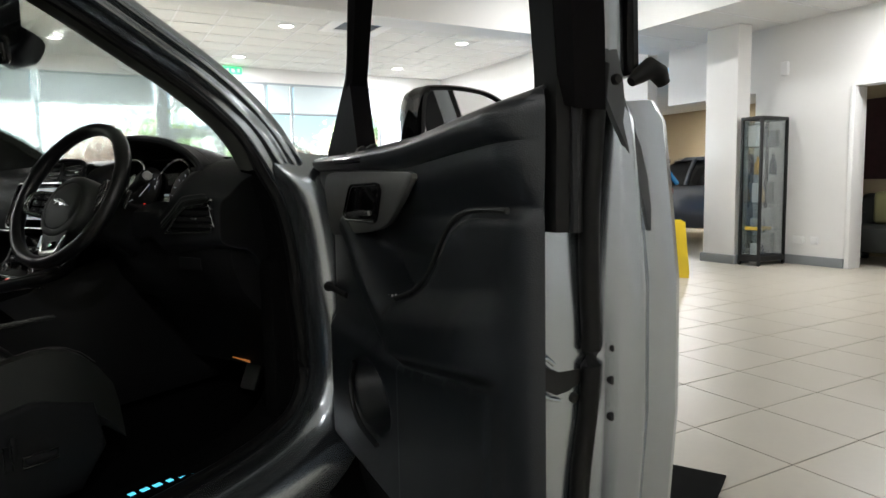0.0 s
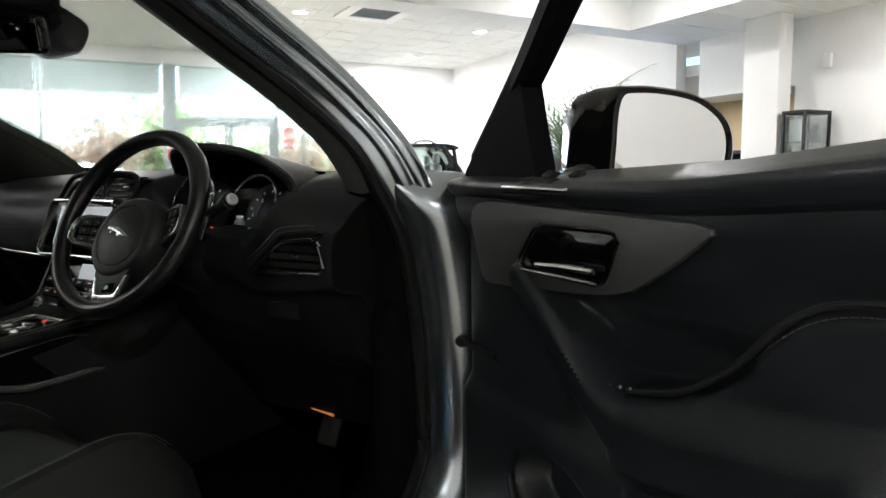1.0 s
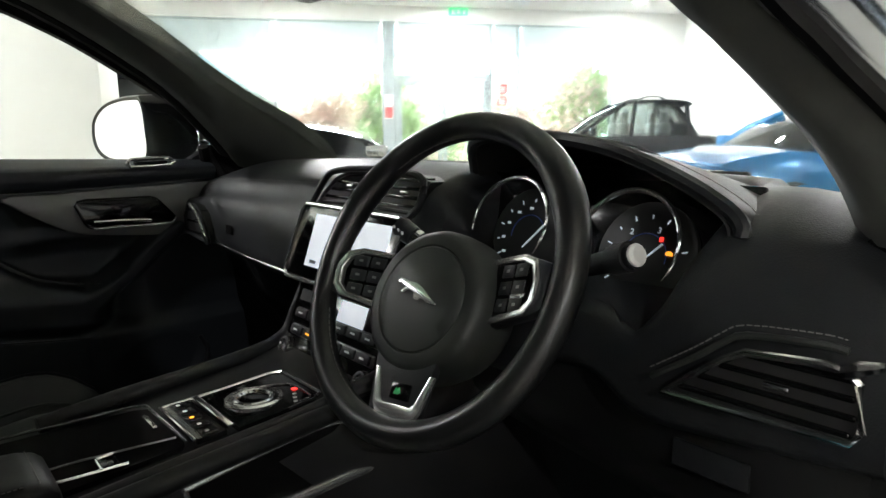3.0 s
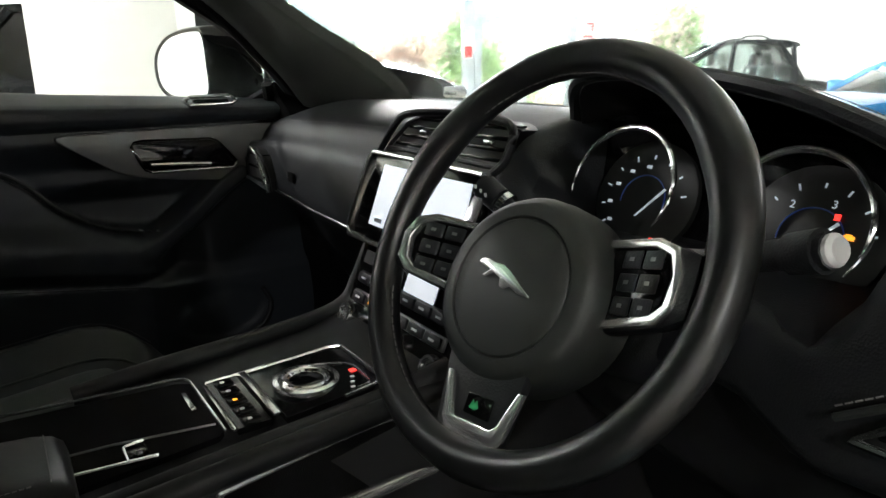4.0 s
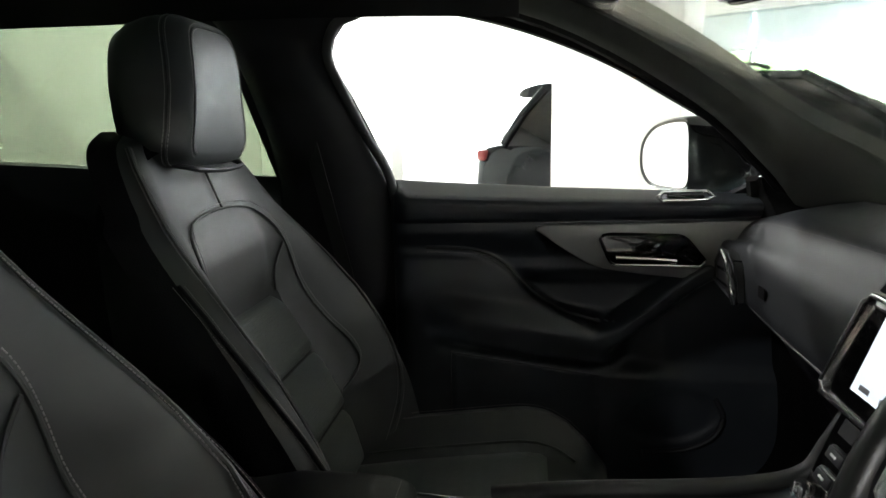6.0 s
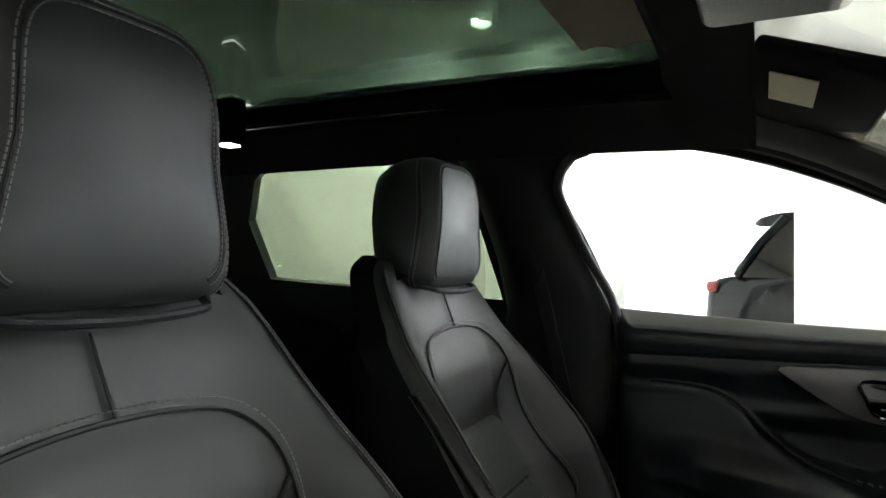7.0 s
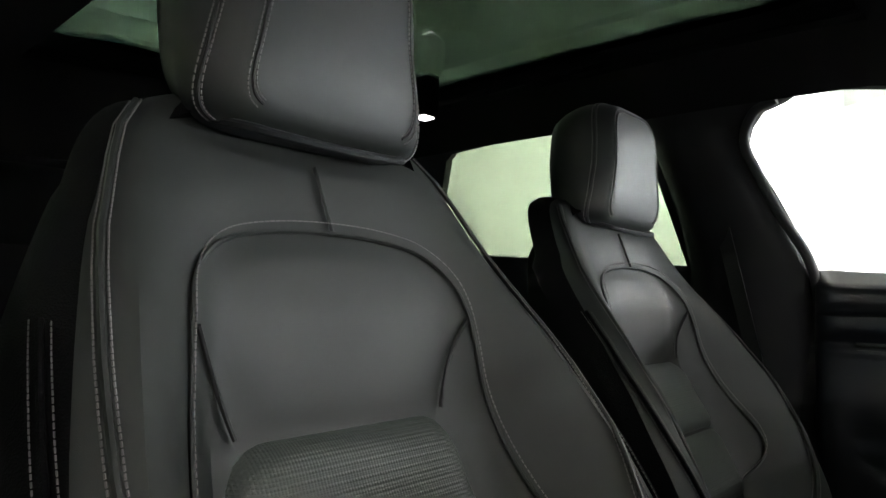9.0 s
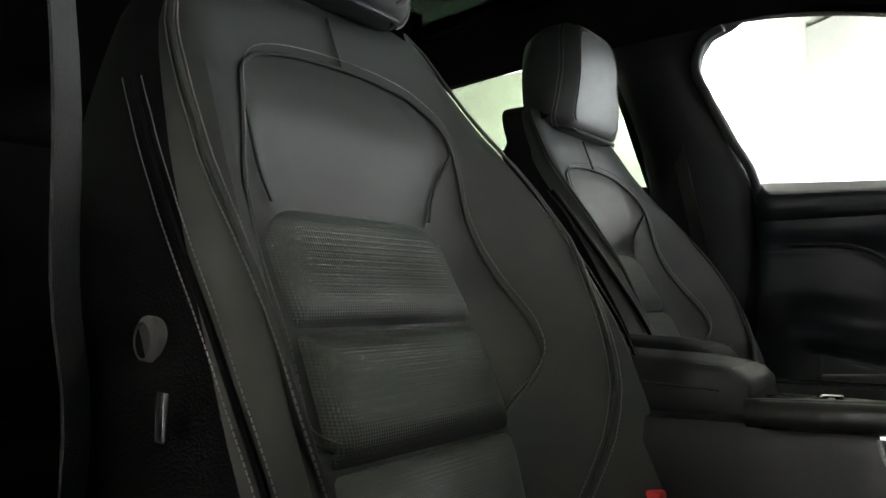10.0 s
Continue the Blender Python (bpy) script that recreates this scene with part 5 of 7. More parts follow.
for s in (-1, 1):
    part("stack_edge", tube(spline([(0.170 * s, 1.155, 0.93), (0.160 * s, 1.118, 0.87), (0.158 * s, 1.085, 0.825), (0.150 * s, 0.99, 0.808), (0.150 * s, 0.80, 0.793), (0.146 * s, 0.69, 0.782)], 5), 0.014, 16), M_CONSOLE, board, "padded leather console edge")


# --- centre console
def CZ(y):
    return 0.80 + 0.08 * (y - 0.9)


con = part("console", loft([[(x0, y, 0.42), (x1, y, 0.42), (x1 + 0.01, y, z - 0.03), (x1, y, z - 0.006), (x1 - 0.012, y, z), (x0 + 0.012, y, z), (x0, y, z - 0.006), (x0 - 0.01, y, z - 0.03)]
                            for y, x0, x1, z in ((0.10, -0.135, 0.13, 0.74), (0.45, -0.145, 0.135, CZ(0.45) - 0.008), (0.80, -0.152, 0.138, CZ(0.8) - 0.006), (1.0, -0.165, 0.145, CZ(1.0) - 0.004), (1.10, -0.19, 0.165, CZ(1.1) + 0.01), (1.20, -0.21, 0.19, 0.86), (1.60, -0.21, 0.19, 0.80))]), M_CONSOLE, car, "black leather centre console")
part("stitching", stitches([[(x, 0.60 + 0.48 * k / 24, CZ(0.60 + 0.48 * k / 24) + 0.002) for k in range(25)] for x in (0.108, 0.118, -0.140)]), M_THREAD, con)


def on_console(pts, h=0.0):
    return [Vector((x, y, CZ(y) + h)) for x, y in pts]


lid = [(-0.140, 0.58), (-0.085, 0.805), (-0.073, 0.820), (0.070, 0.822), (0.078, 0.815), (0.078, 0.66), (0.062, 0.58)]
# flat sheet: the open tray's shade is put into its near-black colour
part("tray_shade", loft([on_console(lid, -0.006), on_console(lid, 0.001)]), M_LINER, con, "flat near-black sheet for the tray's shaded recess")
part("tray_edge", tube(on_console([(-0.146, 0.58), (-0.088, 0.803), (-0.080, 0.815), (-0.070, 0.820), (0.079, 0.822)], 0.006), 0.0020, 6), M_CHROME, con, "chrome edge")
part("tray_edge", tube(on_console([(0.056, 0.665), (0.078, 0.751)], 0.006), 0.0022, 6), M_CHROME, con, "chrome edge")
part("tray_divider", tube(on_console([(0.006, 0.66), (0.018, 0.715), (0.052, 0.818)], 0.003), 0.0014, 6), M_TRIM, con, "thin grey edge in the tray")
part("tray_pull", rbox(0.050, 0.007, 0.006, (-0.012, 0.804, CZ(0.80) + 0.008), 0.002), M_CHROME, con, "chrome pull")
socket = part("power_socket", rbox(0.034, 0.024, 0.006, (0.055, 0.733, CZ(0.733) + 0.003), 0.003), M_GLOSSB, con, "square gloss black socket")
part("socket_edge", tube(on_console([(0.072, 0.722), (0.040, 0.722), (0.038, 0.726), (0.038, 0.743)], 0.007), 0.0018, 6), M_CHROME, socket, "chrome corner edge")
part("socket_edge", rbox(0.008, 0.006, 0.002, (0.060, 0.735, CZ(0.735) + 0.0065), 0.001), M_TRIM, socket)
strip_ = [(-0.050, 0.834), (-0.044, 0.872), (0.090, 0.872), (0.085, 0.834)]
part("switch_strip", loft([on_console(strip_, -0.002), on_console(strip_, 0.006)]), M_GLOSSB, con, "gloss black switch strip")
for k in range(5):
    part("mode_button", rbox(0.022, 0.022, 0.002, (-0.033 + 0.027 * k, 0.853, CZ(0.853) + 0.0068), 0.0008), M_GLOSSB, con)
    part("button_mark", rbox(0.0045, 0.005, 0.001, (-0.033 + 0.027 * k, 0.851, CZ(0.853) + 0.0080)), M_AMBER if k == 2 else M_WHITE, con)
part("strip_edge", rbox(0.138, 0.005, 0.006, (0.019, 0.830, CZ(0.83) + 0.006), 0.002), M_CHROME, con, "chrome bar")
part("strip_edge", rbox(0.130, 0.010, 0.006, (0.021, 0.880, CZ(0.88) + 0.006), 0.002), M_CHROME, con, "chrome bar")
gp = [(-0.048, 0.888), (-0.042, 1.000), (-0.032, 1.015), (0.085, 1.015), (0.096, 1.0), (0.096, 0.888)]
gear = part("gear_panel", loft([on_console(gp, -0.004), on_console(gp, 0.004)]), M_GLOSSB, con, "gloss black gear selector panel")
part("panel_edge", tube(on_console([(-0.050, 0.834), (-0.045, 0.888), (-0.040, 1.002), (-0.030, 1.018), (0.086, 1.018), (0.098, 1.002), (0.10, 0.96)], 0.005), 0.0028, 6), M_CHROME, gear, "chrome edge")
GX, GY = 0.030, 0.940
part("selector_ring", loft([[(GX + r * math.cos(t), GY + r * math.sin(t), CZ(GY) + h) for t in (2 * math.pi * k / 36 for k in range(36))] for r, h in ((0.043, 0.003), (0.042, 0.008), (0.036, 0.009), (0.035, 0.005))]), M_CHROME, gear, "chrome ring")
part("selector_dial", loft([[(GX + r * math.cos(t), GY + r * math.sin(t), CZ(GY) + h) for t in (2 * math.pi * k / 36 for k in range(36))] for r, h in ((0.030, 0.004), (0.030, 0.009), (0.0280, 0.0105), (0.025, 0.0100), (0.0225, 0.007))]), M_CHROME, gear, "chrome rotary gear dial")
part("dial_top", loft([[(GX + r * math.cos(t), GY + r * math.sin(t), CZ(GY) + h) for t in (2 * math.pi * k / 28 for k in range(28))] for r, h in ((0.0235, 0.0065), (0.02, 0.0075), (0.005, 0.0075))]), M_GLOSSB, gear)
part("selector_line", tube(spline(on_console([(0.090, 0.982), (0.088, 0.999), (0.075, 1.004), (0.03, 1.003), (0.004, 0.978), (-0.012, 0.94), (-0.006, 0.908)], 0.005), 4), 0.0014, 6), M_CHROME, gear, "thin chrome line round the dial")
part("gear_light", rbox(0.008, 0.008, 0.001, (0.045, 0.998, CZ(0.998) + 0.005)), M_REDGLOW, gear, "red lit gear letter")
for k in range(3):
    part("gear_mark", rbox(0.0035, 0.005, 0.001, (0.060 + 0.013 * k, 0.99 - 0.006 * k, CZ(0.99) + 0.005)), M_WHITE, gear)
part("side_rail", tube(spline([(0.128, 0.672, CZ(0.672) - 0.004), (0.132, 0.80, CZ(0.8)), (0.136, 0.98, CZ(0.98) + 0.002), (0.150, 1.08, CZ(1.08) + 0.02)], 5), 0.016, 16), M_CONSOLE, con, "padded leather rail")
# storage pocket in the console's flank: a flat near-black face carries its shade
pk = [(0.79, 0.776), (0.90, 0.790), (0.987, 0.797), (1.045, 0.786), (1.085, 0.755), (1.094, 0.715), (1.00, 0.708), (0.906, 0.708), (0.84, 0.724), (0.80, 0.750)]
px = 0.152
part("pocket", loft([[(px, y, z) for y, z in pk], [(px - 0.05, 0.945 + (y - 0.945) * 0.9, 0.735 + (z - 0.745) * 0.9) for y, z in pk]]), M_DARK, con, "flat near-black plate for the shaded storage pocket")
part("pocket_rim", tube(spline([(px + 0.003, y, z) for y, z in pk[:4]], 5), 0.0042, 8), M_SATIN, con, "chrome upper rim")
part("pocket_rim", tube(spline([(px + 0.004, y, z) for y, z in pk[3:] + pk[:1]], 5), [0.004] * 4 + [0.0085] * 26 + [0.004] * 6, 10), M_SATIN, con, "satin silver lower rim")
def arm_ring(x0, x1, y, top, low):
    """A soft rounded section of one armrest lid, its top a little crowned."""
    out = []
    for k in range(32):
        t = 2 * math.pi * k / 32
        cx, cz = math.copysign(abs(math.cos(t)) ** 0.30, math.cos(t)), math.copysign(abs(math.sin(t)) ** 0.38, math.sin(t))
        out.append(((x0 + x1) / 2 + (x1 - x0) / 2 * cx, y, (top + low) / 2 + (top - low) / 2 * cz))
    return out


for x0, x1, y1, top in ((-0.108, 0.002, 0.598, 0.836), (0.004, 0.126, 0.672, 0.827)):
    lid_ = part("armrest", loft([arm_ring(x0 + e, x1 - e, y, top - d, 0.752 + d * 0.5) for y, e, d in ((0.16, 0.004, 0.01), (0.18, 0.0, 0.002), (0.40, 0.0, 0.0), (y1 - 0.07, 0.0, 0.0), (y1 - 0.03, 0.001, 0.003), (y1 - 0.012, 0.003, 0.008), (y1 - 0.003, 0.006, 0.016), (y1, 0.012, 0.028))]), M_CONSOLE, con, "black leather armrest lid")
    xs = x1 - 0.010 if x0 > 0 else x0 + 0.010
    part("stitching", stitches([[(xs, 0.20 + (y1 - 0.235) * k / 16, top - 0.004) for k in range(17)], [(x0 + 0.012 + (x1 - x0 - 0.024) * k / 6, y1 - 0.020, top - 0.006) for k in range(7)]]), M_THREAD, lid_)
    part("seam", tube([(x1 + 0.0005 if x0 > 0 else x0 - 0.0005, 0.18 + (y1 - 0.21) * k / 8, 0.797) for k in range(9)], 0.0016, 6), M_BLACK, lid_)
part("buckle", rbox(0.02, 0.03, 0.012, (0.150, 0.578, 0.680), 0.004), M_RED, con, "red belt release button")

# --- steering wheel
WT = radians(28)
WU = Vector((0, math.sin(WT), math.cos(WT)))
# local x right, y up the wheel, z to the driver; the wheel is turned a little
W = frame_axes((0.343, 1.020, 1.047), (1, 0.05, 0.0), WU) @ Matrix.Rotation(radians(6), 4, "Z")
rim = part("steering_wheel", tube([W @ Vector((0.004 + 0.182 * math.cos(t), -0.008 + 0.182 * math.sin(t), 0)) for t in (2 * math.pi * k / 72 for k in range(72))], [0.0165 + 0.0022 * math.exp(-((abs(math.degrees(2 * math.pi * k / 72 - math.pi / 2) % 360 - 180) - 120) / 18) ** 2) for k in range(72)], 14, True), M_RIM, car, "black leather steering wheel")
part("stitching", stitches([[W @ Vector((0.004 + 0.1662 * math.cos(t), -0.008 + 0.1662 * math.sin(t), 0.003)) for t in (radians(a0 + 3 * k) for k in range(n))] for a0, n in ((20, 46), (200, 22), (275, 22))], 0.006), M_THREAD, rim)
HO = Vector((0.001, -0.041, -0.015))
hub_pts = lambda r, h: [W @ (HO + Vector((r * math.cos(t) * 1.02, r * math.sin(t), h))) for t in (2 * math.pi * k / 48 for k in range(48))]
part("airbag", loft([hub_pts(0.080, -0.055), hub_pts(0.089, -0.035), hub_pts(0.088, -0.012), hub_pts(0.0855, 0.004), hub_pts(0.081, 0.0125), hub_pts(0.074, 0.0168), hub_pts(0.064, 0.0178), hub_pts(0.0622, 0.0160), hub_pts(0.0605, 0.0182), hub_pts(0.045, 0.0215), hub_pts(0.015, 0.0225)]), M_LEATHER, rim, "round black airbag cover")
# leaping emblem: a plain slanted bright shape
EM = [(-0.034, 0.008), (-0.030, 0.0125), (-0.022, 0.0125), (-0.014, 0.010), (-0.004, 0.0095), (0.006, 0.005), (0.014, 0.000), (0.022, -0.006), (0.034, -0.013), (0.033, -0.015), (0.020, -0.0135), (0.010, -0.009), (0.004, -0.012), (-0.002, -0.010), (-0.004, -0.003), (-0.012, 0.000), (-0.020, -0.004), (-0.025, -0.003), (-0.018, 0.003), (-0.026, 0.005)]
part("emblem", plate(EM, 0.004, W @ Matrix.Translation(HO + Vector((0, 0.007, 0.0215))), 0.0007), M_SATIN, rim, "small bright metal emblem")
for s in (-1, 1):
    WS = W @ Matrix(((1, 0, 0, 0), (0, 1, 0, 0), (0.38 * s, 0, 1, -0.058), (0, 0, 0, 1)))      # switches slope down to the hub
    part("spoke", plate([(s * x, y) for x, y in ((0.05, 0.016), (0.10, 0.019), (0.150, 0.012), (0.168, 0.006), (0.168, -0.040), (0.148, -0.048), (0.09, -0.058), (0.05, -0.062))], 0.016, WS @ Matrix.Translation((0, 0, -0.014)), 0.004), M_SOFT, rim, "black wheel spoke")
    bez_pts = [(0.072, 0.017), (0.128, 0.018), (0.148, 0.011), (0.157, -0.008), (0.156, -0.034), (0.144, -0.047), (0.085, -0.056), (0.084, -0.0495), (0.136, -0.040), (0.1465, -0.032), (0.149, -0.011), (0.142, 0.004), (0.125, 0.0105), (0.072, 0.0105)]
    part("spoke_bezel", plate([(s * x, y) for x, y in bez_pts], 0.005, WS @ Matrix.Translation((0, 0, 0.001)), 0.0012), M_SATIN, rim, "satin silver switch surround")
    part("switch_panel", plate([(s * x, y) for x, y in ((0.078, 0.010), (0.125, 0.010), (0.139, 0.002), (0.145, -0.012), (0.143, -0.031), (0.136, -0.040), (0.084, -0.049))], 0.003, WS @ Matrix.Translation((0, 0, 0.001)), 0.001), M_GLOSSB, rim, "gloss black switch panel")
    for i in range(3):
        for j in range(2):
            part("wheel_button", rbox(0.020, 0.0145, 0.003, (0, 0, 0), 0.002, m=WS @ Matrix.Translation((s * (0.103 + 0.023 * j), 0.001 - 0.0185 * i, 0.0045))), M_SOFT, rim)
            part("button_mark", rbox(0.005, 0.003, 0.001, m=WS @ Matrix.Translation((s * (0.103 + 0.023 * j), 0.001 - 0.0185 * i, 0.006))), M_TRIM, rim)
    part("paddle", plate([(s * 0.128, 0.055), (s * 0.142, 0.060), (s * 0.150, 0.02), (s * 0.146, -0.035), (s * 0.136, -0.030)], 0.004, W @ Matrix.Translation((0.002 * s, 0, -0.062)), 0.001), M_SATIN, rim, "bright shift paddle")
part("spoke", plate([(-0.050, -0.09), (0.050, -0.09), (0.036, -0.182), (-0.036, -0.182)], 0.012, W @ Matrix.Translation((0, 0, -0.014)), 0.003), M_SOFT, rim, "black lower spoke")
part("lower_bezel", plate([(-0.045, -0.118), (-0.036, -0.158), (-0.028, -0.168), (0.028, -0.168), (0.036, -0.158), (0.045, -0.118), (0.039, -0.118), (0.027, -0.149), (0.021, -0.154), (-0.021, -0.154), (-0.027, -0.149), (-0.039, -0.118)], 0.006, W @ Matrix.Translation((0.007, -0.005, -0.004)), 0.0014), M_SATIN, rim, "satin silver lower bezel")
part("badge", rbox(0.030, 0.018, 0.003, (0, 0, 0), 0.001, m=W @ Matrix.Translation((0.007, -0.145, -0.002))), M_GLOSSB, rim)
part("badge_mark", plate([(-0.006, -0.0035), (-0.003, 0.004), (-0.0005, 0.001), (0.001, 0.004), (0.0045, -0.0015), (0.001, -0.004)], 0.001, W @ Matrix.Translation((0.004, -0.145, -0.0005))), mat("green enamel", (0.03, 0.35, 0.12), 0.3), rim, "small green badge mark")
part("column", loft([[W @ Vector((r * math.cos(t) * 1.1, -0.02 + r * math.sin(t), h)) for t in (2 * math.pi * k / 20 for k in range(20))] for r, h in ((0.045, -0.02), (0.055, -0.05), (0.062, -0.12), (0.065, -0.24))]), M_SOFT, car, "black steering column cover")
for s, tip in ((1, (0.566, 1.085, 1.079)), (-1, (0.188, 1.095, 1.068))):
    st = part("stalk", tube([(0.348 + 0.05 * s, 1.11, 1.03), (0.348 + 0.12 * s, 1.105, 1.045), tip], [0.010, 0.010, 0.013], 10), M_SOFT, car, "black column stalk")
    d = (Vector(tip) - Vector((0.348 + 0.12 * s, 1.105, 1.045))).normalized()
    part("stalk_collar", tube([Vector(tip) - d * 0.03, Vector(tip) - d * 0.006], [0.0145, 0.0155], 16), M_SOFT, st)
    if s < 0:
        part("stalk_band", tube([Vector(tip) - d * 0.042, Vector(tip) - d * 0.034], [0.0150, 0.0150], 16), M_CHROME, st, "thin bright band")
        for k in range(3):
            part("stalk_mark", rbox(0.004, 0.001, 0.004, (0, 0, 0), m=Matrix.Translation(Vector(tip) - d * (0.024 - 0.008 * k) + Vector((0, -0.0152, 0.004)))), M_WHITE, st)
    if s > 0:
        part("stalk_end", tube([Vector(tip) - d * 0.006, Vector(tip) + d * 0.003, Vector(tip) + d * 0.006], [0.0112, 0.0112, 0.0085], 16), M_DISC, st, "silver stalk end")
part("start_button", loft([[(0.500 + r * math.cos(t), 1.150 + h, 0.93 + r * math.sin(t)) for t in (2 * math.pi * k / 20 for k in range(20))] for r, h in ((0.014, 0.01), (0.014, -0.004), (0.011, -0.006), (0.010, -0.002))]), M_CHROME, board, "chrome ringed start button")
part("pedal", rbox(0.07, 0.02, 0.10, (0, 0, 0), 0.008, m=pose(0.40, 1.52, 0.46, -25, 0, 0)), M_TRIM, car, "metal-faced brake pedal")
part("pedal", rbox(0.05, 0.02, 0.14, (0, 0, 0), 0.008, m=pose(0.52, 1.55, 0.43, -25, 0, 0)), M_RUBBER, car, "black accelerator pedal")
# no lamp here: a glowing strip stands in for an amber reflection
part("pedal_glint", rbox(0.075, 0.006, 0.012, (0, 0, 0), 0.002, m=pose(0.432, 1.452, 0.532, -25, 6, 0)), glow("amber pedal reflection", (1.0, 0.36, 0.10), 0.16), car, "glowing amber strip for a reflection on the pedal")
part("footwell_side", rbox(0.05, 0.46, 0.48, (0.785, 1.46, 0.64), 0.02), M_DARK, car, "black footwell side panel")
part("footwell_side", rbox(0.05, 0.5, 0.7, (-0.82, 1.50, 0.74), 0.02), M_DARK, car, "black footwell side panel")
part("lower_dash", loft([[(x, y0, 0.92), (x, y0 + 0.004, 0.86), (x, y0 + 0.03, 0.80), (x, y0 + 0.09, 0.74), (x, y0 + 0.3, 0.70), (x, y0 + 0.3, 0.92)] for x, y0 in ((0.20, 1.20), (0.40, 1.17), (0.56, 1.15), (0.70, 1.145), (0.755, 1.16))]), M_CONSOLE, board, "black lower dash panel with a switch")
part("light_switch", rbox(0.08, 0.006, 0.03, (0.62, 1.150, 0.865), 0.002), M_SOFT, board)

# rear-view mirror
mir = part("rear_mirror", rbox(0.235, 0.03, 0.075, (0, 0, 0), 0.022, 4, m=pose(0.003, 0.98, 1.424, 12, 4, 18)), M_GLOSSB, car, "black rear-view mirror")
part("mirror_glass", rbox(0.222, 0.003, 0.062, (0, 0, 0), 0.001, m=pose(0.003, 0.98, 1.424, 12, 4, 18) @ Matrix.Translation((0, -0.0155, 0))), mat("dark mirror", (0.25, 0.25, 0.25), 0.03, metal=1.0, vary=0.02, rvary=0.01), mir, "dark mirror glass")
part("mirror_mount", loft([[(x, y, z) for x, y in ((-0.09, 0.93), (0.09, 0.93), (0.10, 1.00), (0.06, 1.08), (-0.06, 1.08), (-0.10, 1.00))] for z in (1.468, 1.50, 1.56)]), M_LINER, mir, "black mirror mount and light cover")
part("sensor_box", rbox(0.15, 0.10, 0.09, (0, 0, 0), 0.03, 3, m=pose(0.0, 1.09, 1.445, -25, 0, 0)), M_LINER, mir, "black sensor housing")


# --- doors: local s runs from the handle cup to the latch, q into the cabin, z up
def door_trim(M, parent, rise=0.0, climb=0.0, deep=0.055, end=0.625):
    def P(s, q, z):
        return M @ Vector((s, q, z))

    def fix(bm):
        bmesh.ops.recalc_face_normals(bm, faces=bm.faces[:])
        return bm
    sill_top = lambda s: rise * (1 - 0.6 * ease(s, 0.3, 0.62)) + lerp_table(s, [(-0.35, 1.118), (-0.07, 1.113), (0.08, 1.119), (0.33, 1.128), (0.56, 1.150), (0.64, 1.156)])
    crease = lambda s: climb * ease(s, 0.2, 0.66) + lerp_table(s, [(-0.35, 1.088), (-0.08, 1.084), (0.345, 1.074), (0.63, 1.070)])
    # top pad: from the glass over its rounded edge to the crease
    prof = [(-0.085, 0.060), (-0.075, 0.070), (-0.060, 0.071), (-0.035, 0.060), (-0.012, 0.049), (-0.004, 0.043), (0.0, 0.034), (-0.001, 0.020), (-0.006, 0.006), (-0.014, -0.003)]
    arm_edge = lambda s: lerp_table(s, [(0.0, 0.800), (0.20, 0.806), (0.56, 0.856), (0.63, 0.860)])
    arch = lambda s: lerp_table(s, ARCH)
    bar = [Vector((x, z)) for x, z in ((-0.02, 0.965), (0.012, 0.945), (0.056, 0.910), (0.10, 0.868), (0.14, 0.838), (0.19, 0.808))]

    def relief(s, z):
        """How far the lining stands into the cabin below the crease."""
        q = -0.018 - 0.030 * ease(crease(s) - z, 0.02, 0.09)
        cushion = ease(arch(s) - z, -0.008, 0.018) * ease(s, 0.17, 0.24)
        q += 0.017 * cushion
        q -= 0.030 * ease(0.965 - z, 0.0, 0.05) * (1 - cushion) * ease(s, 0.05, 0.12)
        w = z - arm_edge(s)
        k = 1 - ease(w, 0.004, 0.062) if w > 0 else 1 - 0.12 * ease(-w, 0.0, 0.045) - 0.88 * ease(-w, 0.045, 0.080)
        low = ease(-w, 0.05, 0.09)
        q += (-0.030 - q) * low
        q += (0.002 - q) * k * ease(s, 0.12, 0.20) * (1 - ease(s, 0.49, 0.605))
        near = min((Vector((s, z)) - (u + (v - u) * min(1, max(0, (Vector((s, z)) - u).dot(v - u) / (v - u).length_squared)))).length for u, v in zip(bar, bar[1:]))
        q = max(q, q + (0.002 - q) * (1 - ease(near, 0.012, 0.036)))
        hole = math.hypot((s - 0.04 - 0.25 * (0.63 - z)) / 0.115, (z - 0.625) / 0.072)
        q -= deep * (1 - ease(hole, 0.72, 1.02))
        if z < arm_edge(s) - 0.085 and 0.20 < s < 0.535:
            q += 0.004
        if z < 0.46:
            q -= 0.05 * ease(0.46 - z, 0.0, 0.06)
        return q

    def f(a, b):
        s = -0.31 + (0.31 + end) * a
        if b < 0.2:
            k = b / 0.2 * (len(prof) - 1)
            i = min(int(k), len(prof) - 2)
            q, dz = (prof[i][j] + (prof[i + 1][j] - prof[i][j]) * (k - i) for j in (0, 1))
            z = crease(s) + (dz * (sill_top(s) - crease(s)) / 0.072 if dz > 0 else dz)
        else:
            z = crease(s) - 0.003 - (b - 0.2) / 0.8 * 0.677
            q = relief(s, z)
        turn = min(1, max(0, (s - end + 0.047) / 0.047))
        q += (min(q, -0.055) - q) * (1 - math.sqrt(max(0, 1 - turn * turn))) - 0.03 * ease(-s, 0.24, 0.31)
        return P(s, q, z)
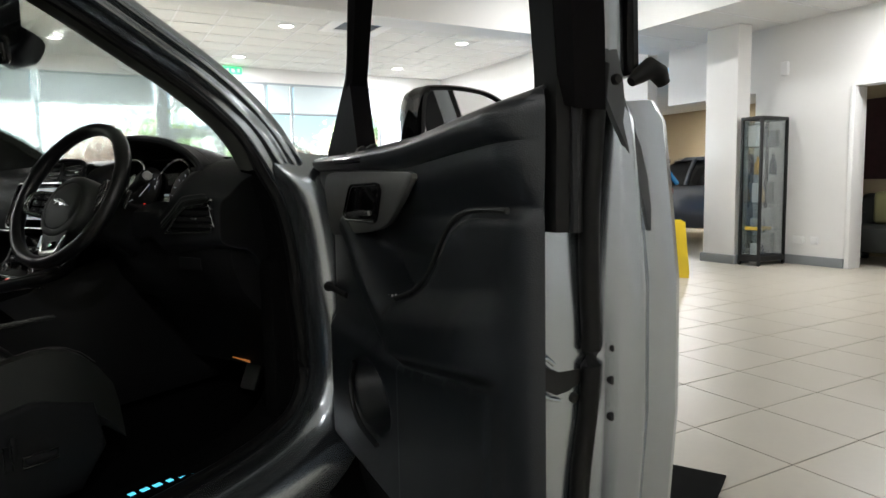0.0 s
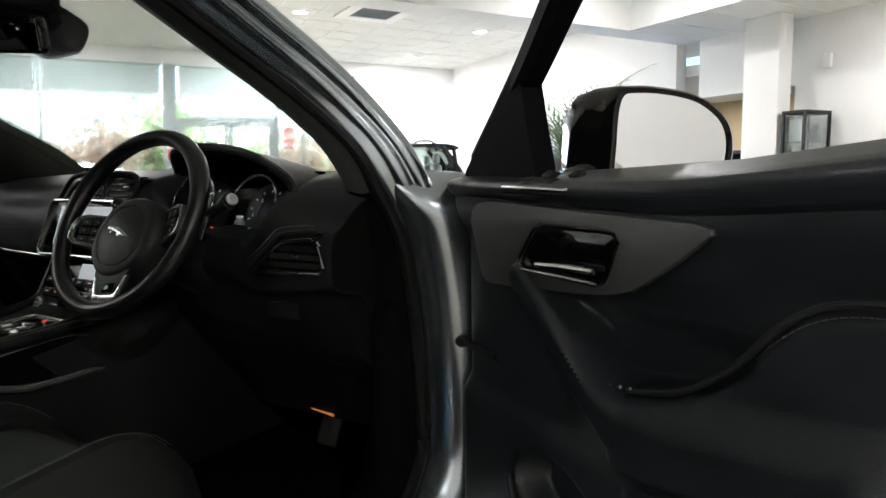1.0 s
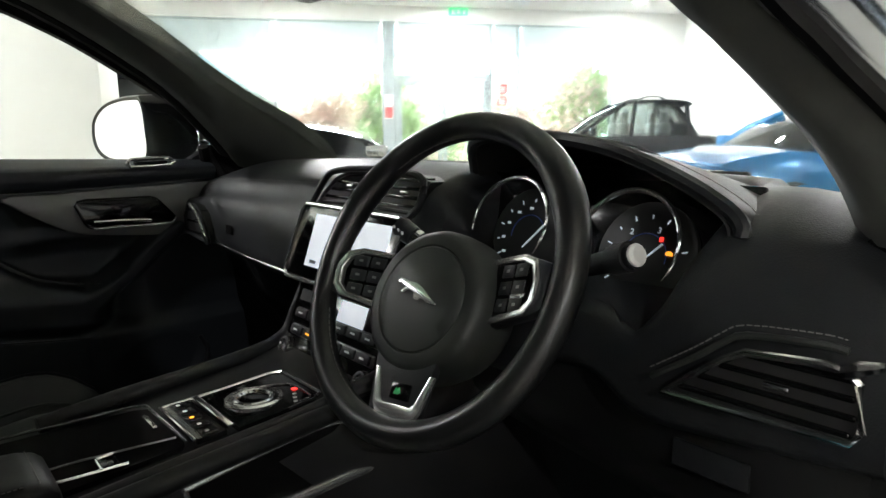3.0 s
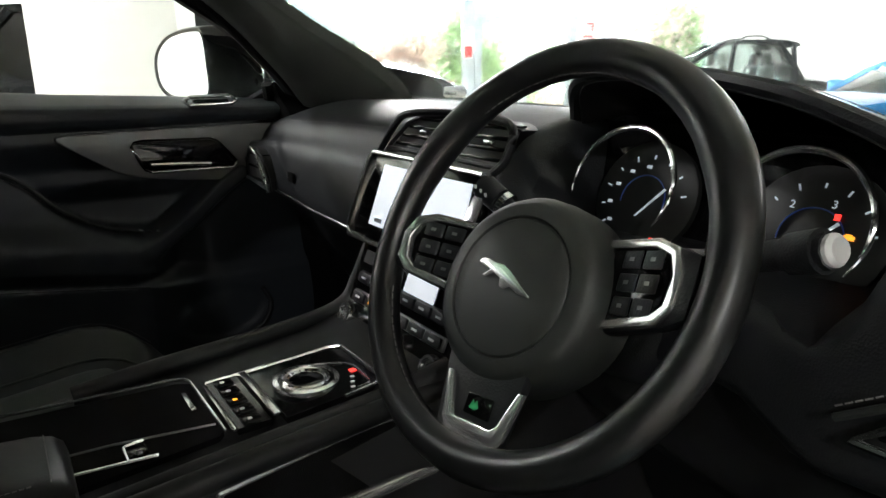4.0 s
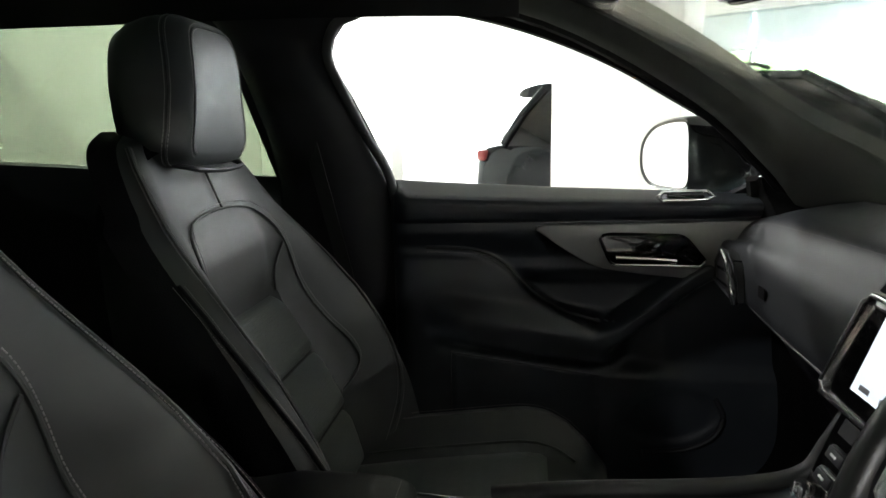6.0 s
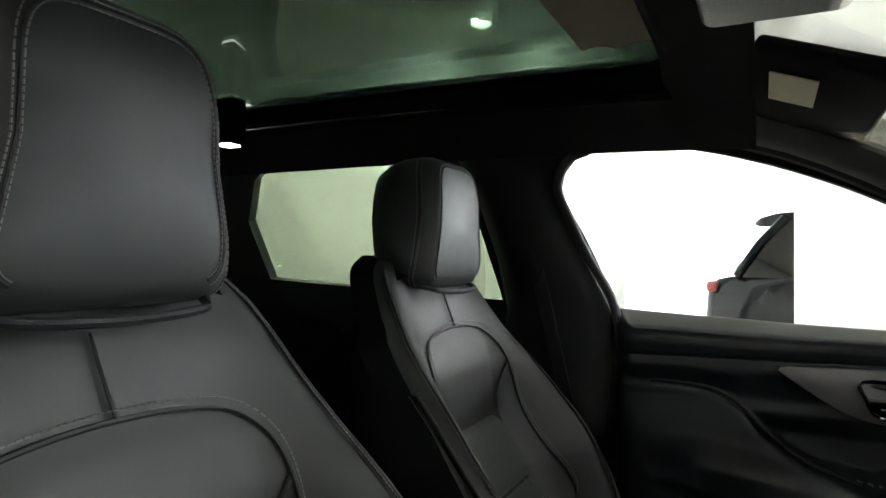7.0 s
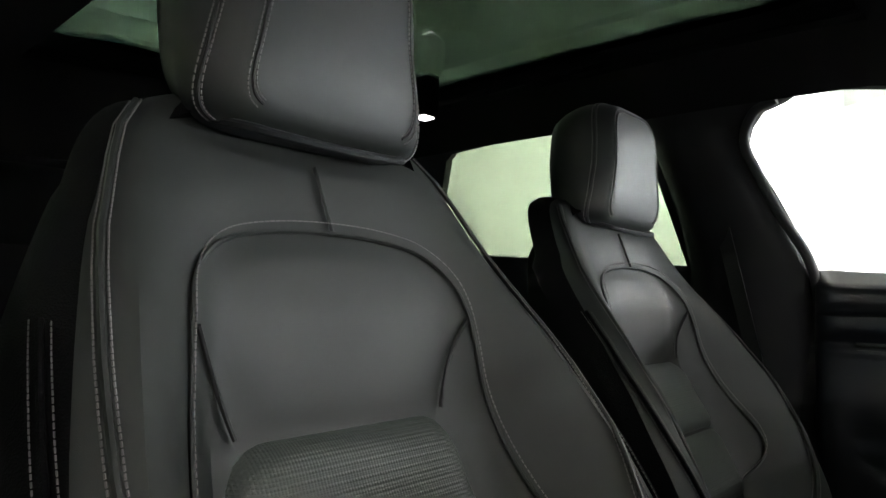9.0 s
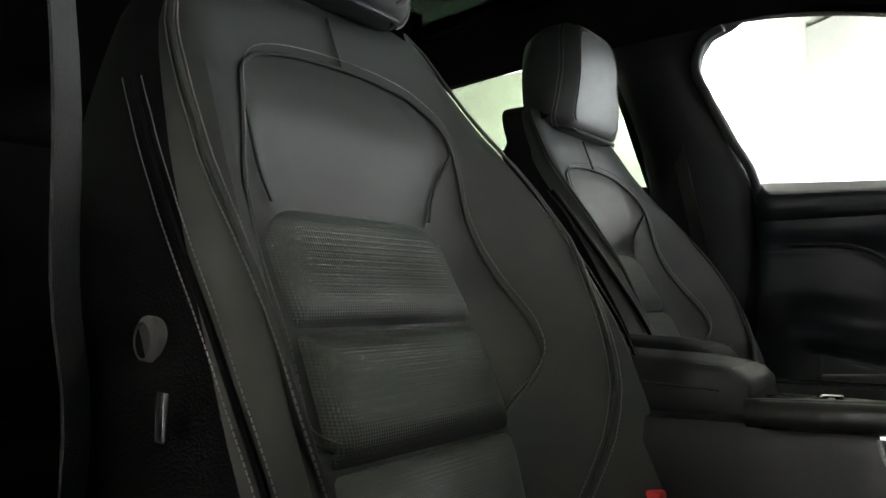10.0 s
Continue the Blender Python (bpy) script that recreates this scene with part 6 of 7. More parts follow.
    ARCH = [(0.15, 0.838), (0.20, 0.846), (0.24, 0.857), (0.29, 0.874), (0.335, 0.902), (0.368, 0.930), (0.40, 0.965), (0.437, 0.992), (0.48, 1.006), (0.54, 1.010), (0.63, 1.010)]
    panel = part("door_panel", fix(sheet(f, 140, 170, 0.004)), M_LINING, parent, "black door lining")

    def flat(outline, q, d, r=0.002):
        """A plate in the door's plane, its front at q + d."""
        bm = plate(outline, d, None, r)
        for v in bm.verts:
            v.co = P(v.co.x, q + v.co.z, v.co.y)
        return fix(bm)
    part("metal_trim", flat([(-0.176, 1.040), (-0.170, 1.058), (-0.155, 1.069), (-0.13, 1.0735), (-0.08, 1.075), (0.325, 1.066), (0.342, 1.062), (0.343, 1.055), (0.30, 1.024), (0.250, 0.992), (0.225, 0.979), (0.19, 0.970), (0.12, 0.960), (-0.05, 0.945), (-0.11, 0.941), (-0.128, 0.944), (-0.139, 0.954)], -0.016, 0.012, 0.004), M_TRIM, panel, "satin grey metal trim panel")
    part("handle_cup", flat([(0.0, 0.980), (-0.007, 0.985), (-0.009, 0.993), (0.026, 1.034), (0.035, 1.041), (0.048, 1.044), (0.186, 1.046), (0.200, 1.043), (0.206, 1.036), (0.190, 0.998), (0.183, 0.988), (0.170, 0.982)], -0.008, 0.006, 0.001), M_GLOSSB, panel, "gloss black handle recess")
    part("cup_rim", fix(tube([P(s, 0.0, z) for s, z in ((0.0, 0.979), (-0.009, 0.984), (-0.011, 0.993), (0.025, 1.036), (0.034, 1.043), (0.047, 1.047), (0.187, 1.049), (0.202, 1.046), (0.209, 1.037), (0.192, 0.997), (0.185, 0.986), (0.171, 0.980))], 0.0026, 6, True)), M_GLOSSB, panel)
    part("cup_rim", fix(tube([P(s, 0.001, z) for s, z in ((-0.011, 0.992), (0.0, 0.979), (0.175, 0.981))], 0.0028, 6)), M_CHROME, panel, "chrome lower edge")
    part("lever", fix(tube([P(s, 0.008, z) for s, z in ((0.05, 0.992), (0.11, 0.996), (0.175, 0.998))], 0.0048, 8)), M_CHROME, panel, "chrome door lever")
    # piped edge of the cushion, seams and the lip of the pocket
    line = [(x, z) for x, z in ARCH if 0.19 < x < 0.6] + [(0.588, 1.010)]
    part("piping", fix(tube([P(s, -0.027, z + 0.002) for s, z in spline2(line)], 0.0042, 8)), M_LEATHER, panel)
    part("stitching", stitches([[P(s, -0.029, z - 0.009) for s, z in spline2(line) if s > 0.38]]), M_THREAD, panel)
    part("seam", fix(tube([P(s, -0.027, arm_edge(s) - 0.086) for s in (0.20 + 0.335 * k / 12 for k in range(13))] + [P(0.536, -0.027, z) for z in (0.74, 0.66, 0.56, 0.48)], 0.0016, 6)), M_BLACK, panel, "dark seam in the lining")
    part("pocket_lip", fix(tube(spline([P(-0.055, -0.024, 0.672), P(-0.072, -0.020, 0.63), P(-0.05, -0.016, 0.585), P(0.01, -0.014, 0.555), P(0.10, -0.016, 0.545)], 6), 0.006, 8)), M_SOFT, panel, "black door pocket lip")
    for k in range(3):
        part("seat_memory_button", fix(tube([P(0.165 + 0.018 * k, -0.026, 0.845 + 0.003 * k), P(0.173 + 0.018 * k, -0.024, 0.849 + 0.003 * k)], 0.0022, 6)), M_TRIM, panel)
    return panel, P, fix


# passenger's door, shut
PM = Matrix(((0, 1, 0, -0.743), (-1, 0, 0, 1.100), (0, 0, 1, 0), (0, 0, 0, 1)))
pdoor = part("front_door", loft([[(-0.95, y, 0.40), (-0.89, y, 0.40), (-0.89, y, 1.0), (-0.89, y, 1.09), (-0.91, y, 1.09), (-0.95, y, 1.0)] for y in (0.46, 0.9, 1.42)]), M_PAINT, car, "silver passenger door, shut, with black lining")
panel, P, fix = door_trim(PM, pdoor, rise=0.018, deep=0.006, end=0.668)
part("switch_ring", tube([P(s, q, z) for s, q, z in ((0.085, 0.012, 1.119), (-0.005, 0.011, 1.121), (-0.018, 0.005, 1.128), (-0.008, -0.006, 1.138), (0.08, -0.006, 1.136), (0.092, 0.003, 1.127))], 0.0046, 8, True), M_CHROME, pdoor, "chrome switch surround")
part("switch", rbox(0.018, 0.075, 0.008, (-0.739, 1.062, 1.128), 0.003, m=None), M_GLOSSB, pdoor)
FRAME = [(-0.30, 0.10, 1.12), (-0.07, 0.055, 1.25), (0.066, 0.02, 1.325), (0.18, -0.008, 1.387), (0.295, -0.03, 1.436), (0.41, -0.045, 1.474), (0.52, -0.055, 1.500), (0.64, -0.062, 1.518), (0.735, -0.06, 1.516), (0.792, -0.035, 1.45), (0.745, 0.0, 1.35), (0.705, 0.045, 1.25), (0.667, 0.078, 1.14)]


def door_frame(P, ds=0.0, dy=0.0):
    path = spline([P(s + ds * ease(s, 0.3, 0.6), -y - dy * ease(s, 0.3, 0.6), z) for s, y, z in FRAME], 5)
    mid = sum(path, Vector()) / len(path)
    rings = []
    for i, p in enumerate(path):
        d = (path[min(i + 1, len(path) - 1)] - path[max(i - 1, 0)]).normalized()
        side = P(0, 1, 0) - P(0, 0, 0)
        o = d.cross(side).normalized()
        if o.dot(p - mid) < 0:
            o = -o
        rings.append([p + o * a + side * b for a, b in ((0.0, -0.02), (0.0, 0.012), (0.012, 0.022), (0.040, 0.018), (0.046, -0.02))])
    bm = loft(rings)
    bmesh.ops.recalc_face_normals(bm, faces=bm.faces[:])
    return bm


part("window_frame", door_frame(P), M_LINER, pdoor, "black window frame")
part("mirror_sail", plate([(0, 0), (0.30, 0), (0.16, 0.085)], 0.02, frame_axes((-0.80, 1.45, 1.115), (0, -1, 0), (0.35, 0, 1)), 0.004), M_SOFT, pdoor, "black mirror sail panel")


def door_mirror(o, axis, back, parent, wide=1.0):
    """Door mirror: o its middle, axis across the glass, back the way it looks (to the rear)."""
    m = frame_axes(o, axis, (0, 0, 1))
    if m.to_3x3().col[2].dot(Vector(back)) < 0:
        m = frame_axes(o, [-c for c in axis], (0, 0, 1))
    sgn = 1 if Vector(axis).dot(m.to_3x3().col[0]) > 0 else -1     # + towards the tip
    outline = [(-0.088, -0.070), (-0.02, -0.080), (0.05, -0.076), (0.088, -0.050), (0.098, -0.010), (0.088, 0.030), (0.050, 0.062), (0.0, 0.076), (-0.055, 0.080), (-0.084, 0.070), (-0.092, 0.0)]
    ol = [(p.x * sgn * 1.08 * wide, p.y * 1.06) for p in spline([(x, y, 0) for x, y in outline], 4, True)]
    sh = lambda k, z, dx=0.0: [m @ Vector((x * k + dx * sgn, y * k, z)) for x, y in ol]
    shell = loft([sh(0.93, 0.004), sh(0.99, 0.008), sh(1.04, 0.002), sh(1.07, -0.02), sh(1.08, -0.05, -0.016), sh(1.02, -0.085, -0.036), sh(0.86, -0.115, -0.055), sh(0.6, -0.138, -0.066), sh(0.25, -0.148, -0.07)])
    body = part("door_mirror", shell, M_GLOSSB, parent, "gloss black door mirror")
    gl = bmesh.new()
    gl.faces.new([gl.verts.new(p) for p in sh(0.90, 0.0052)])
    gl.normal_update()
    for fc in gl.faces:
        if fc.normal.dot(m.to_3x3().col[2]) < 0:
            fc.normal_flip()
    bmesh.ops.solidify(gl, geom=gl.faces[:], thickness=0.002)
    part("mirror_glass", gl, M_MIRROR, body, "mirror glass")
    part("mirror_foot", tube([m @ Vector((-0.09 * sgn, -0.055, -0.05)), m @ Vector((-0.15 * sgn, -0.07, -0.06))], [0.035, 0.03], 10), M_GLOSSB, body)
    return body


door_mirror((-1.0, 1.075, 1.205), (-0.97, -0.24, 0), (0.24, -0.97, 0), pdoor, 1.32)

# driver's door, open
dd = Vector((0.8358, -0.5491, 0))
dn = Vector((0.5491, 0.8358, 0))
DM = Matrix(((dd.x, -dn.x, 0, 1.126), (dd.y, -dn.y, 0, 1.139), (0, 0, 1, 0), (0, 0, 0, 1)))


def OD(s, y, z):
    return DM @ Vector((s, -y, z))


sec = [(-0.31, 0.10), (0.10, 0.105), (0.56, 0.105), (0.588, 0.098), (0.596, 0.046), (0.605, 0.052), (0.612, 0.060), (0.617, 0.069), (0.620, 0.080), (0.622, 0.092), (0.622, 0.104), (0.622, 0.114), (0.626, 0.124), (0.636, 0.132), (0.648, 0.140), (0.658, 0.149), (0.662, 0.157), (0.660, 0.166), (0.650, 0.175), (0.638, 0.184), (0.634, 0.192), (0.640, 0.200), (0.649, 0.209), (0.651, 0.220), (0.642, 0.234), (0.60, 0.246), (0.3, 0.256), (-0.1, 0.25), (-0.29, 0.20), (-0.335, 0.12)]
rings = []
for z, bul, cut in ((0.34, -0.03, 0.06), (0.40, -0.005, 0.03), (0.55, 0.01, 0.01), (0.75, 0.022, 0.0), (0.92, 0.02, 0.0), (1.03, 0.0, 0.0), (1.075, -0.012, 0.004), (1.10, -0.03, 0.01)):
    rings.append([OD(s - (cut if s > 0.3 else -cut), y + (bul * 0.7 * ease(y, 0.10, 0.20)), z + (0.042 * ease(s, 0.1, 0.64) * ease(y, 0.06, 0.14) if z > 1.05 else 0)) for s, y in sec])
bm = loft(rings)
ddoor = part("front_door", bm, M_PAINT, car, "silver driver's door, wide open, with black lining")
panel, P, fix = door_trim(DM, ddoor, climb=0.03)
part("window_frame", door_frame(P, -0.045, 0.012), M_LINER, ddoor, "black window frame")
# rear upright of the frame: black inner bar, silver face, black outer edge
RISE = [(0.640, 0.0, 0.987), (0.642, 0.0, 1.10), (0.648, -0.004, 1.17), (0.668, -0.024, 1.25), (0.692, -0.058, 1.34), (0.712, -0.088, 1.42), (0.72, -0.10, 1.47)]
for y0, y1, ds, nm, mt_, lab in ((0.060, 0.122, 0.0, "frame_bar", M_RUBBER, "black frame upright"), (0.122, 0.166, -0.006, "frame_face", M_PAINT, "silver painted face of the frame"), (0.165, 0.182, -0.002, "frame_edge", M_GLOSSB, "gloss black outer frame edge")):
    part(nm, fix(loft([[OD(s + ds, y + dy, z) for s, y in ((s0 - 0.045, y0), (s0 - 0.004, y0 + 0.003), (s0 + 0.002, y0 * 0.7 + y1 * 0.3), (s0 + 0.002, y0 * 0.3 + y1 * 0.7), (s0 - 0.004, y1 - 0.003), (s0 - 0.045, y1))] for s0, dy, z in (RISE if nm == "frame_bar" else RISE[2:])])), mt_, ddoor, lab)
part("frame_lip", fix(tube([OD(s0 + 0.004, 0.084 + dy, z) for s0, dy, z in RISE], 0.007, 8)), M_SOFT, ddoor, "rounded black lip of the frame")
part("rubber_stop", fix(tube([OD(0.652, y, z) for y, z in ((0.158, 1.160), (0.170, 1.168), (0.186, 1.178), (0.200, 1.172), (0.208, 1.160))], [0.006, 0.010, 0.013, 0.012, 0.008], 10)), M_RUBBER, ddoor, "black rubber corner piece")
# recessed channel curving down the painted end, and its drain plug
chan = [(0.651, 0.128, 1.196, 0.011), (0.652, 0.131, 1.165, 0.017), (0.653, 0.134, 1.140, 0.016), (0.655, 0.144, 1.115, 0.015), (0.657, 0.158, 1.085, 0.013), (0.658, 0.170, 1.050, 0.010), (0.659, 0.178, 1.015, 0.006), (0.659, 0.182, 0.985, 0.002)]
# the paint is only creased here; its shade is put in as dark grey
part("channel", fix(loft([[OD(s - 0.004, y - w, z), OD(s + 0.0012, y - w * 0.8, z), OD(s - 0.001, y, z), OD(s + 0.0012, y + w * 0.8, z), OD(s - 0.004, y + w, z)] for s, y, z, w in chan])), mat("crease shade grey", (0.07, 0.075, 0.08), 0.45, vary=0.2, scale=12), ddoor, "dark grey strip for the shade in the door end's crease")
part("door_seal", fix(tube(spline([OD(s, y, z) for s, y, z in ((0.600, 0.088, 0.36), (0.624, 0.098, 0.55), (0.628, 0.104, 0.68), (0.630, 0.116, 0.78), (0.630, 0.118, 0.86), (0.634, 0.112, 0.94), (0.640, 0.108, 1.02), (0.644, 0.112, 1.12), (0.646, 0.116, 1.18))], 4), 0.0125, 10)), M_RUBBER, ddoor, "black rubber door seal")
la = part("latch", fix(loft([[OD(0.6185 + 0.10 * max(0, y - 0.055), y, z) for y, z in ((0.056, 0.796), (0.056, 0.826), (0.066, 0.820), (0.078, 0.815), (0.096, 0.816), (0.112, 0.816), (0.114, 0.806), (0.104, 0.797), (0.090, 0.790), (0.074, 0.787))], [OD(0.588, 0.085 + (y - 0.085) * 0.7, 0.805 + (z - 0.805) * 0.7) for y, z in ((0.056, 0.796), (0.056, 0.826), (0.066, 0.820), (0.078, 0.815), (0.096, 0.816), (0.112, 0.816), (0.114, 0.806), (0.104, 0.797), (0.090, 0.790), (0.074, 0.787))]])), M_BLACK, ddoor, "black latch opening")
part("latch_edge", fix(tube(spline([OD(0.6195 + 0.10 * max(0, y - 0.055), y, z) for y, z in ((0.070, 0.826), (0.058, 0.834), (0.049, 0.822), (0.050, 0.798), (0.060, 0.786), (0.078, 0.780))], 4), 0.0028, 8)), M_PAINT, ddoor, "pressed painted edge round the latch")
for s, y, z, k_ in ((0.656, 0.163, 0.997, 0.0085), (0.640, 0.145, 0.842, 0.0065), (0.640, 0.143, 0.802, 0.0065), (0.640, 0.143, 0.756, 0.0065), (0.622, 0.098, 0.781, 0.0065), (0.654, 0.135, 1.162, 0.0065)):
    part("bolt", fix(loft([[OD(s + h, y + r * math.cos(t), z + r * math.sin(t)) for t in (2 * math.pi * k / 14 for k in range(14))] for r, h in ((k_, -0.012), (k_, 0.002), (k_ * 0.75, 0.004), (k_ * 0.5, 0.0042))])), M_BLACK, ddoor, "dark bolt head")
sail = part("mirror_sail", fix(loft([[OD(s, y, z) for s, z in ((-0.27, 1.09), (-0.02, 1.09), (-0.030, 1.13), (-0.052, 1.20), (-0.075, 1.285), (-0.09, 1.28), (-0.255, 1.125))] for y in (0.038, 0.078)])), M_LINER, ddoor, "black mirror sail panel")
pk = part("switch_pack", fix(loft([[OD(s, y, z + h) for s, y, z in ((-0.052, -0.003, 1.094), (0.112, -0.003, 1.091), (0.128, 0.050, 1.114), (0.0, 0.050, 1.116))] for h in (-0.004, 0.005)])), M_GLOSSB, ddoor, "black window switch panel")
part("switch_ring", fix(tube([OD(s, y, z) for s, y, z in ((-0.058, 0.002, 1.101), (-0.050, -0.005, 1.099), (0.108, -0.005, 1.096), (0.117, 0.0, 1.098), (0.133, 0.050, 1.120))], 0.003, 6)), M_CHROME, pk, "chrome edge")
for k in range(4):
    part("switch", fix(rbox(0.022, 0.016, 0.01, (0.0, 0, 0), 0.003, m=DM @ Matrix.Translation((0.0 + 0.032 * k, -0.008 - 0.018 * (k % 2), 1.105 + 0.011 * (k % 2))) @ Matrix.Rotation(radians(-32), 4, "X"))), M_SOFT, pk)
door_mirror(OD(0.006, 0.272, 1.166), tuple(dn * 0.95 + dd * 0.31), tuple(dd * 0.95 - dn * 0.31), ddoor)
part("check_strap", tube([(0.905, 1.318, 0.806), (0.925, 1.308, 0.806), (0.938, 1.302, 0.805), (0.985, 1.278, 0.800), (1.02, 1.26, 0.798)], [0.013, 0.013, 0.007, 0.007, 0.007], 10), M_BLACK, car, "black door check strap")

# ---------------------------------------------------------------- other cars and the plant
M_DARKGLASS = pane_mat("dark car glass", (0.02, 0.022, 0.022), 1.0)


def other_car(name, label, m, paint, L=4.6, wd=1.9, H=1.68, bonnet=1.05, belt=1.05, screen=0.62, tail=-2.05, rails=True, glass=None, seats=None, open_top=False, detail=False):
    """A whole car: body, cabin glass, roof, pillars, lamps, wheels. Local y is its front."""
    c = thing(name, label, "car", m=m)
    h = L / 2
    secs = []
    for y, w, z0, z1 in ((-h, 0.80, 0.50, 0.95), (-h + 0.12, 0.92, 0.32, belt - 0.02), (-h + 0.9, 1.0, 0.28, belt + 0.02), (0, 1.0, 0.26, belt), (min(screen + 0.35, h - 1.1), 1.0, 0.26, belt - 0.02), (h - 0.9, 0.99, 0.28, bonnet - 0.02), (h - 0.35, 0.93, 0.30, bonnet - 0.10), (h - 0.08, 0.82, 0.34, bonnet - 0.22), (h, 0.70, 0.42, bonnet - 0.36)):
        q = wd / 2 * w
        ring = [(-q * 0.9, y, z0), (q * 0.9, y, z0), (q * 0.98, y, z0 + 0.12), (q, y, (z0 + z1) / 2), (q * 0.97, y, z1 - 0.10), (q * 0.90, y, z1 - 0.01), (q * 0.6, y, z1 + 0.02), (0, y, z1 + 0.03), (-q * 0.6, y, z1 + 0.02), (-q * 0.90, y, z1 - 0.01), (-q * 0.97, y, z1 - 0.10), (-q, y, (z0 + z1) / 2), (-q * 0.98, y, z0 + 0.12)]
        secs.append(ring)
    lines = [spline(line, 4) for line in zip(*secs)]
    part("body", loft([list(r) for r in zip(*lines)]), paint, c)
    g = glass or M_DARKGLASS
    q = wd / 2
    if not open_top:
        def cab(z, front, rear, w):
            return [(x * q * w, y, z) for x, y in ((-1, rear + 0.10), (-0.8, rear), (0.8, rear), (1, rear + 0.10), (1, front - 0.25), (0.75, front), (-0.75, front), (-1, front - 0.25))]
        part("cabin_glass", loft([cab(belt - 0.01, screen + 0.42, tail - 0.08, 0.91), cab((belt + H) / 2, screen + 0.02, tail + 0.12, 0.84), cab(H - 0.07, screen - 0.42, tail + 0.32, 0.75)], caps=False), g, c, "dark side glass")
        part("roof", loft([cab(H - 0.075, screen - 0.40, tail + 0.28, 0.765), cab(H - 0.02, screen - 0.50, tail + 0.22, 0.74), cab(H, screen - 0.75, tail + 0.5, 0.55)]), paint, c)
        for s in (-1, 1):
            for y0, y1 in ((screen + 0.28, screen - 0.46), (-0.25, -0.32), (-1.15, -1.12), (tail + 0.04, tail + 0.38)):
                part("pillar", tube([(s * q * 0.915, y0, belt), (s * q * 0.85, (y0 + y1) / 2, (belt + H) / 2), (s * q * 0.76, y1, H - 0.06)], 0.035, 8), paint, c)
            if rails:
                part("roof_rail", tube([(s * q * 0.66, screen - 0.7, H), (s * q * 0.66, screen - 0.8, H + 0.04), (s * q * 0.66, tail + 0.6, H + 0.04), (s * q * 0.66, tail + 0.5, H)], 0.014, 8), M_BLACK, c)
            part("door_mirror", rbox(0.20, 0.10, 0.15, (s * (q + 0.08), screen + 0.10, belt + 0.06), 0.04, 3), paint, c)
        part("spoiler", loft([[(-q * w, y, z0), (q * w, y, z0), (q * w * 0.97, y, z1), (-q * w * 0.97, y, z1)] for w, y, z0, z1 in ((0.60, tail + 0.03, H - 0.10, H - 0.075), (0.68, tail + 0.12, H - 0.125, H - 0.045), (0.72, tail + 0.28, H - 0.13, H - 0.018), (0.70, tail + 0.55, H - 0.06, H - 0.003))]), paint, c)
    for s in (-1, 1):
        part("tail_lamp", rbox(0.34, 0.10, 0.10, (s * (q - 0.24), -h + 0.10, belt - 0.10), 0.03, 3), mat("red lamp glass", (0.22, 0.04, 0.04), 0.15, vary=0.1), c, "red tail lamp")
        part("headlamp", rbox(0.34, 0.20, 0.10, (s * (q - 0.27), h - 0.16, bonnet - 0.24), 0.03, 3), M_CHROME, c, "bright headlamp")
        for y in (h - 0.95, -h + 0.95):
            wl = part("wheel", loft([[(s * (q - 0.12) + a, y + r * math.cos(t), 0.36 + r * math.sin(t)) for t in (2 * math.pi * k / 26 for k in range(26))] for a, r in ((-0.11, 0.22), (-0.115, 0.32), (-0.09, 0.355), (0.09, 0.355), (0.115, 0.32), (0.11, 0.22))]), M_RUBBER, c, "black tyre")
            part("rim", loft([[(s * (q - 0.12) + a * s, y + r * math.cos(t), 0.36 + r * math.sin(t)) for t in (2 * math.pi * k / 26 for k in range(26))] for a, r in ((-0.08, 0.23), (0.105, 0.235), (0.09, 0.19), (0.06, 0.04))]), M_CHROME, wl, "bright alloy rim")
    if detail:
        # tailgate: rear screen, handle strip, plate recess, bumper; and the bright frame of the windscreen
        part("rear_screen", loft([[(x * q * w, y, z) for x in (-1, 1)] + [(x * q * w, y + 0.02, z) for x in (1, -1)] for w, y, z in ((0.76, tail - 0.065, belt + 0.06), (0.69, tail + 0.105, (belt + H) / 2), (0.60, tail + 0.262, H - 0.12))]), g, c, "dark rear screen")
        part("tailgate_strip", rbox(wd * 0.56, 0.03, 0.035, (0, -h + 0.035, belt - 0.09), 0.01), M_GLOSSB, c, "gloss black strip across the tailgate")
        part("plate_recess", rbox(0.60, 0.03, 0.16, (0, -h - 0.005, 0.72), 0.02), M_BLACK, c)
        part("plate", rbox(0.52, 0.01, 0.11, (0, -h - 0.022, 0.72), 0.004), M_YELLOW, c, "yellow number plate with plain bars")
        part("rear_bumper", rbox(wd * 0.9, 0.16, 0.22, (0, -h + 0.06, 0.48), 0.06, 3), M_SOFT, c, "black rear bumper")
        part("rear_wiper", tube([(0.0, tail - 0.075, belt + 0.12), (0.34, tail - 0.07, belt + 0.15)], 0.009, 6), M_BLACK, c)
        part("badge", loft([[(r * math.cos(t), -h - 0.004 - e, belt - 0.22 + r * math.sin(t)) for t in (2 * math.pi * k / 20 for k in range(20))] for r, e in ((0.05, 0.0), (0.05, 0.006), (0.03, 0.008))]), M_CHROME, c, "small round badge")
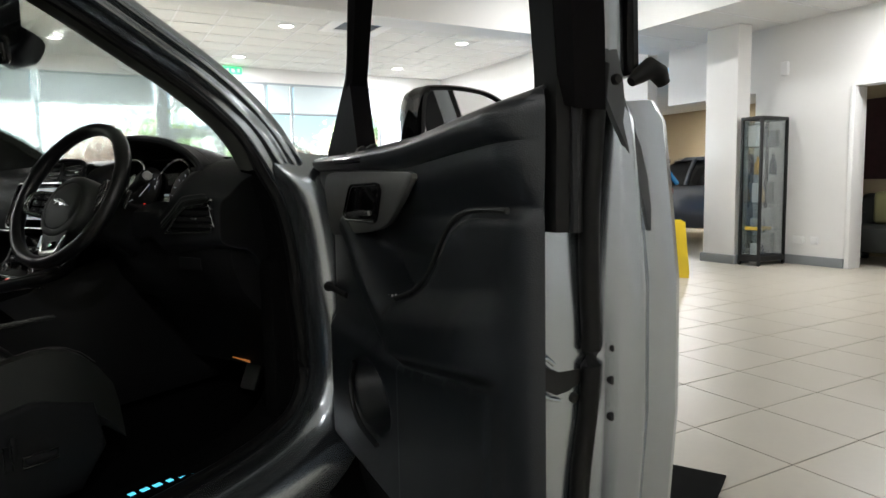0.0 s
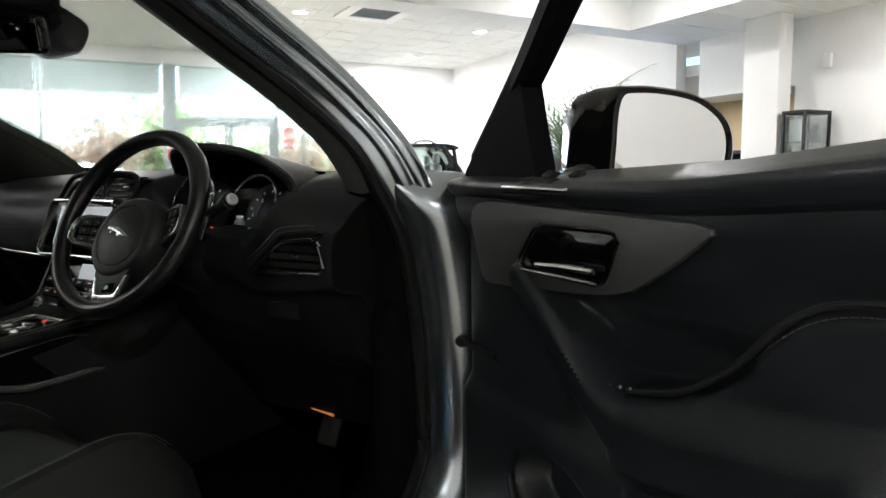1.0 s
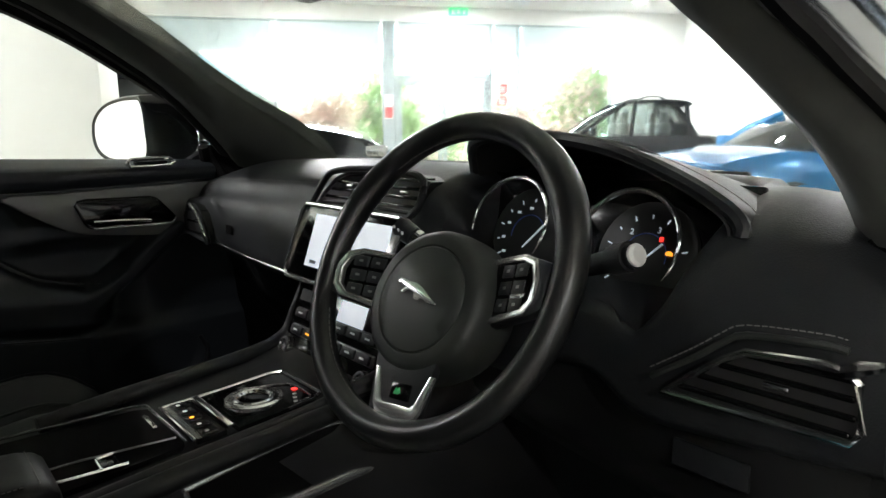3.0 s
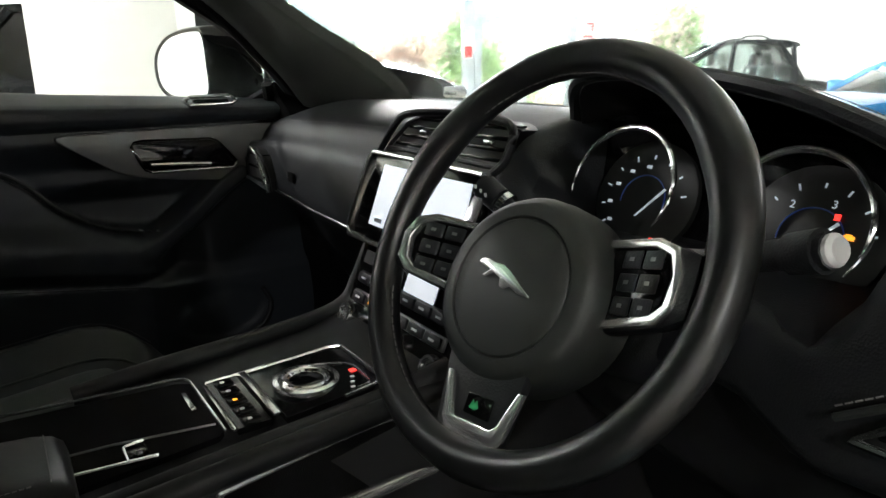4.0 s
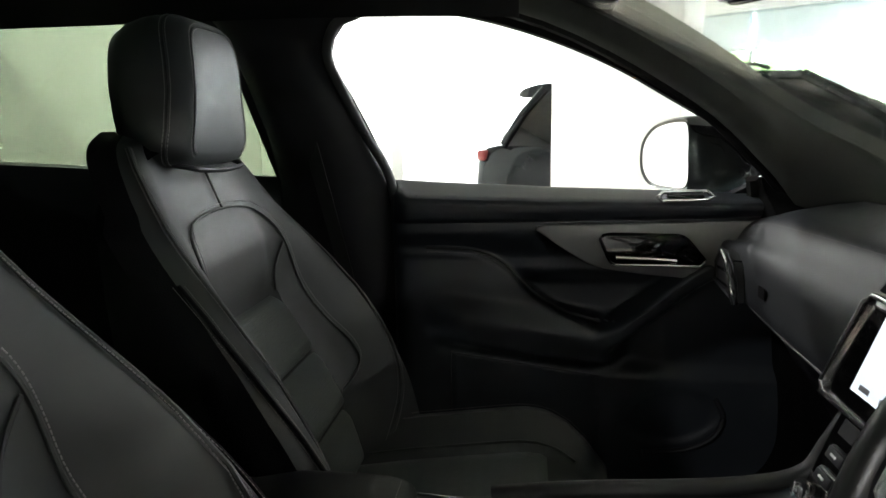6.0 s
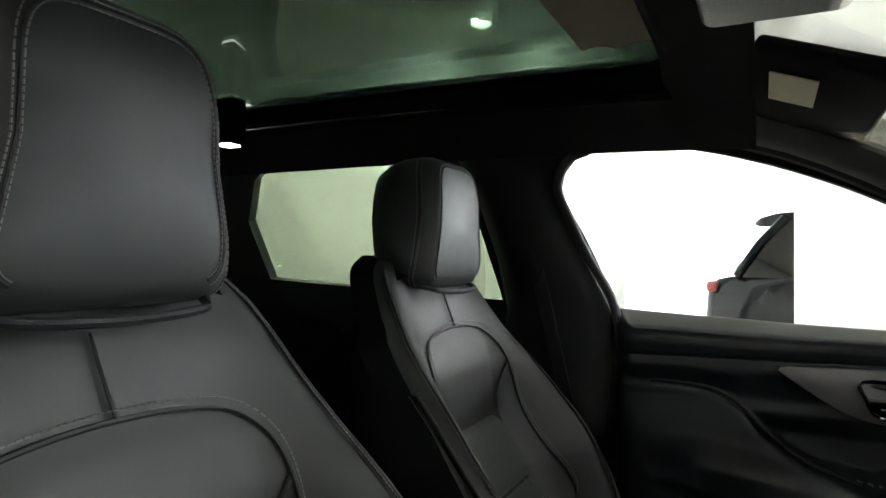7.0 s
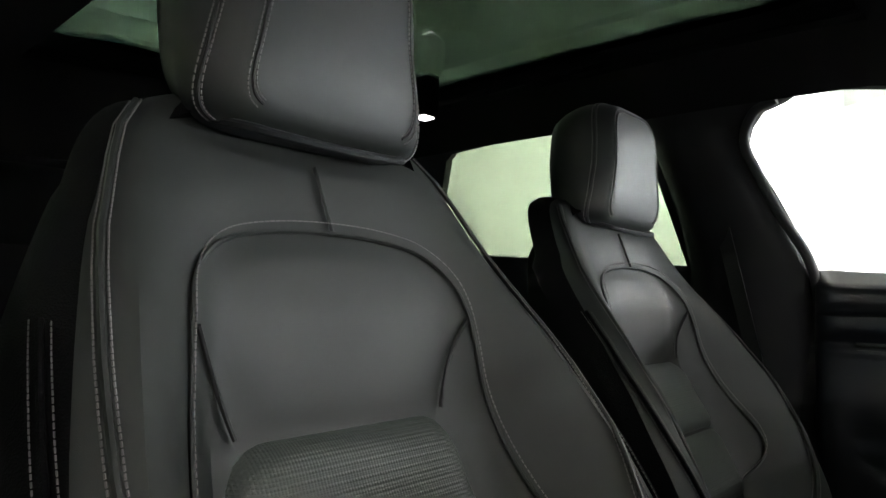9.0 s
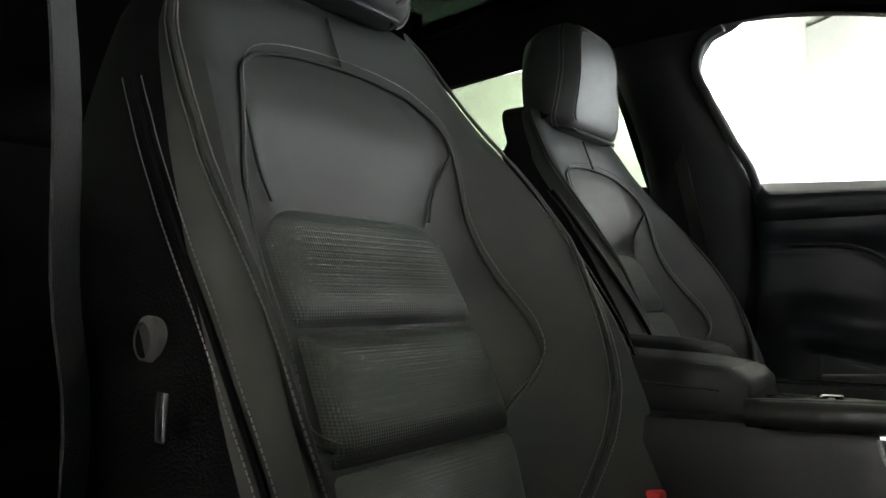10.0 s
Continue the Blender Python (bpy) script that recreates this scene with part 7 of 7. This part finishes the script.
        part("aerial_fin", loft([[(-0.02, tail + 0.75, H - 0.005), (0.02, tail + 0.75, H - 0.005), (0.02, tail + 0.95, H - 0.005), (-0.02, tail + 0.95, H - 0.005)], [(-0.004, tail + 0.75, H + 0.06), (0.004, tail + 0.75, H + 0.06), (0.004, tail + 0.80, H + 0.05), (-0.004, tail + 0.80, H + 0.05)]]), paint, c)
        for s in (-1, 1):
            part("screen_wiper", tube([(0.05 * s, screen + 0.45, belt + 0.03), (0.05 * s + 0.5, screen + 0.40, belt + 0.06)], 0.009, 6), M_BLACK, c)
            part("arch", tube([(s * (q + 0.005), h - 0.95 + 0.41 * math.cos(t), 0.36 + 0.41 * math.sin(t)) for t in (math.pi * k / 16 for k in range(17))], 0.025, 6), M_SOFT, c, "black wheel arch edge")
            part("arch", tube([(s * (q + 0.005), -h + 0.95 + 0.41 * math.cos(t), 0.36 + 0.41 * math.sin(t)) for t in (math.pi * k / 16 for k in range(17))], 0.025, 6), M_SOFT, c, "black wheel arch edge")
            for y in (-0.75, 0.30):
                part("door_pull", rbox(0.02, 0.20, 0.03, (s * (q + 0.005), y, belt - 0.13), 0.008), paint, c)
    if seats:
        for x in (-0.38, 0.38):
            for y in (-0.15, -0.80):
                st = part("seat", rbox(0.44, 0.16, 0.62, (x, y - 0.05, 0.98), 0.07, 3), seats, c, "white seat")
                part("headrest", rbox(0.24, 0.10, 0.17, (x, y - 0.06, 1.38), 0.04, 3), seats, st)
    return c


def room_pose(u, v, turn):
    """A pose on the showroom floor; turn 0 faces along u."""
    return ROOM @ Matrix.Translation((u, v, 0)) @ Matrix.Rotation(radians(turn - 90), 4, "Z")


M_BLACKPAINT = mat("black car paint", (0.006, 0.0065, 0.008), 0.10, vary=0.1, coat=0.0, rvary=0.02, spec=0.22)
M_BLUEPAINT = mat("bright blue car paint", (0.02, 0.22, 0.52), 0.2, metal=0.3, vary=0.1, coat=1.0, rvary=0.03)
M_GREYPAINT = mat("grey car paint", (0.16, 0.17, 0.19), 0.25, metal=0.5, vary=0.1, coat=1.0, rvary=0.03)
other_car("parked_suv", "gloss black car parked behind the white pillar", room_pose(-0.40, 5.85, 0), M_BLACKPAINT, L=4.2, H=1.70, bonnet=1.27, belt=1.15, screen=1.08, tail=-1.80, detail=True)
other_car("small_suv", "black car with roof bars and white seats", room_pose(6.0, 9.9, 165), M_BLACKPAINT, L=3.5, wd=1.65, H=1.66, bonnet=1.0, belt=1.08, screen=0.28, tail=-1.30, glass=pane_mat("pale car glass", (0.62, 0.68, 0.66), 1.0), seats=mat("white leather", (0.75, 0.73, 0.7), 0.5))
other_car("sports_car", "low bright blue car with a long bonnet", room_pose(6.53, 5.69, 180), M_BLUEPAINT, L=4.0, wd=1.8, H=1.42, bonnet=1.0, belt=0.98, screen=0.45, rails=False)
other_car("bay_car", "dark grey car standing in the open bay", room_pose(10.5, 6.0, 95), M_GREYPAINT, L=4.5, H=1.42, bonnet=0.95, belt=0.95, rails=False)


def palm(u, v):
    p = thing("palm_plant", "green potted palm on the showroom floor", "plant", m=ROOM @ Matrix.Translation((u, v, 0)))
    part("pot", loft([[(r * math.cos(t), r * math.sin(t), z) for t in (2 * math.pi * k / 24 for k in range(24))] for r, z in ((0.16, 0), (0.20, 0.4), (0.215, 0.42), (0.20, 0.43), (0.18, 0.40))]), M_BLACK, p, "black pot")
    part("soil", loft([[(r * math.cos(t), r * math.sin(t), z) for t in (2 * math.pi * k / 20 for k in range(20))] for r, z in ((0.185, 0.36), (0.18, 0.39), (0.02, 0.395))]), M_DARK, p)
    part("stem", tube([(0, 0, 0.38), (0.02, 0.01, 0.7), (0.01, 0.02, 1.0), (0, 0.02, 1.22)], [0.04, 0.035, 0.03, 0.02], 10), mat("palm stem", (0.16, 0.12, 0.06), 0.8), p)
    rnd = random.Random(11)
    green = mat("palm leaf", (0.05, 0.14, 0.03), 0.45, vary=0.35, scale=5)
    for k in range(26):
        a, lift, ln = k * 2.4, rnd.uniform(0.55, 1.45), rnd.uniform(0.50, 0.80)
        verts, faces, axis = [], [], []
        for i in range(13):
            t = i / 12
            r = ln * t * math.cos(lift * (1 - 0.5 * t))
            z = 1.17 + ln * (math.sin(lift) * t - 0.42 * t * t) + 0.2 * lift * t
            axis.append(Vector((r * math.cos(a), r * math.sin(a), z)))
        side = Vector((-math.sin(a), math.cos(a), 0))
        for i in range(1, 13):
            for s in (-1, 1):
                b = axis[i]
                d = (axis[i] - axis[i - 1]).normalized()
                l = 0.20 * math.sin(math.pi * min(0.97, 0.15 + 0.85 * i / 13)) + 0.03
                tip = b + side * s * l * 0.62 + d * l * 1.05 - Vector((0, 0, 0.22 * l))
                n = len(verts)
                verts += [b, b + d * 0.016, (b + tip) / 2 + side * s * 0.010, tip, (b + tip) / 2 - side * s * 0.008]
                faces += [(n, n + 1, n + 2, n + 4), (n + 4, n + 2, n + 3)]
        me = bpy.data.meshes.new("tmp")
        me.from_pydata([tuple(q) for q in verts], [], faces)
        bm = bmesh.new()
        bm.from_mesh(me)
        bpy.data.meshes.remove(me)
        part("frond", join(bm, tube(axis, [0.006 - 0.0004 * i for i in range(13)], 5)), green, p, smooth=False)


palm(4.45, 2.9)

# ---------------------------------------------------------------- outdoors
tagged(part("ground", rbox(400, 400, 0.1, (0, 0, -0.30)), mat("asphalt", (0.22, 0.22, 0.21), 0.9, vary=0.2, scale=2)), "grey tarmac forecourt reaching the horizon", "ground", kind="structure")
def leaf_mat(name, colour):
    """Thin leaf: part of the light goes through it."""
    m = mat(name, colour, 0.6, vary=0.4, scale=3)
    t = m.node_tree
    tr, mx = t.nodes.new("ShaderNodeBsdfTranslucent"), t.nodes.new("ShaderNodeMixShader")
    tr.inputs[0].default_value = (*[min(1, 1.5 * c) for c in colour], 1)
    mx.inputs[0].default_value = 0.55
    t.links.new(t.nodes["Principled BSDF"].outputs[0], mx.inputs[1])
    t.links.new(tr.outputs[0], mx.inputs[2])
    t.links.new(mx.outputs[0], t.nodes["Material Output"].inputs[0])
    return m


LEAF = [leaf_mat("hedge leaves", (0.32, 0.40, 0.22)), leaf_mat("pink blossom", (0.55, 0.44, 0.38))]


def foliage(n, spread, seed, size=0.09):
    """A crown of many small leaves, as one bmesh."""
    rnd = random.Random(seed)
    verts, faces = [], []
    clumps = [Vector((rnd.gauss(0, 0.45) * spread[0], rnd.gauss(0, 0.4) * spread[1], rnd.uniform(0.05, 1.0) * spread[2])) for _ in range(26)]
    for k in range(n):
        c = clumps[k % 26] + Vector((rnd.gauss(0, 0.34), rnd.gauss(0, 0.34), rnd.gauss(0, 0.3)))
        a, b = Vector((rnd.gauss(0, 1), rnd.gauss(0, 1), rnd.gauss(0, 1))).normalized(), Vector((rnd.gauss(0, 1), rnd.gauss(0, 1), rnd.gauss(0, 1)))
        b = a.cross(b).normalized() * size * 0.55
        a = a * size * rnd.uniform(0.7, 1.5)
        i = len(verts)
        verts += [c - a, c + b, c + a, c - b]
        faces.append((i, i + 1, i + 2, i + 3))
    me = bpy.data.meshes.new("tmp")
    me.from_pydata([tuple(v) for v in verts], [], faces)
    bm = bmesh.new()
    bm.from_mesh(me)
    bpy.data.meshes.remove(me)
    return bm


for k in range(13):
    u = -10 + 1.9 * k
    h = 2.5 + 0.9 * math.sin(k * 2.1)
    bush = thing("bush", "leafy garden bush with pale blossom beyond the glass" if k % 3 == 0 else "leafy green garden bush beyond the glass", "bush", "bushes along the forecourt", m=ROOM @ Matrix.Translation((u, 17.5 + (k % 3) * 1.4, -0.25)))
    part("trunk", tube([(0, 0, 0), (0.05, 0.02, 0.5), (-0.03, 0.05, h * 0.8)], [0.09, 0.07, 0.03], 7), mat("bark", (0.12, 0.09, 0.06), 0.9), bush)
    part("crown", foliage(3400, (1.9, 1.0, h), k + 3, 0.11), LEAF[1 if k % 3 == 0 else 0], bush, smooth=False)

# ---------------------------------------------------------------- floor tiles, nearest as pieces of their own
T, U0, V0 = 0.4322, 3.724, 0.157


def tile_mesh():
    bm = rbox(T - 0.005, T - 0.005, 0.012, (0, 0, -0.006), 0.0015, 1)
    me = bpy.data.meshes.new("tile")
    bm.to_mesh(me)
    bm.free()
    me.materials.append(M_TILE)
    return me


tile = tile_mesh()
near = set()
for i in range(-3, 12):
    for j in range(-5, 12):
        u, v = U0 + (i + 0.5) * T, V0 + (j + 0.5) * T
        if u > RIGHT - 0.05:
            continue
        near.add((i, j))
        ob = new("tile", tile)
        ob.parent = floor
        ob.matrix_world = ROOM @ Matrix.Translation((u, v, 0))
verts, faces = [], []
for i in range(-19, 20):
    for j in range(-14, 27):
        if (i, j) in near:
            continue
        u, v, h = U0 + (i + 0.5) * T, V0 + (j + 0.5) * T, T / 2 - 0.0025
        if u < LEFT + 0.2 or u > OUT - 0.2 or v > FRONT - 0.2 or v < BACK + 0.2:
            continue
        k = len(verts)
        for z, q in ((0.0, h - 0.001), (-0.01, h)):
            verts += [tuple(ROOM @ Vector((u + a * q, v + b * q, z))) for a, b in ((-1, -1), (1, -1), (1, 1), (-1, 1))]
        faces += [(k, k + 1, k + 2, k + 3)] + [(k + a, k + 4 + a, k + 4 + (a + 1) % 4, k + (a + 1) % 4) for a in range(4)]
me = bpy.data.meshes.new("tile_field")
me.from_pydata(verts, [], faces)
me.materials.append(M_TILE)
field = new("tile_field", me)
field.parent = floor
tagged(field, "far cream floor tiles", kind="stuff")
